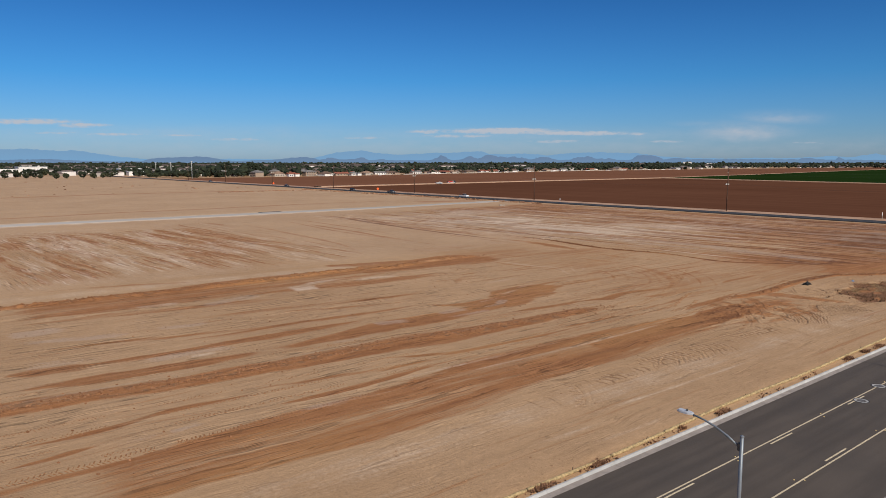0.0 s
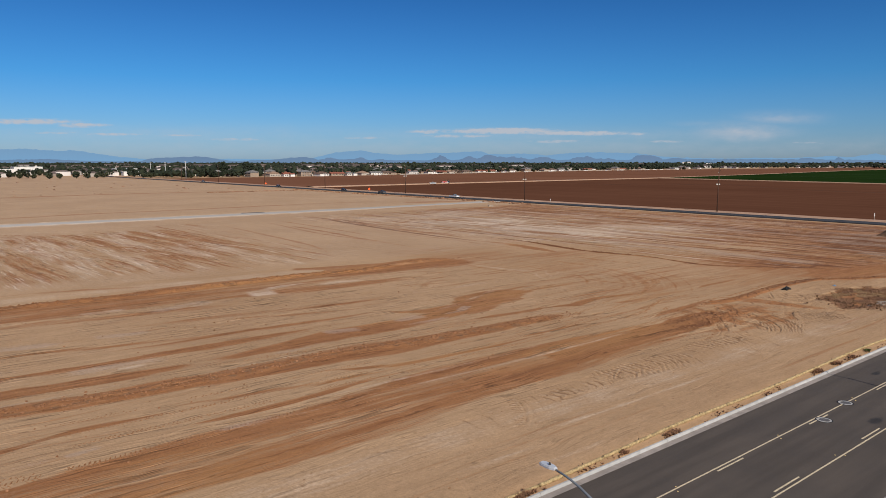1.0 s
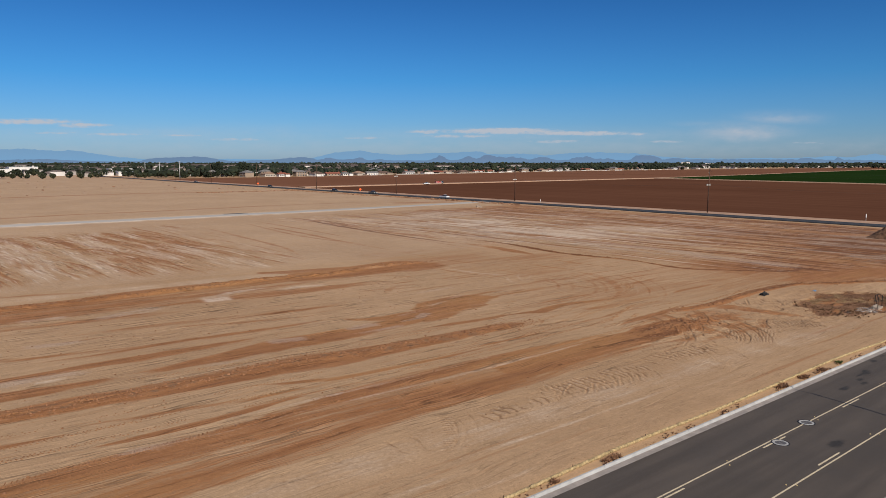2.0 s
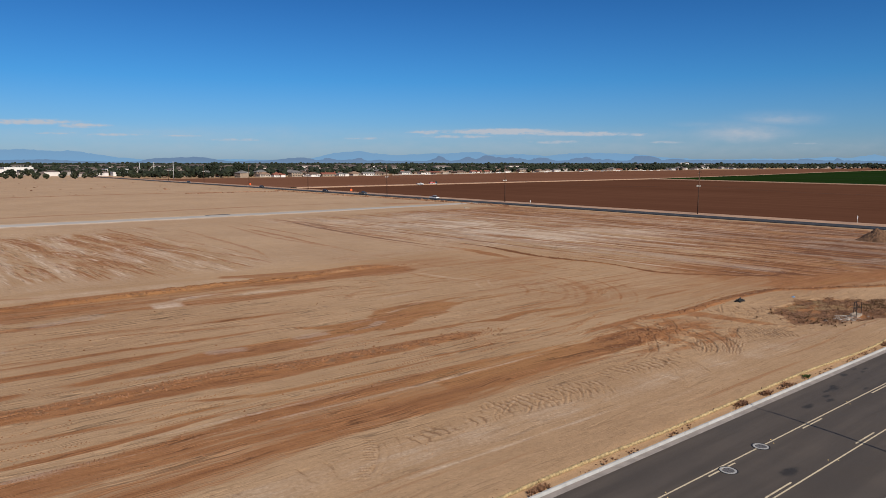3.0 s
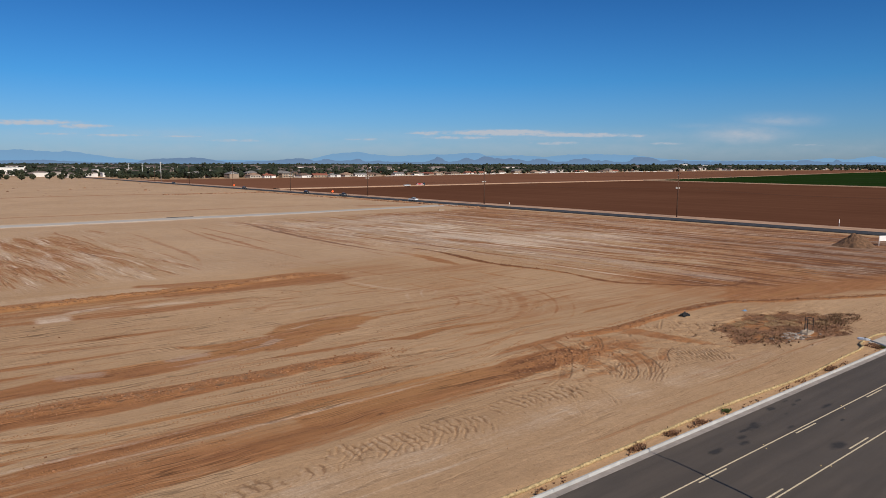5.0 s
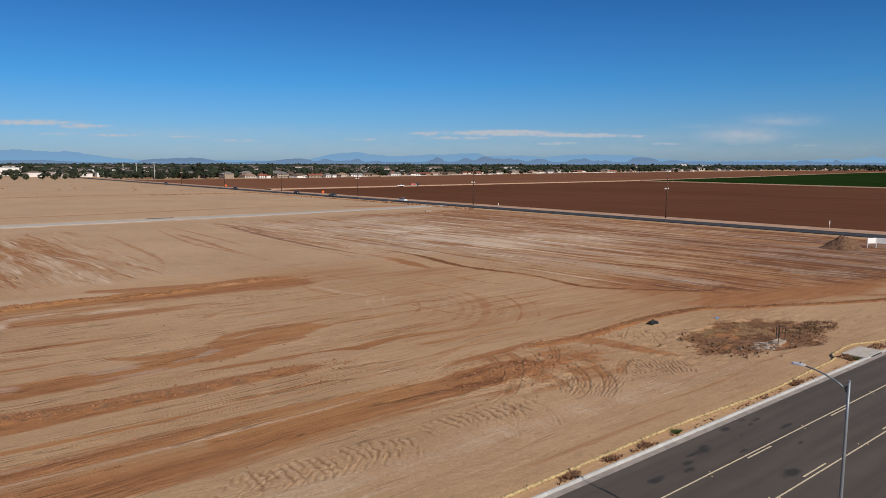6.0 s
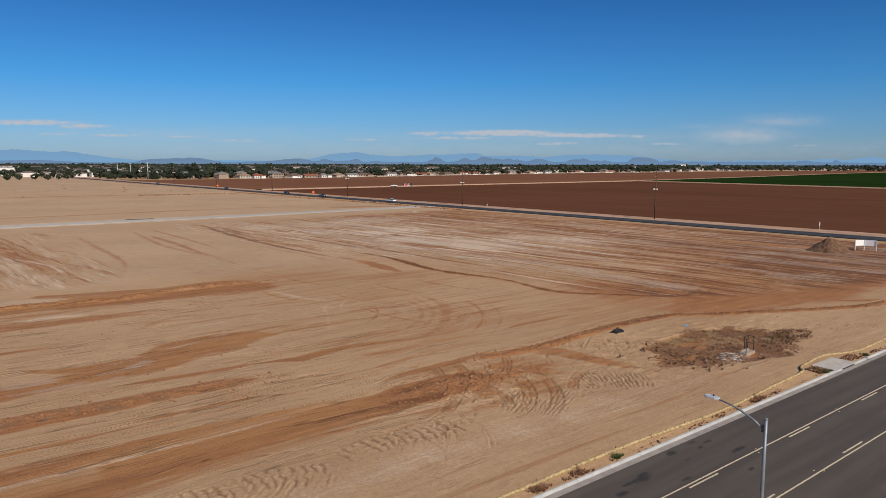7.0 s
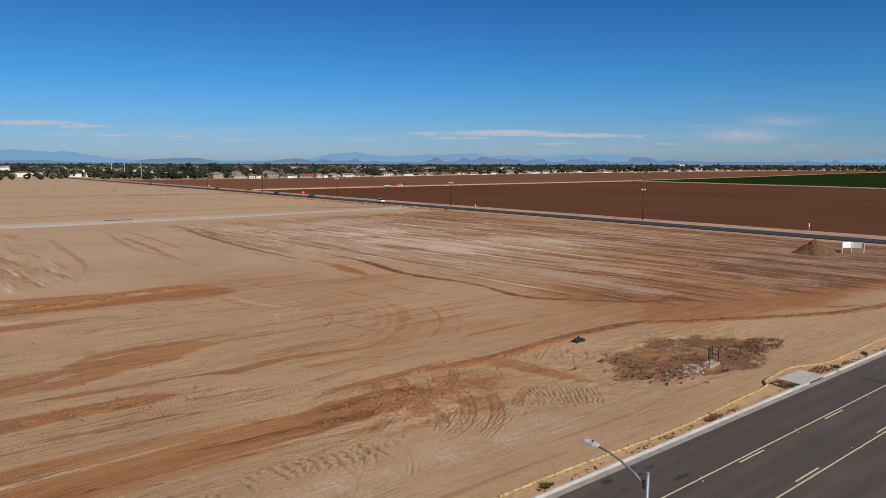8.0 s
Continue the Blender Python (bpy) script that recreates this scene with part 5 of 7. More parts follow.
nx, ny = len(gx), len(gy)
corner = (np.arange(ny - 1)[:, None] * nx + np.arange(nx - 1)[None, :]).ravel()
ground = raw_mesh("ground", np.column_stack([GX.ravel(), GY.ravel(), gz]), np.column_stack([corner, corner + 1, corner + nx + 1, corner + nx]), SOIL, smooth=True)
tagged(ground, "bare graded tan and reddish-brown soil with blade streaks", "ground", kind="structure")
for key in ("damp", "pale", "silt", "ew", "ns", "moist_shade"):
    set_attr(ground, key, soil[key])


# ---------------------------------------------------------------- fields, tracks and far roads
def sheet(name, outline, z, mat, label, category):
    bm = bmesh.new()
    prism(bm, outline, z - 0.4, z)
    return tagged(part(name, bm, mat), label, category, kind="structure")


def ribbon(name, line, half, z, mat, label, category):
    """A raised band of ground along a line, with sloping sides."""
    p = np.asarray(line, float)
    d = np.gradient(p, axis=0)
    d /= np.linalg.norm(d, axis=1)[:, None]
    n = np.column_stack([-d[:, 1], d[:, 0]])
    rows = [np.column_stack([p + n * half * k, np.full(len(p), h)]) for k, h in ((-1.3, -0.3), (-1.0, z), (1.0, z), (1.3, -0.3))]
    c = np.concatenate([np.arange(len(p) - 1) + len(p) * k for k in range(3)])
    ob = raw_mesh(name, np.vstack(rows), np.column_stack([c, c + 1, c + len(p) + 1, c + len(p)]), mat)
    return tagged(ob, label, category, kind="structure")


sheet("field", [(257, -900), (2600, -900), (2600, 640), (700, 472), (257, 466)], 0.02, BROWNFIELD, "freshly tilled dark reddish-brown farm field", "field")
sheet("field", [(257, 466), (700, 472), (2600, 800), (2600, 930), (1500, 960), (1150, 950), (860, 890), (700, 850), (470, 802), (257, 800)], 0.03, FARFIELD, "dry reddish-brown tilled field before the town", "field")
sheet("field", [(700, 466), (1610, 610), (2600, 700), (2600, -900), (610, -900), (662, 210)], 0.45, CROP, "low dark green crop field", "crop")
ribbon("farm_track", [(256, 462), (450, 469), (702, 472), (1000, 512), (1250, 556), (1620, 618)], 4.5, 0.6, TRACKSOIL, "pale dirt farm track between fields", "track")
ribbon("farm_track", [(698, 468), (658, 210), (600, -900)], 3.2, 0.62, TRACKSOIL, "pale dirt track along the green crop", "track")
sheet("haul_road", [(-200, 234.5), (60, 234.5), (140, 234.5), (214, 238), (236, 240), (236, 248), (214, 246), (140, 242.5), (60, 242.5), (-200, 243.5)], 0.06, PALEROAD, "wide pale grey lime-treated haul road", "road")

arterial = sheet("road", [(237.6, -900), (246.6, -900), (246.6, 1900), (237.6, 1900)], 0.1, DARKROAD, "two-lane asphalt road past the fields", "road")
shoulder = sheet("road_shoulder", [(246.6, -900), (257.0, -900), (257.0, 1900), (246.6, 1900)], 0.05, TRACKSOIL, "pale bare dirt road shoulder", "shoulder")
for y0, y1, x0 in ((-900, 1900, 237.9), (-900, 1900, 246.15)):
    bm = bmesh.new()
    box(bm, (x0, y0, 0.09), (x0 + 0.1, y1, 0.104))
    part("edge_line", bm, WORNPAINT, arterial)
for k in range(2):
    bm = bmesh.new()
    box(bm, (241.9 + 0.28 * k, -900, 0.09), (242.02 + 0.28 * k, 1900, 0.104))
    part("centre_line", bm, WORNPAINT, arterial)

# ---------------------------------------------------------------- the near street
ROAD_N, ROAD_S, KERB_BACK = 25.2, 13.55, 25.84
xs, ys = axis((-220, 0, 5), (0, 150, 0.3), (150, 238, 5)), axis((13.55, 25.3, 0.29))
RX, RY = np.meshgrid(xs, ys)
rx, ry = RX.ravel(), RY.ravel()
ry[ry > ROAD_N - 0.15] = ROAD_N
crown = 0.10 - 0.012 * np.abs(ry - 19.35)
corner = (np.arange(len(ys) - 1)[:, None] * len(xs) + np.arange(len(xs) - 1)[None, :]).ravel()
street = raw_mesh("road", np.column_stack([rx, ry, crown - 0.07]), np.column_stack([corner, corner + 1, corner + len(xs) + 1, corner + len(xs)]), ASPHALT, smooth=True)
tagged(street, "dark grey asphalt street with a two-way turn lane", "road", kind="structure")
# asphalt stains, then two dark ovals in the turn lane
dark_blot = np.zeros(rx.shape)
for sx, sy, sa_, sb in ((87.8, 24.95, 0.8, 0.14), (85.2, 24.7, 0.8, 0.28), (87.4, 24.1, 0.6, 0.18), (85.0, 23.5, 0.5, 0.18), (80.4, 23.6, 1.3, 0.3), (79.4, 23.7, 0.9, 0.2), (88.7, 24.3, 0.7, 0.15),
                        (89.2, 22.3, 1.2, 0.26), (86.8, 20.2, 0.4, 0.14), (82.5, 21.9, 0.6, 0.2), (78.0, 23.2, 0.6, 0.3), (81.0, 23.9, 0.6, 0.25), (74.4, 23.0, 1.0, 0.35), (77.2, 22.5, 0.7, 0.3),
                        (61.6, 18.45, 1.15, 0.46), (81.6, 18.4, 1.2, 0.46)):
    dark_blot = np.maximum(dark_blot, np.exp(-(((rx - sx) / sa_) ** 2 + ((ry - sy) / sb) ** 2) ** 1.5) * 0.9)
set_attr(street, "dark_blot", dark_blot)


def on_road(y):
    return 0.03 - 0.012 * abs(y - 19.35)


for y in (21.42, 17.4):
    bm = bmesh.new()
    box(bm, (-220, y - 0.05, on_road(y) - 0.01), (237, y + 0.05, on_road(y) + 0.006))
    part("solid_line", bm, PAINT_Y, street)
dash = bmesh.new()
box(dash, (0, -0.055, -0.01), (3.05, 0.055, 0.006))
dash = part("dash", dash, PAINT_Y, street)
dash.location = (57.2, 21.15, on_road(21.15))
stud = bmesh.new()
bmesh.ops.create_cone(stud, cap_ends=True, segments=8, radius1=0.05, radius2=0.03, depth=0.03)
stud = part("road_stud", stud, MARKER, street)
stud.location = (53.0, 21.15, on_road(21.15) + 0.015)
for k in range(-12, 13):
    for y in (21.15, 17.7):
        if (k, y) != (0, 21.15):
            copy_thing(dash, pose(57.2 + 12.19 * k, y, on_road(y)))
        for dx in (4.4, 0.0):
            if (k, y, dx) != (0, 21.15, 0.0):
                copy_thing(stud, pose(53.0 + 12.19 * k + dx * 0.1, y + (0.42 if dx else 0.0) * (1 if y > 19 else -1), on_road(y) + 0.015))


def manhole():
    """Round iron lid in a concrete collar, sealed with tar."""
    ob = thing("manhole", "round iron manhole lid in a pale concrete collar, set in asphalt", "manhole", "manholes in the street")
    for name, r0, r1, mat, z in (("tar_ring", 0.5, 0.58, TAR, 0.004), ("collar", 0.36, 0.5, CONCRETE, 0.008)):
        bm = bmesh.new()
        n = 32
        rings = [[bm.verts.new((r * math.cos(a), r * math.sin(a), h)) for a in (2 * math.pi * k / n for k in range(n))] for r, h in ((r0, -0.05), (r0, z), (r1, z), (r1, -0.05))]
        for a, b in zip(rings, rings[1:]):
            for k in range(n):
                bm.faces.new((a[k], b[k], b[(k + 1) % n], a[(k + 1) % n]))
        bmesh.ops.recalc_face_normals(bm, faces=bm.faces)
        part(name, bm, mat, ob)
    bm = bmesh.new()
    bmesh.ops.create_cone(bm, cap_ends=True, segments=28, radius1=0.34, radius2=0.33, depth=0.05)
    bmesh.ops.translate(bm, verts=bm.verts, vec=(0, 0, -0.017))
    lid = part("lid", bm, WORNIRON, ob, "worn grey cast-iron lid")
    bm = bmesh.new()
    for a in range(6):
        box(bm, (0.08, -0.014, 0.006), (0.3, 0.014, 0.014), pose(0, 0, 0, 0, 0, 60 * a))
    part("lid_rib", bm, IRON, lid)
    return ob


first = manhole()
first.matrix_basis = pose(64.0, 21.42, on_road(21.4) + 0.008)
copy_thing(first, pose(58.9, 20.85, on_road(20.85) + 0.004, 0, 0, 20))

# kerbs in cast sections with a gutter pan
kerb = thing("kerb", "pale concrete kerb and gutter in cast sections", "kerb", kind="structure")


def kerb_section(length):
    bm = bmesh.new()
    prof = [(0.0, -0.5), (0.0, 0.15), (-0.03, 0.165), (-0.12, 0.165), (-0.15, 0.15), (-0.2, 0.0), (-0.2, -0.5)]
    a = [bm.verts.new((0.008, y, z)) for y, z in prof]
    b = [bm.verts.new((length - 0.008, y, z)) for y, z in prof]
    n = len(prof)
    for k in range(n):
        bm.faces.new((a[k], a[(k + 1) % n], b[(k + 1) % n], b[k]))
    bm.faces.new(a[::-1]), bm.faces.new(b)
    bmesh.ops.recalc_face_normals(bm, faces=bm.faces)
    return bm


def gutter_section(length):
    bm = bmesh.new()
    prof = [(-0.2, -0.5), (-0.2, -0.012), (-0.64, -0.034), (-0.64, -0.5)]
    a = [bm.verts.new((0.006, y, z)) for y, z in prof]
    b = [bm.verts.new((length - 0.006, y, z)) for y, z in prof]
    for k in range(4):
        bm.faces.new((a[k], a[(k + 1) % 4], b[(k + 1) % 4], b[k]))
    bm.faces.new(a[::-1]), bm.faces.new(b)
    bmesh.ops.recalc_face_normals(bm, faces=bm.faces)
    return bm


SECTION = 3.05
k_first = part("kerb_section", kerb_section(SECTION), CONCRETE, kerb)
g_first = part("gutter_section", gutter_section(SECTION), GUTTER, kerb)
k_far = part("kerb_section", kerb_section(180), CONCRETE, kerb)
g_far = part("gutter_section", gutter_section(180), GUTTER, kerb)
k_far.location = g_far.location = (-170, KERB_BACK, 0)
k_first.location = g_first.location = (10.0, KERB_BACK, 0)
for k in range(1, 54):
    x0 = 10.0 + SECTION * k
    if not 112.2 < x0 + 1.5 < 116.8:
        copy_thing(k_first, pose(x0, KERB_BACK, 0))
    copy_thing(g_first, pose(x0, KERB_BACK, 0))
for ob in (k_far, g_far):
    other = copy_thing(ob, pose(174.7, KERB_BACK, 0))
    other.scale = (0.35, 1, 1)
south = thing("kerb", "pale concrete kerb on the far side of the street", "kerb", kind="structure")
for make, mat, name in ((kerb_section, CONCRETE, "kerb_section"), (gutter_section, GUTTER, "gutter_section")):
    o = part(name, make(400), mat, south)
    o.matrix_basis = pose(236, 13.55 - 0.64, 0, 0, 0, 180)
bm = bmesh.new()
box(bm, (-220, -60, -0.5), (237, 12.89, 0.08))
tagged(part("verge", bm, TRACKSOIL), "bare dirt verge behind the kerb", "verge", kind="structure")


# ---------------------------------------------------------------- storm drain, straw rolls
def drain_inlet():
    ob = thing("storm_drain_inlet", "concrete storm drain inlet with flat top slab at the kerb", "storm drain")
    bm = bmesh.new()
    box(bm, (112.35, 25.82, 0.10), (116.65, 27.85, 0.185), bevel=0.02)
    part("top_slab", bm, SLAB, ob)
    bm = bmesh.new()
    box(bm, (111.9, 25.64, -0.4), (112.6, 25.82, 0.17), bevel=0.02)
    part("throat_cheek", bm, CONCRETE, ob)
    bm = bmesh.new()
    box(bm, (116.3, 25.64, -0.4), (117.0, 25.82, 0.17), bevel=0.02)
    part("throat_cheek", bm, CONCRETE, ob)
    bm = bmesh.new()
    box(bm, (112.6, 25.66, 0.11), (116.3, 25.82, 0.183), bevel=0.01)
    part("throat_lintel", bm, CONCRETE, ob)
    # dark plate stands in for the shade inside the drain throat
    bm = bmesh.new()
    box(bm, (112.6, 25.80, -0.4), (116.3, 25.82, 0.109))
    part("throat_back", bm, IRON, ob, "dark plate in place of the shaded drain opening")
    return ob


drain_inlet()

ROLL_LINE = [(8, 26.45), (26, 26.5), (36, 26.45), (50, 26.85), (60, 26.7), (69, 26.8), (82, 27.0), (95, 26.65), (104, 27.05), (109.2, 27.3), (110.6, 28.0), (112.7, 28.35), (116.5, 28.55), (119.5, 27.6), (123, 27.2), (136, 27.5), (160, 27.3)]
roll_path = curve_points(ROLL_LINE, 0.3)
start, number = 0, 0
rng = random.Random(4)
while start < len(roll_path) - 4:
    span = min(rng.choice((20, 25, 25, 26)), len(roll_path) - 1 - start)
    pts = roll_path[start:start + span + 1]
    zs = site(pts[:, 0], pts[:, 1])[0]
    bm = bmesh.new()
    rr = [0.115 * (0.9 + 0.22 * float(vnoise(np.array(i * 0.8), np.array(number * 3.7), 2))) * (0.75 if i in (0, len(pts) - 1) else 1) for i in range(len(pts))]
    tube(bm, [(p[0] + 0.1 * (i == 0), p[1] + 0.02 * math.sin(i * 1.9), z + 0.085) for i, (p, z) in enumerate(zip(pts, zs))], rr, 9)
    roll = thing("straw_roll", "sagging tan straw erosion-control roll lying on bare soil", "straw roll", "straw rolls along the kerb")
    part("straw_body", bm, STRAW, roll, smooth=True)
    for i in (13,):
        if i < len(pts):
            bm = bmesh.new()
            box(bm, (-0.02, -0.02, -0.1), (0.02, 0.02, 0.2 + 0.06 * rng.random()), pose(pts[i][0], pts[i][1], zs[i] + 0.1, rng.uniform(-9, 9), rng.uniform(-9, 9), 20))
            part("stake", bm, BARK, roll)
    start += span
    number += 1


# ---------------------------------------------------------------- street lamps
def street_lamp():
    ob = thing("street_lamp", "grey steel street lamp with curved arm and flat LED head", "street lamp", "street lamps")
    bm = bmesh.new()
    tube(bm, [(0, 0, 0.05), (0, 0, 4), (0, 0, 8), (0, 0, 10.05)], [0.088, 0.074, 0.062, 0.055], 14)
    pole = part("pole", bm, GALV, ob, smooth=True)
    bm = bmesh.new()
    tube(bm, [(0, 0, 10.04), (0, 0, 10.08), (0, 0, 10.11)], [0.064, 0.064, 0.02], 14)
    part("pole_cap", bm, GALV, pole)
    bm = bmesh.new()
    box(bm, (-0.2, -0.2, 0.0), (0.2, 0.2, 0.05), bevel=0.01)
    plate = part("base_plate", bm, GALV, ob)
    for sx in (-0.15, 0.15):
        for sy in (-0.15, 0.15):
            bm = bmesh.new()
            tube(bm, [(sx, sy, 0.04), (sx, sy, 0.12)], [0.018, 0.018], 6)
            part("bolt", bm, GALV, plate)
    bm = bmesh.new()
    box(bm, (-0.05, 0.04, 9.6), (0.05, 0.12, 9.84), bevel=0.012)
    part("arm_clamp", bm, IRON, ob)
    bm = bmesh.new()
    arm = [(0, 0.1, 9.72), (0, 0.45, 9.93), (0, 0.9, 10.12), (0, 1.3, 10.23), (0, 1.78, 10.3)]
    tube(bm, arm, [0.042, 0.038, 0.034, 0.031, 0.028], 10)
    part("arm", bm, GALV, ob, smooth=True)
    bm = bmesh.new()
    outline = [(-0.06, 1.68), (0.06, 1.68), (0.12, 1.82), (0.125, 2.12), (0.075, 2.22), (-0.075, 2.22), (-0.125, 2.12), (-0.12, 1.82)]
    prism(bm, outline, 10.28, 10.35)
    bmesh.ops.bevel(bm, geom=[e for e in bm.edges if min(v.co.z for v in e.verts) > 10.34], offset=0.022, segments=2, affect="EDGES")
    head = part("lamp_head", bm, HEAD, ob, "pale grey lamp head")
    bm = bmesh.new()
    prism(bm, [(x * 0.75, 1.68 + (y - 1.68) * 0.9 + 0.04) for x, y in outline[2:]], 10.262, 10.282)
    part("lens", bm, LENS, head)
    bm = bmesh.new()
    tube(bm, [(0, 1.9, 10.345), (0, 1.9, 10.4), (0, 1.9, 10.42)], [0.03, 0.03, 0.015], 10)
    part("photocell", bm, IRON, head)
    return ob


lamp = street_lamp()
lamp.matrix_basis = pose(68.66, 10.78, 0.08)
for x in (20.25, 116.9, 165.2):
    copy_thing(lamp, pose(x, 10.4, 0.08))


# ---------------------------------------------------------------- loose soil, tyre marks, weeds
ICO = bmesh.new()
bmesh.ops.create_icosphere(ICO, subdivisions=1, radius=1.0)
ICO_V = np.array([v.co[:] for v in ICO.verts])
ICO_F = np.array([[v.index for v in f.verts] for f in ICO.faces])
ICO.free()
dice = np.random.default_rng(7)


def lumps(name, centres, sizes, mat, label, category, squash=0.7, rough=0.3, parent=None):
    """Many small uneven lumps in one mesh of stuff."""
    n = len(centres)
    k = 1 + rough * dice.uniform(-1, 1, (n, len(ICO_V), 1))
    v = ICO_V[None] * k * np.asarray(sizes)[:, None, None] * np.array([1, 1, squash])
    turn = dice.uniform(0, 6.28, n)
    c, s = np.cos(turn)[:, None], np.sin(turn)[:, None]
    stretch = dice.uniform(0.7, 1.3, n)[:, None]
    x, y = v[..., 0] * stretch, v[..., 1]
    v = np.stack([x * c - y * s, x * s + y * c, v[..., 2]], -1) + np.asarray(centres)[:, None]
    f = ICO_F[None] + (np.arange(n) * len(ICO_V))[:, None, None]
    ob = raw_mesh(name, v.reshape(-1, 3), f.reshape(-1, 3), mat, parent)
    return tagged(ob, label, category, kind="stuff")


def scatter_clods():
    pts, size = [], []
    for line, half, high, amount, share in WINDROWS:
        path = curve_points(line, 0.5)
        path = path[path[:, 1] < 130]
        if len(path) < 3:
            continue
        n = int(len(path) * 9 * share)
        at = path[dice.integers(0, len(path), n)]
        spread = dice.normal(0, half * 0.55, (n, 2)) + dice.uniform(-0.3, 0.3, (n, 2))
        pts.append(at + spread)
        size.append(0.025 + 0.11 * dice.random(n) ** 3.4)
    n = 900
    pts.append(np.column_stack([dice.normal(82.5, 3.6, n), dice.normal(44.0, 1.3, n)]))
    size.append(0.025 + 0.09 * dice.random(n) ** 3)
    n = 900
    pts.append(np.column_stack([dice.uniform(-10, 80, n), dice.uniform(39, 101, n)]))
    size.append(0.03 + 0.08 * dice.random(n) ** 3)
    p, s = np.vstack(pts), np.concatenate(size)
    keep = (p[:, 1] > 28.5)
    p, s = p[keep], s[keep]
    z = site(p[:, 0], p[:, 1])[0]
    return lumps("soil_clods", np.column_stack([p, z + 0.2 * s]), s, CLOD, "loose reddish-brown soil clods along the windrows", "soil")


scatter_clods()
n = 700
p = np.column_stack([dice.uniform(8, 160, n), 26.3 + 11 * dice.random(n) ** 1.3])
lumps("soil_crumbs", np.column_stack([p, site(p[:, 0], p[:, 1])[0]]), 0.02 + 0.06 * dice.random(n) ** 3, CLODPALE, "small pale soil crumbs on the verge", "soil")

n = 2600
p = np.column_stack([dice.normal(107, 11, n), dice.normal(41, 4.6, n)])
p = p[(p[:, 1] > 30.5) & (p[:, 0] > 76) & (p[:, 0] < 136)]
lumps("soil_crumbs", np.column_stack([p, site(p[:, 0], p[:, 1])[0]]), 0.015 + 0.06 * dice.random(len(p)) ** 3, CLODPALE, "loose crumbs of churned soil around the weedy basin", "soil")

# lug prints: line, lug length, spacing, height, twin gauge (0: single)
TREADS = [
    ([(-18, 46.6), (14, 45.9), (40, 46.6), (67, 47.2), (76, 47.2), (84, 48.0)], 0.9, 0.3, 0.05, 0.0),
    ([(-18, 50.3), (10, 49.8), (40, 49.9), (58, 50.1), (80, 50.8)], 0.5, 0.3, 0.045, 0.0),
    ([(10, 47.0), (18, 45.6), (26, 43.8), (35, 43.4), (50, 44.6)], 0.5, 0.3, 0.045, 0.0),
    ([(-18, 52.6), (20, 52.0), (47, 51.6), (65, 52.0), (84, 52.7)], 0.55, 0.3, 0.05, 0.0),
    ([(-18, 55.0), (20, 54.4), (50, 54.0), (75, 54.1), (83, 55.3), (90, 55.8)], 0.5, 0.3, 0.04, 0.0),
    ([(76, 50.0), (81.4, 50.7), (86, 52.5), (89.6, 53.5), (96, 53.0)], 0.6, 0.3, 0.05, 1.9),
    ([(-18, 64.4), (20, 63), (45, 60.6), (60, 60.2), (76, 61.6)], 0.5, 0.32, 0.04, 0.0),
]
TREADS += [
    ([(-18, 99.8), (20, 99.4), (60, 100.6), (86, 100.8)], 0.6, 0.4, 0.04, 0.0),
    ([(92, 50.3), (101, 50.2), (112, 51.2), (121, 50.6), (130, 45.8), (145, 38.2)], 0.6, 0.36, 0.06, 0.0),
    ([(60, 52), (78, 56), (95, 61.5), (108, 68)], 0.5, 0.36, 0.035, 2.0),
    ([(104, 62), (116, 58), (130, 54), (150, 50)], 0.5, 0.4, 0.035, 2.0),
    ([(126, 96), (131, 84), (133, 76), (131, 69)], 1.0, 0.5, 0.04, 4.0),
    ([(105.5, 75.5), (104.9, 68.8), (99.8, 63.1), (94.8, 61.0)], 0.9, 0.5, 0.04, 0.0),
]
lug_v, lug_f, count = [], [], 0
for line, length, gap, high, gauge in TREADS:
    for side in ((-0.5, 0.5) if gauge else (0.0,)):
        path = curve_points(line, gap)
        d = np.gradient(path, axis=0)
        d /= np.linalg.norm(d, axis=1)[:, None]
        n = np.column_stack([-d[:, 1], d[:, 0]])
        path = path + n * side * gauge + dice.normal(0, 0.03, path.shape)
        for j, (p, dd, nn) in enumerate(zip(path, d, n)):
            patchy = float(vnoise(np.array(p[0] * 0.22), np.array(p[1] * 0.22 + side), 33))
            if patchy < 0.26:
                continue
            for half in (-1, 1):
                if dice.random() < 0.16:
                    continue
                way_ = nn * half + dd * 0.4
                way_ = way_ / np.linalg.norm(way_)
                across = np.array([-way_[1], way_[0]])
                a = p + way_ * 0.03 + dd * (0.5 * gap if half > 0 else 0)
                b = a + way_ * length * (0.42 + 0.12 * dice.random())
                w = gap * 0.24 * (0.6 + 0.6 * dice.random())
                top = 0.8 * high * (0.4 + 0.8 * dice.random()) * min(1.0, 0.4 + patchy)
                lug_v += [(*(a - across * w), -0.015), (*(a + across * w), -0.015), (*(b + across * w), -0.015), (*(b - across * w), -0.015), (*(a + way_ * 0.04), top), (*(b - way_ * 0.04), top * 0.8)]
                lug_f += [(count, count + 1, count + 4), (count + 1, count + 2, count + 5), (count + 1, count + 5, count + 4), (count + 2, count + 3, count + 5), (count + 3, count, count + 4), (count + 3, count + 4, count + 5)]
                count += 6
lug_v = np.array(lug_v)
lz, lsoil = site(lug_v[:, 0], lug_v[:, 1])
lug_v[:, 2] += lz
# each lug's foot is coloured dark: loosened soil plus painted crevice shade
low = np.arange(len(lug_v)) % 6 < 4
lsoil["moist_shade"] = np.where(low, 1.0, lsoil["moist_shade"])
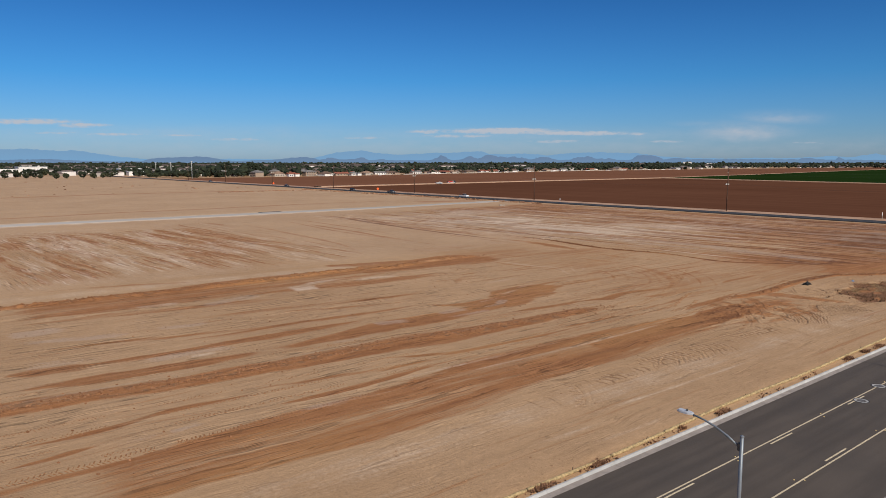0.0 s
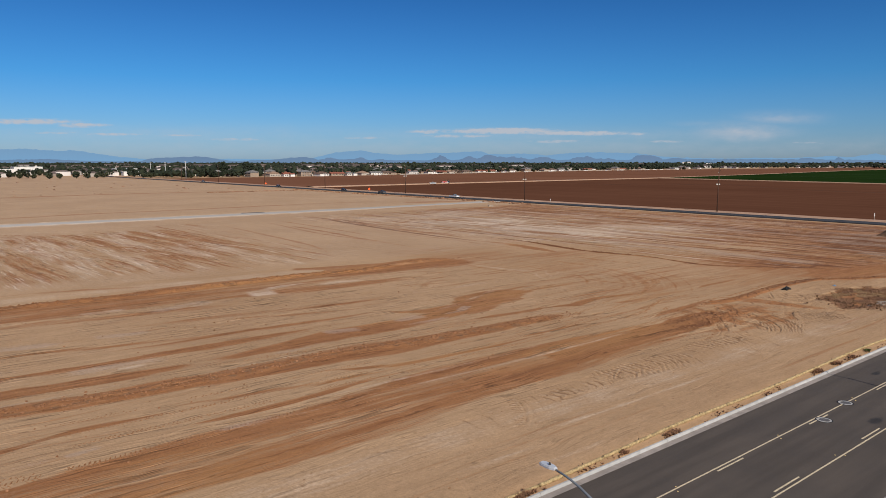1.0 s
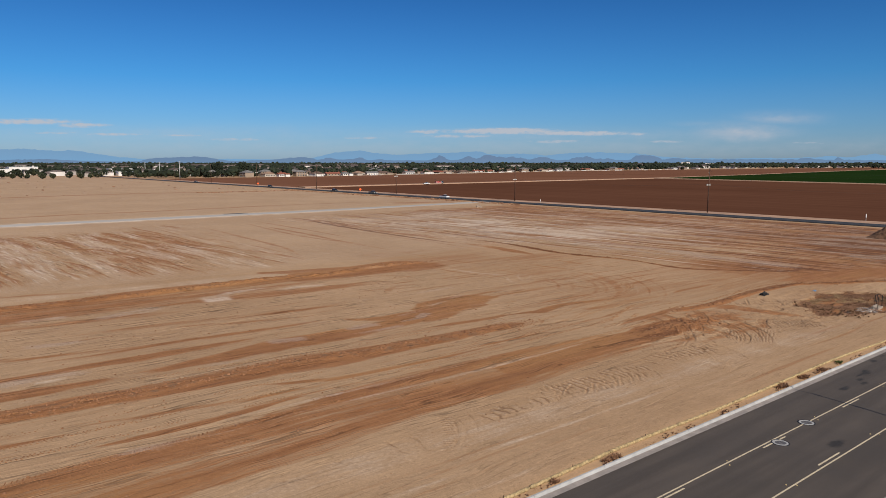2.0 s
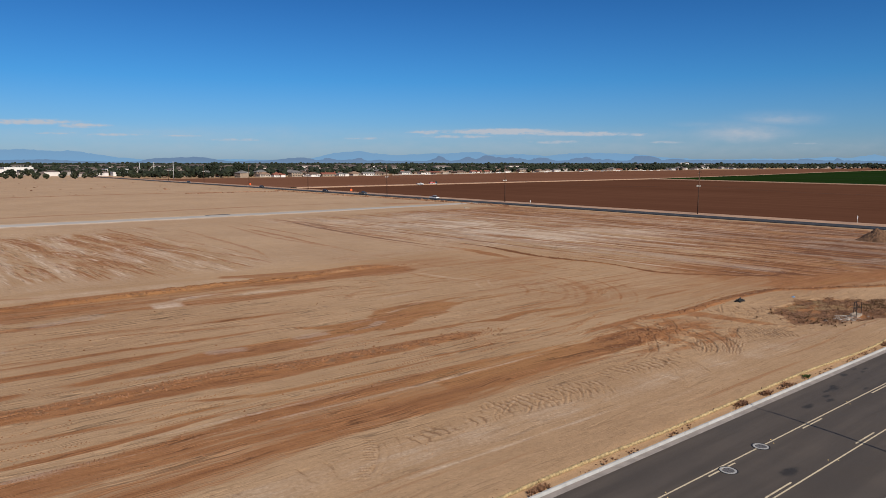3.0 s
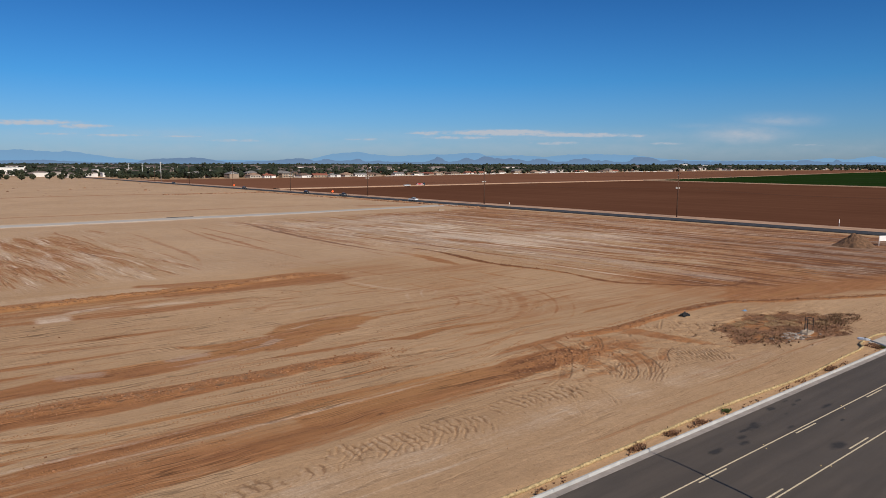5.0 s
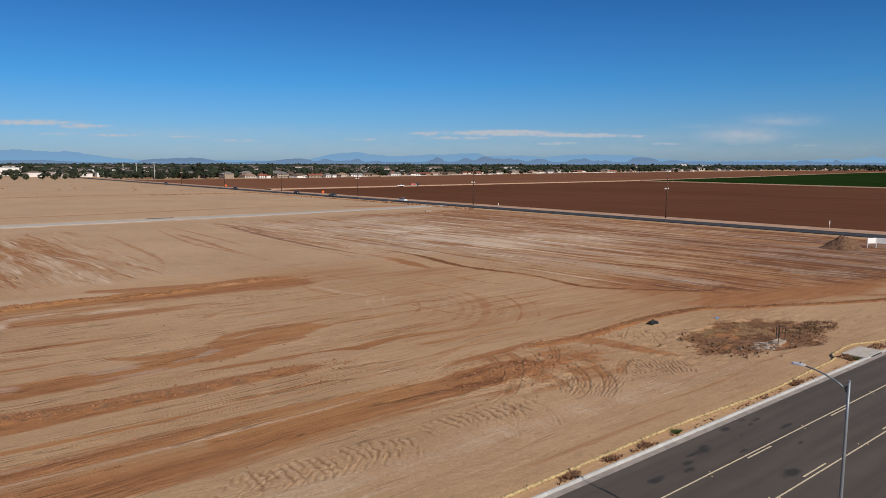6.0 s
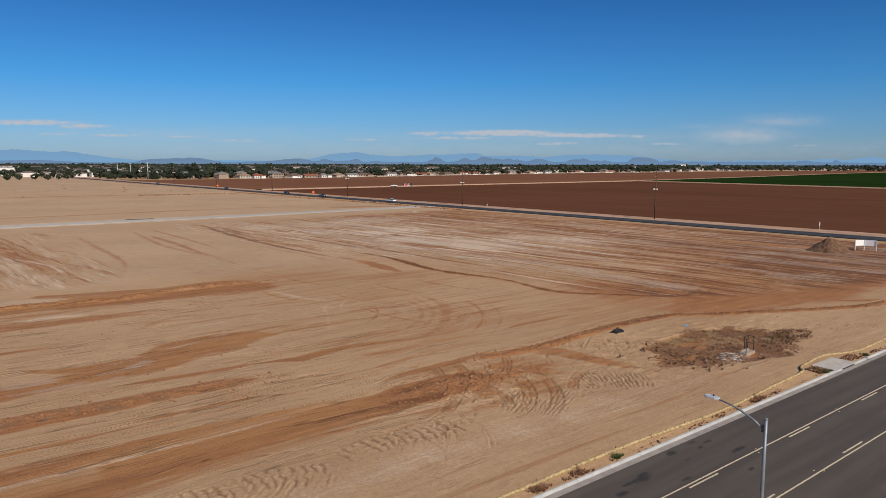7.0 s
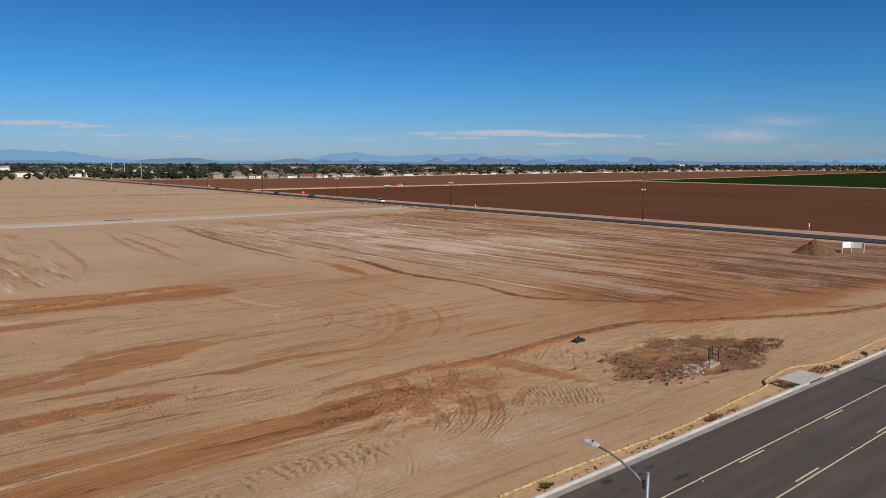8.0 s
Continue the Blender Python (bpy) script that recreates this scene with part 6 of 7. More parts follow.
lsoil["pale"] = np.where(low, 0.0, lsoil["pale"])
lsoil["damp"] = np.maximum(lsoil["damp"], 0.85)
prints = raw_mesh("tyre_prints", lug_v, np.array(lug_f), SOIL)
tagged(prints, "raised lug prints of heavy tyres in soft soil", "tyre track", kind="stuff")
for key in ("damp", "pale", "silt", "ew", "ns", "moist_shade"):
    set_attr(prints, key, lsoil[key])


def tufts(name, places, heights, mat, label, category, stems=16, lean=0.9, kind="stuff", parent=None, broad=0.03):
    """Dry, branching stems: thin bent blades in one mesh."""
    v, f, c = [], [], 0
    for (x, y, z), h in zip(places, heights):
        for _ in range(stems):
            a, out = dice.uniform(0, 6.28), lean * h * dice.random()
            tip = (x + math.cos(a) * out, y + math.sin(a) * out, z + h * dice.uniform(0.35, 1.0))
            bx, by = x + 0.35 * out * math.cos(a + 0.5), y + 0.35 * out * math.sin(a + 0.5)
            w = broad * dice.uniform(0.5, 1.3)
            px_, py_ = -math.sin(a) * w, math.cos(a) * w
            v += [(x + px_ * 0.6, y + py_ * 0.6, z - 0.03), (x - px_ * 0.6, y - py_ * 0.6, z - 0.03), (bx + px_, by + py_, z + h * 0.4), (bx - px_, by - py_, z + h * 0.38), tip]
            f += [(c, c + 1, c + 3), (c, c + 3, c + 2), (c + 2, c + 3, c + 4)]
            c += 5
    ob = raw_mesh(name, np.array(v), np.array(f), mat, parent)
    return tagged(ob, label, category, kind=kind) if kind else ob


n = 52000
p = np.column_stack([dice.uniform(98, 134, n), dice.uniform(29.8, 46.5, n)])
pit = basin(p[:, 0], p[:, 1])
thick = fbm(p[:, 0] * 0.35, p[:, 1] * 0.6, 101)
gone = np.hypot((p[:, 0] - 112.6) / 1.7, (p[:, 1] - 34.2) / 1.2) < 1
keep = (dice.random(n) < pit * step(0.26, 0.5, thick) + 0.0012 * (p[:, 1] > 31) + 0.25 * (np.hypot((p[:, 0] - 122.5) / 5.0, (p[:, 1] - 35.0) / 2.2) < 0.9 + 0.8 * (thick - 0.5))) & ~gone
p = p[keep]
z = site(p[:, 0], p[:, 1])[0]
dark = fbm(p[:, 0] * 0.25, p[:, 1] * 0.4, 103) + 0.22 * (fbm(p[:, 0] * 1.6, p[:, 1] * 1.6, 104) - 0.5) + 0.16 * np.hypot((p[:, 0] - 116.5) / 6, (p[:, 1] - 40.5) / 3.5) > 0.58
for mask, name, mat, label in ((dark, "dry_brush", BRUSH, "low dry brown brush in the shallow basin"), (~dark, "dry_grass", GRASS, "dead straw-coloured grass in the shallow basin")):
    q = np.column_stack([p, z])[mask]
    tufts(name, q, 0.02 + 0.12 * dice.random(len(q)) ** 2.5, mat, label, "dry brush", 7, 4.4, "stuff", None, 0.035)

# taller clumps at the ends of the basin
m = 420
q = np.vstack([np.column_stack([dice.normal(121.5, 2.2, m // 2), dice.normal(35.2, 1.1, m // 2)]), np.column_stack([dice.normal(106.5, 2.6, m // 4), dice.normal(37.0, 2.4, m // 4)])])
q = q[fbm(q[:, 0] * 0.5, q[:, 1] * 0.7, 107) > 0.42]
tufts("brush_clumps", np.column_stack([q, site(q[:, 0], q[:, 1])[0]]), 0.12 + 0.3 * dice.random(len(q)), DARKBRUSH, "darker clumps of dry brush at the basin edge", "dry brush", 16, 1.1, "stuff", None, 0.04)

# weeds between kerb and straw rolls
n = 800
wx = dice.uniform(10, 150, n)
clump = fbm(wx * 0.35, wx * 0, 111) > 0.47
wx = wx[clump]
wy = 25.92 + 0.55 * dice.random(len(wx))
tufts("verge_weeds", np.column_stack([wx, wy, site(wx, wy)[0]]), 0.06 + 0.2 * dice.random(len(wx)) ** 2, BRUSH, "thin dry weeds along the kerb", "weeds", 12)
q = np.column_stack([dice.uniform(110.6, 112.2, 70), dice.uniform(26.2, 27.6, 70)])
q2 = np.column_stack([dice.uniform(116.8, 119.6, 60), dice.uniform(26.2, 27.2, 60)])
q = np.vstack([q, q2])
tufts("drain_weeds", np.column_stack([q, site(q[:, 0], q[:, 1])[0]]), 0.1 + 0.25 * dice.random(len(q)), BRUSH, "tangled dry weeds beside the drain inlet", "weeds", 14)
for bx, by, r, mat, label in ((28.5, 26.2, 0.9, BRUSH, "dry brown weed bush by the kerb"), (33.5, 26.2, 1.0, BRUSH, "dry brown weed bush by the kerb"), (48.0, 26.25, 1.0, BRUSH, "dry brown weed bush by the kerb"),
                             (81.8, 26.35, 0.42, GREENWEED, "small green weed bush by the kerb"), (99.5, 26.3, 0.9, BRUSH, "dry brown weed bush by the kerb"), (70.6, 26.3, 0.9, BRUSH, "dry brown weed bush by the kerb"),
                             (111.6, 26.35, 0.45, GREENWEED, "green weed bush beside the drain"), (120.5, 26.3, 0.4, GREENWEED, "small green weed bush by the kerb"), (42.8, 26.3, 0.35, BRUSH, "dry brown weed bush by the kerb"),
                             (127.5, 26.5, 0.4, GREENWEED, "small green weed bush by the kerb"), (74.6, 26.35, 0.7, BRUSH, "dry brown weed bush by the kerb"), (78.1, 26.35, 0.6, BRUSH, "dry brown weed bush by the kerb")):
    m = int(20 + 60 * r)
    q = np.column_stack([bx + r * 0.45 * dice.normal(0, 1, m), by + 0.13 * dice.normal(0, 1, m)])
    ob = tufts("weed_bush", np.column_stack([q, site(q[:, 0], np.maximum(q[:, 1], 26.1))[0]]), 0.12 + 0.2 * min(r, 0.7) * dice.random(m) + 0.08, mat, label, "weed", 16, 0.8, "", None, 0.018)
    tagged(ob, label, "weed", "weeds by the kerb")
# scrub along the west edge of the farm road
sy = dice.uniform(215, 440, 620)
sx = 229.5 + dice.normal(0, 0.9, len(sy)) - 3.0 * (sy > 330)
keep = fbm(sy * 0.06, sy * 0, 121) > 0.4
lumps("roadside_scrub", np.column_stack([sx, sy, 0.1 + 0 * sy])[keep], (0.25 + 0.5 * dice.random(len(sy)))[keep], BRUSH, "dark dry scrub along the farm road", "scrub", 0.7, 0.45)
sy = dice.normal(419, 2.0, 160)
sx = dice.uniform(165, 226, 160)
lumps("field_scrub", np.column_stack([sx, sy, 0.05 + 0 * sy]), 0.3 + 0.7 * dice.random(160) ** 2, BRUSH, "dark clods and scrub on the field berm", "scrub", 0.5, 0.45)
sx, sy = dice.uniform(-40, 220, 90), dice.uniform(430, 800, 90)
lumps("stubble", np.column_stack([sx, sy, 0.05 + 0 * sy]), 0.3 + 0.9 * dice.random(90) ** 3, BRUSH, "scattered dark weeds on the bare field", "scrub", 0.5, 0.45)


# ---------------------------------------------------------------- things on the site
def ground_z(x, y):
    return float(site(np.array([x]), np.array([y]))[0][0])


def headwall():
    ob = thing("drain_headwall", "small concrete headwall with dark pipe rail above broken stones", "headwall", m=pose(112.7, 34.2, ground_z(112.7, 34.2) - 0.05, 0, 0, 4))
    bm = bmesh.new()
    box(bm, (-0.95, -0.42, -0.3), (0.95, 0.42, 0.34), bevel=0.03)
    part("block", bm, OLDCON, ob)
    bm = bmesh.new()
    box(bm, (-0.9, 0.2, 0.34), (0.9, 0.4, 0.46), bevel=0.02)
    part("lip", bm, OLDCON, ob)
    for x0, y0 in ((-0.85, -0.3), (0.1, 0.3), (0.85, 0.3), (0.85, -0.3)):
        bm = bmesh.new()
        tube(bm, [(x0, y0, 0.3), (x0, y0, 1.75)], [0.04, 0.04], 8)
        part("rail_post", bm, RUSTRAIL, ob)
    for a, b in (((-0.85, -0.3), (0.1, 0.3)), ((0.1, 0.3), (0.85, 0.3)), ((0.85, 0.3), (0.85, -0.3))):
        for h in (1.05, 1.75):
            bm = bmesh.new()
            tube(bm, [(*a, h), (*b, h)], [0.032, 0.032], 8)
            part("rail", bm, RUSTRAIL, ob)


headwall()
n = 120
p = np.column_stack([dice.normal(110.3, 1.3, n), dice.normal(34.6, 0.6, n)])
lumps("broken_stones", np.column_stack([p, site(p[:, 0], p[:, 1])[0] + 0.03]), 0.07 + 0.16 * dice.random(n) ** 2, ROCK, "broken grey stones and rubble by the headwall", "rubble", 0.7, 0.35)


def crumpled_sheet(name, x, y, size, mat, label, category, seed):
    n = 22
    u, v = np.meshgrid(np.linspace(-1, 1, n), np.linspace(-1, 1, n))
    r = 0.85 + 1.3 * (fbm(u * 1.7 + seed, v * 1.7, seed) - 0.5)
    px_, py_ = x + u * r * size * 1.25, y + v * r * size * 0.7
    h = np.maximum(0.0, 1 - np.hypot(u, v) * 0.8) * size * 0.75 * (0.1 + 1.5 * fbm(u * 4.5 + seed, v * 4.5, seed + 3)) + 0.02
    z = site(px_.ravel(), py_.ravel())[0] + h.ravel()
    c = (np.arange(n - 1)[:, None] * n + np.arange(n - 1)[None, :]).ravel()
    ob = raw_mesh(name, np.column_stack([px_.ravel(), py_.ravel(), z]), np.column_stack([c, c + 1, c + n + 1, c + n]), mat)
    mod = ob.modifiers.new("thickness", "SOLIDIFY")
    mod.thickness = 0.01
    return tagged(ob, label, category)


crumpled_sheet("plastic_sheet", 109.3, 47.3, 0.8, BLACK, "crumpled black plastic sheet on bare soil", "plastic sheet", 3)
crumpled_sheet("plastic_bag", 117.9, 44.2, 0.3, BLUE, "small blue plastic scrap among weeds", "litter", 9)


def spoil_heap():
    n = 90
    u, v = np.meshgrid(np.linspace(-1, 1, n), np.linspace(-1, 1, n))
    x, y = 205.6 + u * 4.9, 65.5 + v * 5.3
    d = np.hypot(u, v * 1.0 + 0.08) + 0.28 * (fbm(u * 2.2, v * 2.2, 7) - 0.5)
    z = 3.3 * np.clip(1 - d / 0.85, 0, 1) ** 1.12 + 0.5 * (fbm(u * 6, v * 6, 9) - 0.5) * np.clip(1.15 - d, 0, 1) + 0.25 * (fbm(u * 16, v * 16, 10) - 0.5) * np.clip(1.1 - d, 0, 1)
    z += 0.9 * np.clip(1 - np.hypot((u - 0.45) / 0.5, (v + 0.35) / 0.5), 0, 1)
    z = np.where(d > 0.98, -0.3, z - 0.05)
    c = (np.arange(n - 1)[:, None] * n + np.arange(n - 1)[None, :]).ravel()
    ob = raw_mesh("spoil_mound", np.column_stack([x.ravel(), y.ravel(), z.ravel()]), np.column_stack([c, c + 1, c + n + 1, c + n]), DUG)
    return tagged(ob, "conical heap of dug brown soil beside the road", "soil heap")


spoil_heap()


def site_sign():
    """White board on three posts with a second panel folded behind it."""
    ob = thing("site_sign", "blank white site sign boards on white posts", "sign", m=pose(213.3, 60.4, 0.0, 0, 0, 100))
    bm = bmesh.new()
    box(bm, (-1.9, -0.04, 1.05), (0.5, 0.02, 2.3), bevel=0.006)
    board = part("board", bm, WHITE, ob)
    bm = bmesh.new()
    box(bm, (0, -0.03, 1.05), (2.3, 0.03, 2.3), pose(0.5, 0.0, 0, 0, 0, 52), bevel=0.006)
    part("side_board", bm, WHITE, ob)
    for x0, y0 in ((-1.85, 0.1), (0.45, 0.1), (1.85, 1.75)):
        bm = bmesh.new()
        box(bm, (x0 - 0.06, y0 - 0.06, -0.3), (x0 + 0.06, y0 + 0.06, 2.3), bevel=0.008)
        part("post", bm, WHITE, ob)


site_sign()


def concrete_blocks():
    ob = thing("block_stack", "tan concrete blocks dumped on bare soil", "blocks", m=pose(207.0, 215.8, 0.0, 0, 0, -30))
    for x0, z0, turn, s in ((-0.6, 0.0, 4, 0.8), (0.55, 0.0, -8, 0.7)):
        bm = bmesh.new()
        box(bm, (-0.6 * s, -0.45 * s, -0.1), (0.6 * s, 0.45 * s, 0.86 * s), bevel=0.06)
        o = part("block", bm, OLDCON, ob)
        o.matrix_basis = pose(x0, 0, z0, 0, 0, turn)


concrete_blocks()
# two thin dark slabs laid flat on the haul road
bm = bmesh.new()
box(bm, (110.0, 242.3, 0.06), (118.8, 243.4, 0.14), bevel=0.01)
box(bm, (110.2, 243.5, 0.06), (117.0, 244.0, 0.12), bevel=0.01)
tagged(part("steel_plate", bm, IRON), "dark flat strips lying on the haul road", "steel plate")


def marker_post(x, y, tall):
    ob = thing("marker_post", "white-topped marker post on the road shoulder", "marker post", "marker posts", m=pose(x, y, 0.04))
    bm = bmesh.new()
    tube(bm, [(0, 0, -0.2), (0, 0, tall * 0.55)], [0.09, 0.09], 8)
    part("post", bm, GREYPOST, ob)
    bm = bmesh.new()
    tube(bm, [(0, 0, tall * 0.5), (0, 0, tall * 0.95), (0, 0, tall)], [0.13, 0.13, 0.08], 10)
    part("sleeve", bm, WHITE, ob)


marker_post(250.0, 222.0, 1.5)
marker_post(256.0, 88.5, 2.2)


def warning_sign(x, y):
    ob = thing("warning_sign", "orange diamond road-work sign on a folding stand", "road sign", "road-work signs", m=pose(x, y, 0.04, 0, 0, -20))
    bm = bmesh.new()
    box(bm, (-0.62, -0.012, -0.62), (0.62, 0.012, 0.62), pose(0, -0.04, 1.4, 0, 45, 0), bevel=0.006)
    part("panel", bm, ORANGE, ob)
    bm = bmesh.new()
    box(bm, (-0.03, -0.02, 0.1), (0.03, 0.02, 2.1))
    part("mast", bm, GREYPOST, ob)
    for a in (35, 145, 215, 325):
        bm = bmesh.new()
        tube(bm, [(0, 0, 0.3), (0.8 * math.cos(radians(a)), 0.8 * math.sin(radians(a)), 0.0)], [0.025, 0.025], 6)
        part("leg", bm, GREYPOST, ob)


warning_sign(251.2, 376.0)
warning_sign(252.0, 527.0)


# ---------------------------------------------------------------- utility poles
def utility_pole(top):
    ob = thing("utility_pole", "tall dark wooden utility pole with crossarm", "utility pole", "utility poles along the road")
    bm = bmesh.new()
    tube(bm, [(0, 0, -0.3), (0, 0, top * 0.5), (0, 0, top)], [0.23, 0.19, 0.15], 10)
    part("mast", bm, WOODPOLE, ob, smooth=True)
    bm = bmesh.new()
    box(bm, (-1.2, -0.11, 9.95), (1.2, 0.11, 10.27), pose(0, 0.2, 0, 0, 0, 0), bevel=0.02)
    arm = part("crossarm", bm, INSUL, ob, "pale weathered crossarm")
    for x0 in (-0.95, -0.45, 0.45, 0.95):
        bm = bmesh.new()
        tube(bm, [(x0, 0.2, 10.2), (x0, 0.2, 10.42), (x0, 0.2, 10.5)], [0.06, 0.08, 0.03], 8)
        part("insulator", bm, INSUL, arm)
    bm = bmesh.new()
    tube(bm, [(0, 0.05, top - 0.5), (1.5, 0.05, top - 1.5)], [0.07, 0.06], 8)
    part("standoff_arm", bm, WOODPOLE, ob)
    for z0, x0 in ((top - 0.1, -0.35), (top - 2.0, -0.4)):
        bm = bmesh.new()
        tube(bm, [(0, 0, z0 - 0.1), (x0, 0, z0 + 0.08), (x0 * 1.5, 0, z0 + 0.1)], [0.04, 0.05, 0.07], 8)
        part("post_insulator", bm, INSUL, ob)
    return ob


up = utility_pole(16.4)
up.matrix_basis = pose(251.3, 140.0, 0.0, 0, 1.0, 0)
for y, lean in ((240.0, 0), (337.5, -0.4), (432.0, 0.4), (528.0, 0), (624.0, 0.3), (720.0, 0), (42.0, 0), (-56.0, 0)):
    copy_thing(up, pose(251.5, y, 0.0, 0, lean, 0))
spans = [-56, 42, 140, 240, 337.5, 432, 528, 624, 720]
for x0, z0 in ((250.5, 16.0), (252.6, 14.9), (250.4, 10.5), (252.4, 10.5)):
    line = thing("overhead_cable", "thin dark overhead cable between utility poles", "cable", "overhead cables")
    for a, b in zip(spans, spans[1:]):
        bm = bmesh.new()
        tube(bm, [(x0, a + (b - a) * k / 10, z0 - 1.6 * 4 * (k / 10) * (1 - k / 10)) for k in range(11)], [0.008] * 11, 5, False)
        part("cable_span", bm, IRON, line)


# ---------------------------------------------------------------- vehicles
def ring_wheel(parent, x, y, r, w):
    bm = bmesh.new()
    tube(bm, [(x, y - w / 2, r), (x, y - w / 2 + 0.03, r), (x, y + w / 2 - 0.03, r), (x, y + w / 2, r)], [r * 0.85, r, r, r * 0.85], 18)
    wheel = part("wheel", bm, TYRE, parent, "black tyre on a pale rim")
    bm = bmesh.new()
    tube(bm, [(x, y - w / 2 - 0.01, r), (x, y + w / 2 + 0.01, r)], [r * 0.55, r * 0.55], 14)
    part("rim", bm, GALV, wheel)


def side_shape(bm, outline, half, tuck=0.0):
    """A body from its side outline (x, z), drawn in towards the roof by tuck."""
    top, low = max(z for _, z in outline), min(z for _, z in outline)
    rows = []
    for s in (-1, 1):
        rows.append([bm.verts.new((x, s * (half - tuck * (z - low) / (top - low)), z)) for x, z in outline])
    n = len(outline)
    for k in range(n):
        bm.faces.new((rows[0][k], rows[0][(k + 1) % n], rows[1][(k + 1) % n], rows[1][k]))
    bm.faces.new(rows[0][::-1]), bm.faces.new(rows[1])
    bmesh.ops.recalc_face_normals(bm, faces=bm.faces)
    bmesh.ops.bevel(bm, geom=list(bm.edges), offset=0.04, segments=2, affect="EDGES")


TYRE = plain("tyre_rubber", (0.015, 0.015, 0.015), 0.9)
GLASS = plain("dark_car_glass", (0.02, 0.024, 0.028), 0.08, vary=0.05, spec=0.7)
LIGHTS = plain("headlight_lens", (0.7, 0.7, 0.68), 0.15, vary=0.05)
TAIL = plain("tail_lamp", (0.35, 0.02, 0.015), 0.25, vary=0.05)


def car(kind, paint, label, x, y, heading):
    ob = thing(kind, label, "car", "vehicles on the farm road", m=pose(x, y, 0.1, 0, 0, heading))
    truck = kind == "pickup_truck"
    length = 5.8 if truck else 4.8
    h = length / 2
    bm = bmesh.new()
    if truck:
        side_shape(bm, [(-h, 0.55), (-h, 1.2), (h - 1.3, 1.22), (h - 0.15, 1.1), (h, 0.9), (h, 0.5)], 0.98)
    else:
        side_shape(bm, [(-h, 0.45), (-h, 1.0), (-h + 0.3, 1.05), (h - 1.1, 1.0), (h - 0.1, 0.85), (h, 0.7), (h, 0.4)], 0.9)
    body = part("body", bm, paint, ob)
    if truck:
        bm = bmesh.new()
        box(bm, (-h + 0.1, -0.8, 1.1), (-0.55, 0.8, 1.235))
        part("load_bed", bm, IRON, ob)
    bm = bmesh.new()
    if truck:
        side_shape(bm, [(-0.45, 1.15), (-0.3, 1.75), (1.0, 1.75), (1.75, 1.18)], 0.9, 0.14)
    else:
        side_shape(bm, [(-h + 0.25, 1.0), (-h + 0.75, 1.62), (0.5, 1.66), (1.4, 1.0)], 0.84, 0.16)
    cabin = part("cabin", bm, GLASS, ob, "dark glazed cabin")
    bm = bmesh.new()
    if truck:
        box(bm, (-0.32, -0.74, 1.74), (1.0, 0.74, 1.8), bevel=0.02)
    else:
        box(bm, (-h + 0.75, -0.66, 1.62), (0.45, 0.66, 1.68), bevel=0.02)
    part("roof_panel", bm, paint, cabin)
    for sx in (-h + 1.05, h - 1.0):
        for sy in (-0.82, 0.82):
            ring_wheel(ob, sx, sy, 0.39 if truck else 0.34, 0.26)
    for sy in (-0.68, 0.68):
        bm = bmesh.new()
        box(bm, (h - 0.06, sy - 0.16, 0.75), (h + 0.02, sy + 0.16, 0.92), bevel=0.01)
        part("headlight", bm, LIGHTS, ob)
        bm = bmesh.new()
        box(bm, (-h - 0.02, sy - 0.14, 0.75), (-h + 0.05, sy + 0.14, 1.0), bevel=0.01)
        part("tail_light", bm, TAIL, ob)
    for z0, x0 in ((0.5, h), (0.5, -h)):
        bm = bmesh.new()
        box(bm, (x0 - 0.08, -0.9, z0 - 0.1), (x0 + 0.08, 0.9, z0 + 0.1), bevel=0.03)
        part("bumper", bm, IRON, ob)
    return ob


CARWHITE = plain("white_car_paint", (0.72, 0.73, 0.74), 0.25, vary=0.03, spec=0.6)
CARBLACK = plain("black_car_paint", (0.012, 0.013, 0.015), 0.2, vary=0.05, spec=0.6)
CARGREY = plain("grey_car_paint", (0.08, 0.085, 0.09), 0.25, vary=0.05, spec=0.6)
RED = plain("red_machine_paint", (0.42, 0.03, 0.025), 0.5, vary=0.15)
car("pickup_truck", CARWHITE, "white crew-cab pickup truck driving on the farm road", 240.0, 279.0, -90)
car("pickup_truck", CARGREY, "dark grey pickup truck driving on the farm road", 240.0, 345.0, -90)
car("estate_car", CARBLACK, "black estate car driving on the farm road", 240.0, 388.0, -90)
car("estate_car", CARBLACK, "black estate car driving on the farm road", 240.0, 480.0, -90)
car("estate_car", CARGREY, "dark car far along the farm road", 240.0, 630.0, -90)
car("pickup_truck", CARWHITE, "pale pickup parked on the dirt farm track", 369.0, 461.0, -10)


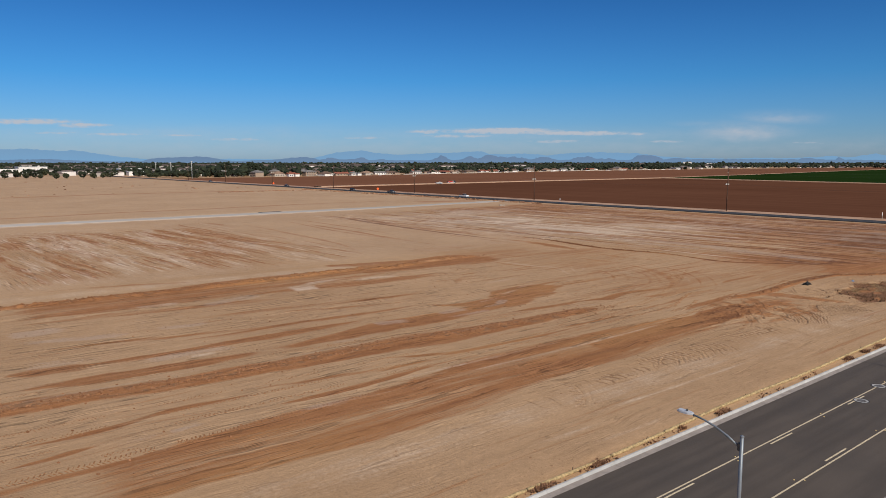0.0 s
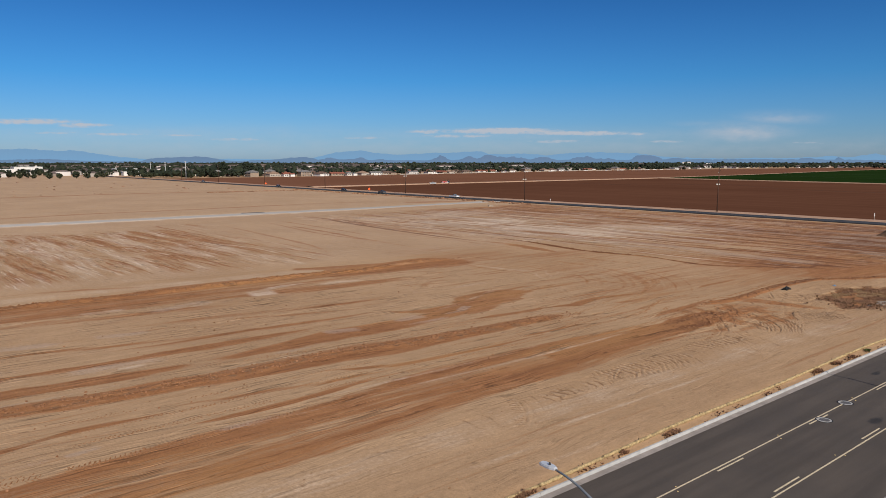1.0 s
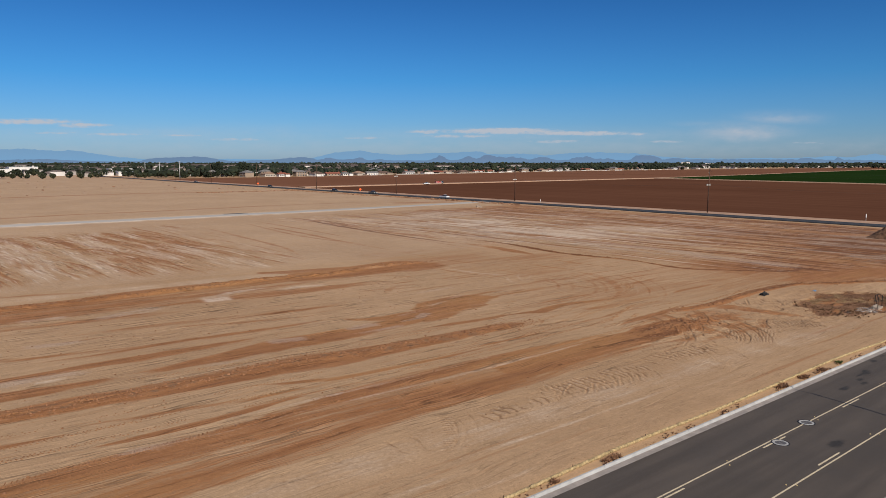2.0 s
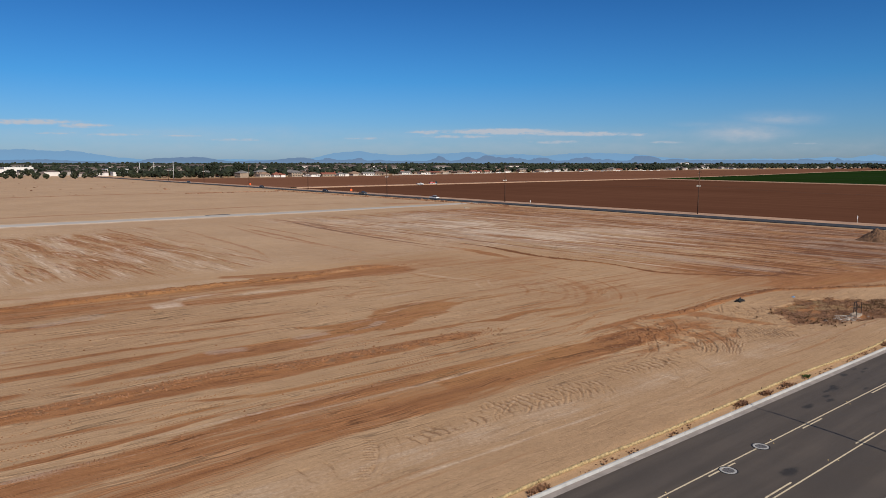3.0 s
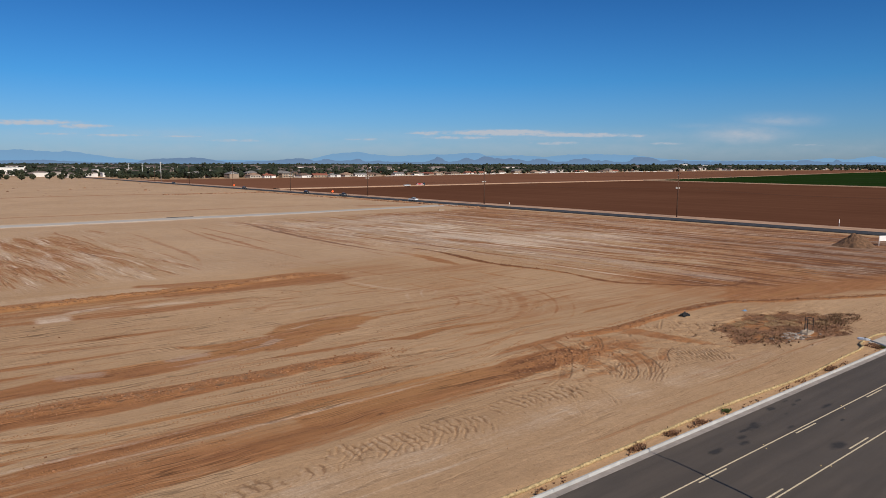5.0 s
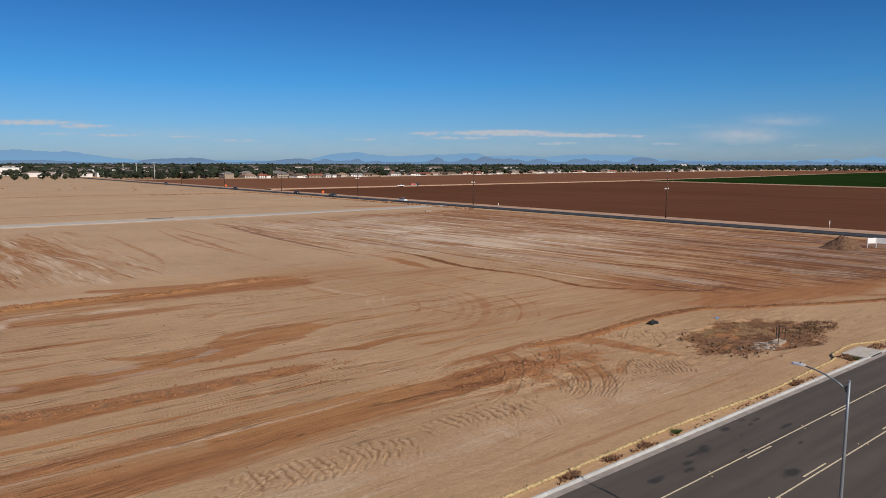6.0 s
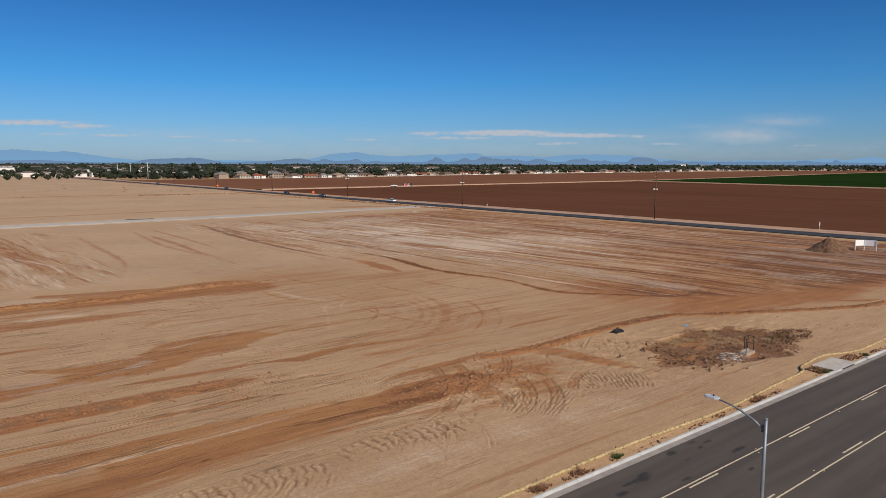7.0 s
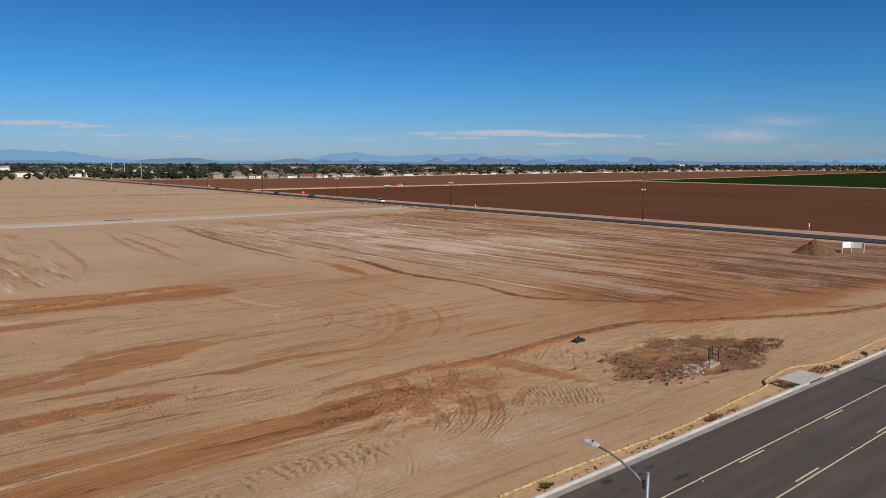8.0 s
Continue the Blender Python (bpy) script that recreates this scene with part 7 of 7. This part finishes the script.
def field_machine():
    ob = thing("field_machine", "red and white crop machine with trailer parked on a dirt track", "farm machine", m=pose(384.0, 463.0, 0.12, 0, 0, -8))
    bm = bmesh.new()
    box(bm, (-3.6, -1.1, 0.7), (2.6, 1.1, 1.0), bevel=0.04)
    part("deck", bm, WHITE, ob)
    bm = bmesh.new()
    box(bm, (-3.2, -1.0, 1.0), (-0.4, 1.0, 2.2), bevel=0.1)
    part("hopper", bm, RED, ob)
    bm = bmesh.new()
    box(bm, (-0.2, -0.9, 1.0), (1.6, 0.9, 1.9), bevel=0.1)
    part("engine_cover", bm, RED, ob)
    bm = bmesh.new()
    side_shape(bm, [(2.2, 0.9), (2.2, 2.5), (3.4, 2.5), (3.9, 1.6), (3.9, 0.9)], 0.8, 0.1)
    part("cab", bm, GLASS, ob)
    for k in range(5):
        bm = bmesh.new()
        box(bm, (-3.4 + 1.2 * k, -1.12, 1.0), (-3.3 + 1.2 * k, -1.02, 2.4))
        part("upright", bm, WHITE, ob)
    for sx in (-2.6, -1.2, 2.9):
        for sy in (-1.0, 1.0):
            ring_wheel(ob, sx, sy, 0.5, 0.35)


field_machine()


# ---------------------------------------------------------------- the town
STUCCO = [plain("stucco_" + n, c, 0.9, vary=0.1, scale=0.3) for n, c in (("white", (0.68, 0.66, 0.63)), ("tan", (0.30, 0.23, 0.175)), ("cream", (0.42, 0.37, 0.32)))]
TILES = [plain("roof_" + n, c, 0.9, vary=0.2, scale=0.5) for n, c in (("red", (0.24, 0.085, 0.055)), ("brown", (0.13, 0.085, 0.065)), ("grey", (0.17, 0.16, 0.155)), ("tan", (0.26, 0.17, 0.12)))]
WINDOW = plain("window_glass", (0.03, 0.035, 0.04), 0.1, vary=0.05, spec=0.6)


def house(wall, roof, wide, deep, high, gable, wing):
    """Stucco house with a hip or gable roof, windows on both long sides, and a garage wing where wing is not 0."""
    storeys = "two-storey" if high > 4.5 else "single-storey"
    ob = thing("house", storeys + " stucco house with tiled roof at the town edge", "house", "houses at the field edge")
    blocks = [(-wide / 2, wide / 2, 0.0, deep, high)]
    if wing:
        blocks.append((wide * (0.05 if wing > 0 else -0.5), wide * (0.5 if wing > 0 else -0.05), -4.5, 0.5, 3.0))
    for x0, x1, y0, y1, h in blocks:
        bm = bmesh.new()
        box(bm, (x0, y0, -0.3), (x1, y1, h))
        part("wall", bm, wall, ob)
        bm = bmesh.new()
        e, r = 0.5, (y1 - y0) * 0.24
        lo = [bm.verts.new(p) for p in ((x0 - e, y0 - e, h), (x1 + e, y0 - e, h), (x1 + e, y1 + e, h), (x0 - e, y1 + e, h))]
        inset = 0.0 if gable else min((y1 - y0) / 2, (x1 - x0) / 2 - 0.1)
        ym = (y0 + y1) / 2
        up_ = [bm.verts.new((x0 - e * gable + inset, ym, h + r)), bm.verts.new((x1 + e * gable - inset, ym, h + r))]
        for loop in ((lo[0], lo[1], up_[1], up_[0]), (lo[1], lo[2], up_[1]), (lo[2], lo[3], up_[0], up_[1]), (lo[3], lo[0], up_[0]), lo[::-1]):
            bm.faces.new(loop)
        part("roof", bm, roof, ob)
    for y0 in (-0.05, deep - 0.04):
        for x0 in (-wide * 0.32, -wide * 0.1, wide * 0.14, wide * 0.34):
            for z0 in ((0.9, 3.8) if high > 4.5 else (0.9,)):
                bm = bmesh.new()
                box(bm, (x0 - 0.8, y0, z0), (x0 + 0.8, y0 + 0.09, z0 + 1.3))
                win = part("window", bm, WINDOW, ob)
                bm = bmesh.new()
                box(bm, (x0 - 0.95, y0 - 0.03, z0 - 0.14), (x0 + 0.95, y0 + 0.1, z0 - 0.01))
                part("sill", bm, WHITE, win)
    bm = bmesh.new()
    box(bm, (wide * 0.42, -0.06, 0), (wide * 0.49, 0.04, 2.1))
    part("patio_door", bm, WINDOW, ob)
    return ob


def edge_y(x):
    """The north edge of the fields, where the town begins."""
    return float(np.interp(x, [250, 340, 470, 700, 860, 1150, 1500, 2600], [800, 812, 800, 850, 890, 950, 960, 930]))


pick = random.Random(11)
designs = [house(STUCCO[(0, 1, 0, 1, 0, 2, 0, 1)[k]], TILES[(0, 2, 1, 0, 2, 3, 2, 1)[k]], 13 + 2.5 * (k % 4), 9 + 1.5 * (k % 3), (3.1, 5.6, 3.2, 3.0, 3.0, 3.3, 3.1, 3.0)[k], k % 3 == 0, (1, 0, -1, 0, 1, -1, 0, 1)[k]) for k in range(8)]
for k, ob in enumerate(designs):
    x = 420 + 24 * k
    ob.matrix_basis = pose(x, edge_y(x) + 16, -0.2, 0, 0, pick.uniform(-8, 8))
x = 335.0
while x < 1560:
    for row, gap in enumerate((15, 38, 64, 92)):
        hx = x + pick.uniform(-4, 4) + 9 * row
        if pick.random() < (0.6, 0.5, 0.45, 0.4)[row] * (1.0 if hx < 1050 else 0.4) and (row or not 405 < hx < 605):
            copy_thing(pick.choice(designs), pose(hx, edge_y(hx) + gap + pick.uniform(-3, 5), -0.2 + 0.25 * row, 0, 0, pick.choice((0, 0, 90, 180, 8, -8)) + pick.uniform(-4, 4)))
    x += pick.uniform(19, 27)

wall_pts = [(520, 0), (600, 0), (700, 0), (860, 0), (1150, 0), (1500, 0)]
garden_wall = thing("garden_wall", "long pale block wall along the field edge", "wall")
for (a, _), (b, _) in zip(wall_pts, wall_pts[1:]):
    cuts = np.arange(a, b, 14.0)
    for c in cuts:
        e = min(c + 14.0, b)
        if pick.random() < 0.12:
            continue
        bm = bmesh.new()
        d = math.degrees(math.atan2(edge_y(e) - edge_y(c), e - c))
        box(bm, (0, -0.15, -0.3), (math.hypot(e - c, edge_y(e) - edge_y(c)), 0.15, 1.0 + pick.choice((0, 0, 0.2))), pose(c, edge_y(c) + 3, 0, 0, 0, d))
        part("wall_panel", bm, pick.choice((STUCCO[0], STUCCO[2], STUCCO[1], STUCCO[2])), garden_wall)


def leafy(name, low, high):
    return island_mat(name, low, high, 0.9, 0.5)


LEAF = [leafy("leaves_dark", (0.010, 0.016, 0.008), (0.032, 0.041, 0.021)), leafy("leaves_olive", (0.020, 0.026, 0.011), (0.058, 0.064, 0.032))]


def clump_cloud(spots, size, rough=0.35):
    """Small uneven leaf clumps round given spots."""
    n = len(spots)
    v = ICO_V[None] * (1 + rough * dice.uniform(-1, 1, (n, len(ICO_V), 1))) * size[:, None, None] * np.array([1, 1, 0.75]) + spots[:, None]
    f = ICO_F[None] + (np.arange(n) * len(ICO_V))[:, None, None]
    return v.reshape(-1, 3), f.reshape(-1, 3)


def tree(high, wide, leaf, label, trunk_share=0.12, clumps=150):
    ob = thing("tree", label, "tree", "town trees")
    bm = bmesh.new()
    tube(bm, [(0, 0, -0.3), (0.1, 0, high * trunk_share), (0.0, 0.15, high * 0.7)], [0.28, 0.2, 0.07], 8)
    trunk = part("trunk", bm, BARK, ob)
    for k in range(5):
        a = k * 1.26 + dice.uniform(0, 0.6)
        bm = bmesh.new()
        tube(bm, [(0.05, 0, high * (trunk_share + 0.05 * k)), (wide * 0.2 * math.cos(a), wide * 0.2 * math.sin(a), high * (trunk_share + 0.18 + 0.05 * k)), (wide * 0.4 * math.cos(a), wide * 0.4 * math.sin(a), high * (trunk_share + 0.3 + 0.06 * k))], [0.12, 0.08, 0.03], 6)
        part("limb", bm, BARK, trunk)
    u = dice.normal(0, 1, (clumps, 3))
    u /= np.linalg.norm(u, axis=1)[:, None]
    r = dice.uniform(0.45, 1.0, clumps) ** 0.5
    heads = dice.normal(0, 1, (5, 3))
    heads /= np.linalg.norm(heads, axis=1)[:, None]
    lobes = 0.62 + 0.5 * np.clip((u @ heads.T).max(1), 0, 1) ** 2
    spots = u * (r * lobes)[:, None] * np.array([wide / 2, wide / 2, high * (1 - trunk_share) / 2]) + np.array([0, 0, high * (0.5 + trunk_share / 2)])
    v, f = clump_cloud(spots, wide * dice.uniform(0.05, 0.11, clumps), 0.5)
    raw_mesh("crown", v, f, leaf, ob)
    return ob


kinds = [tree(8, 8, LEAF[0], "round dark green town tree"), tree(6.5, 7.5, LEAF[1], "round olive green town tree", 0.1), tree(9.5, 7.5, LEAF[0], "tall dark green town tree", 0.1), tree(5.5, 6.5, LEAF[1], "low olive green desert tree", 0.08)]
tall_kind = tree(19, 12, LEAF[0], "very tall dark green tree over the houses", 0.12, 260)
spots = [(111, 868), (136, 905), (143, 900), (149, 896), (158, 862), (172, 880), (181, 843), (196, 862), (211, 884), (222, 905), (100, 900), (128, 915), (70, 880), (240, 960)]
for k, (kind, (x, y)) in enumerate(zip(kinds, spots)):
    kind.matrix_basis = pose(x, y, -0.2)
for x, y in spots[4:]:
    copy_thing(pick.choice(kinds), pose(x, y, -0.2, 0, 0, pick.uniform(0, 360)) )
tall_kind.matrix_basis = pose(378, 925, -0.2)
for x, y, s in ((372, 935, 70), (390, 915, 200), (399, 912, 20), (408, 922, 300), (418, 930, 130)):
    copy_thing(tall_kind, pose(x, y, -0.2 - 3.0 * (s % 3), 0, 0, s))
for k in range(190):
    x = pick.uniform(260, 1560)
    gap = 9 + 130 * pick.random()
    copy_thing(pick.choice(kinds), pose(x, edge_y(x) + gap, -0.2 - pick.uniform(0, 1.0), 0, 0, pick.uniform(0, 360)))
for k in range(50):
    x = pick.uniform(60, 330)
    copy_thing(pick.choice(kinds), pose(x, pick.uniform(935, 1150) + 0.3 * (330 - x), -0.2, 0, 0, pick.uniform(0, 360)))


def wedge(n, near, far, lo_deg=2.0, hi_deg=76.0):
    """Places spread over the town, by distance and by bearing from the site."""
    a = np.radians(dice.uniform(lo_deg, hi_deg, n))
    r = near + (far - near) * dice.random(n) ** 0.8
    return np.column_stack([r * np.sin(a), r * np.cos(a)])


p = wedge(10500, 1000, 4780)
lim = np.interp(p[:, 0], [250, 340, 470, 700, 860, 1150, 1500, 2600], [900, 890, 870, 925, 965, 1015, 1025, 1000])
p = p[p[:, 1] > lim]
p2 = wedge(2000, 1750, 4700, 50, 78)
p2 = p2[(p2[:, 0] > 2000) | (p2[:, 1] > 1090)]
ex = dice.uniform(255, 1560, 760)
edge_trees = np.column_stack([ex, np.array([edge_y(e) for e in ex]) + 24 + 140 * dice.random(len(ex))])
p = np.vstack([p, p2, edge_trees])
n = len(p)
reps = 3
base = np.repeat(p, reps, 0) + dice.normal(0, 2.4, (n * reps, 2))
tallness = np.repeat(dice.uniform(4.0, 9.5, n) * (1 + 0.5 * (dice.random(n) > 0.93)) + 4.5 * step(1500, 4000, np.hypot(p[:, 0], p[:, 1])), reps)
spots = np.column_stack([base, tallness * dice.uniform(0.35, 0.85, n * reps)])
v, f = clump_cloud(spots, tallness * dice.uniform(0.28, 0.45, n * reps))
far = raw_mesh("town_woods", v, f, LEAF[0])
tagged(far, "dark green trees spread through the distant town", "trees", kind="stuff")

p = wedge(2500, 900, 4300)
lim = np.interp(p[:, 0], [250, 340, 470, 700, 860, 1150, 1500, 2600], [960, 930, 880, 925, 965, 985, 990, 955])
p = p[p[:, 1] > lim]
verts, faces, rv, rf = [], [], [], []
for k, (x, y) in enumerate(p):
    w, d, h = dice.uniform(10, 20), dice.uniform(9, 14), dice.uniform(3, 5.5)
    if dice.random() < 0.06 and math.hypot(x, y) > 1700:
        w, d, h = w * 3, d * 2, h * 1.5
    c, s = math.cos(0.1 * dice.normal()), math.sin(0.1 * dice.normal())
    q = [(x + a * w / 2 * c - b * d / 2 * s, y + a * w / 2 * s + b * d / 2 * c) for a, b in ((-1, -1), (1, -1), (1, 1), (-1, 1))]
    o = len(verts)
    verts += [(*g, -0.3) for g in q] + [(*g, h) for g in q]
    faces += [(o + i, o + (i + 1) % 4, o + 4 + (i + 1) % 4, o + 4 + i) for i in range(4)]
    o = len(rv)
    q = [(x + (a - x) * 1.06, y + (b - y) * 1.06) for a, b in q]
    tip = [(x - w * 0.22, y, h + d * 0.17), (x + w * 0.22, y, h + d * 0.17)]
    rv += [(*g, h) for g in q] + tip
    rf += [(o, o + 1, o + 5), (o, o + 5, o + 4), (o + 1, o + 2, o + 5), (o + 2, o + 3, o + 4), (o + 2, o + 4, o + 5), (o + 3, o, o + 4)]
walls = raw_mesh("town_walls", np.array(verts), np.array(faces), island_mat("far_stucco", (0.22, 0.18, 0.15), (0.72, 0.69, 0.66), 0.9, 0.05))
tagged(walls, "pale stucco walls of distant town houses", "houses", kind="stuff")
roofs = raw_mesh("town_roofs", np.array(rv), np.array(rf), island_mat("far_tiles", (0.06, 0.05, 0.046), (0.17, 0.13, 0.115), 0.9, 0.05))
tagged(roofs, "brown and grey roofs of distant town houses", "houses", kind="stuff")


def warehouse(x, y, w, d, h, turn, label):
    ob = thing("warehouse", label, "building", "pale commercial buildings", m=pose(x, y, -0.2, 0, 0, turn))
    bm = bmesh.new()
    box(bm, (-w / 2, 0, 0), (w / 2, d, h))
    part("wall", bm, STUCCO[0], ob)
    bm = bmesh.new()
    box(bm, (-w / 2 - 0.3, -0.3, h), (w / 2 + 0.3, d + 0.3, h + 0.6))
    part("parapet", bm, WHITE, ob)
    for k in range(int(w // 12)):
        bm = bmesh.new()
        box(bm, (-w / 2 + 5 + 12 * k, -0.1, h * 0.35), (-w / 2 + 11 + 12 * k, 0.05, h * 0.65))
        part("window", bm, WINDOW, ob)


warehouse(150, 1130, 34, 30, 8, 0, "white flat-roofed commercial building behind trees")
warehouse(205, 1290, 40, 40, 10, 0, "white flat-roofed commercial building behind trees")
warehouse(95, 1180, 30, 30, 8, 0, "white flat-roofed commercial building behind trees")
warehouse(283, 1005, 22, 14, 5, 0, "small pale pink building near the junction")
warehouse(2740, 1715, 34, 30, 17, -58, "large white hospital block in the distant town")
warehouse(2800, 1640, 34, 30, 12, -58, "low white hospital wing in the distant town")
warehouse(330, 1210, 36, 30, 7, 0, "low tan commercial building in the town")


def steel_pole(x, y, top):
    ob = thing("steel_pole", "tall pale steel power pole beside the road", "power pole", "steel poles at the junction", m=pose(x, y, -0.2))
    bm = bmesh.new()
    tube(bm, [(0, 0, 0), (0, 0, top)], [0.42, 0.22], 12)
    part("shaft", bm, GALVFAR, ob, smooth=True)
    for z0 in (top - 0.8, top - 3.2):
        bm = bmesh.new()
        tube(bm, [(-1.4, 0, z0 + 0.3), (0, 0, z0), (1.4, 0, z0 + 0.3)], [0.06, 0.1, 0.06], 8)
        part("arm", bm, GALVFAR, ob)


GALVFAR = plain("pale_steel", (0.5, 0.5, 0.49), 0.5, 0.2, vary=0.05)
steel_pole(285, 932, 18)
steel_pole(281, 862, 18.5)
steel_pole(272.5, 768, 19.5)


# ---------------------------------------------------------------- far hills
def hills(name, ridge, radius, seed, jag, mat, label):
    """A ridge on a wide arc, from its skyline: thousandths of bearing tangent and of height tangent."""
    n = 1100
    u = np.linspace(-0.85, 0.85, n)
    line = np.asarray(ridge, float) / 1000
    h = np.interp(u, line[:, 0], line[:, 1])
    h = h * np.cos(np.arctan(u)) + jag * (fbm(u * 170, u * 0, seed, 6) - 0.5) * np.clip(h / 0.004, 0.1, 1.3)
    a = np.arctan(u) + radians(39)
    rows = 7
    v = []
    for k in range(rows):
        share = k / (rows - 1)
        fold = 1 + 0.5 * share * (1 - share) * 4 * (fbm(u * (60 + 25 * k), u * 0 + k * 0.7, seed + 1) - 0.5)
        push = 55 * (fbm(u * 120, u * 0 + k * 0.4, seed + 5) - 0.5) * (1 - share)
        r = radius - 170 * (1 - share) + push
        v.append(np.column_stack([26 + r * np.sin(a), r * np.cos(a), np.where(share == 0, -60, 18.5 + h * radius * share ** 0.8 * fold)]))
    v = np.vstack(v)
    c = np.concatenate([np.arange(n - 1) + n * k for k in range(rows - 1)])
    ob = raw_mesh(name, v, np.column_stack([c, c + 1, c + n + 1, c + n]), mat, smooth=True)
    return tagged(ob, label, "mountains", kind="structure")


# haze colours that the hill materials give off as glow
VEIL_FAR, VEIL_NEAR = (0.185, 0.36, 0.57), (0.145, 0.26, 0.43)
hills("backdrop", [(-850, 14), (-627, 17), (-591, 18.3), (-567, 16.3), (-543, 14.7), (-527, 16.3), (-511, 14.7), (-483, 10), (-459, 6.7), (-430, 4), (-385, 3), (-330, 3), (-300, 4), (-255, 3.5), (-200, 3),
                   (-183, 6), (-155, 13), (-119, 15.5), (-99, 12.3), (-75, 10), (-51, 10.3), (-19, 12), (13, 13), (37, 14), (49, 14.8), (61, 10.7), (77, 10.7), (109, 11.5), (141, 9), (173, 12), (205, 13), (261, 12.3), (290, 9), (320, 6), (400, 4), (440, 5.5),
                   (480, 5), (520, 6.5), (545, 8.5), (565, 6), (590, 9), (605, 12), (620, 8.5), (660, 7), (850, 6)],
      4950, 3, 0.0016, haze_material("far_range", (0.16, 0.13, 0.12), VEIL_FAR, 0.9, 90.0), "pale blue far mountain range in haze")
hills("backdrop", [(-850, 3), (-627, 3.5), (-611, 4.3), (-603, 6), (-587, 4.5), (-575, 6), (-547, 4.7), (-515, 2), (-467, 0.5), (-430, 1), (-415, 4.3), (-395, 6), (-363, 6.6), (-352, 7.2), (-335, 6.4), (-318, 3.5), (-300, 1.5), (-247, 2.5), (-211, 6), (-195, 6.8),
                   (-179, 3.5), (-163, 6), (-143, 4.5), (-119, 7.2), (-103, 3.5), (-91, 5), (-70, 3.5), (-25, 2.5), (-7, 9), (9, 3), (20, 4), (33, 8.3), (45, 6.2), (59, 10.4), (73, 6.8), (97, 7.6), (117, 5), (141, 6.8), (161, 3.5)],
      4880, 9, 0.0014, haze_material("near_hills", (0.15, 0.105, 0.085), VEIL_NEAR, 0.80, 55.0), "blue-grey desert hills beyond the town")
hills("backdrop", [(-850, -8), (163, -8), (165, 3), (185, 6.8), (201, 7.6), (213, 5), (229, 6.3), (245, 3), (258, 4), (269, 8.8), (289, 9.2), (301, 6), (306, 3.5), (321, 5.2), (340, 4), (355, -2), (400, -2), (413, 3.5), (445, 3.5), (460, -2), (490, -2), (500, 4.5), (513, 5.5), (530, 2), (545, 1), (553, 6), (566, 2), (600, -2), (850, -2)],
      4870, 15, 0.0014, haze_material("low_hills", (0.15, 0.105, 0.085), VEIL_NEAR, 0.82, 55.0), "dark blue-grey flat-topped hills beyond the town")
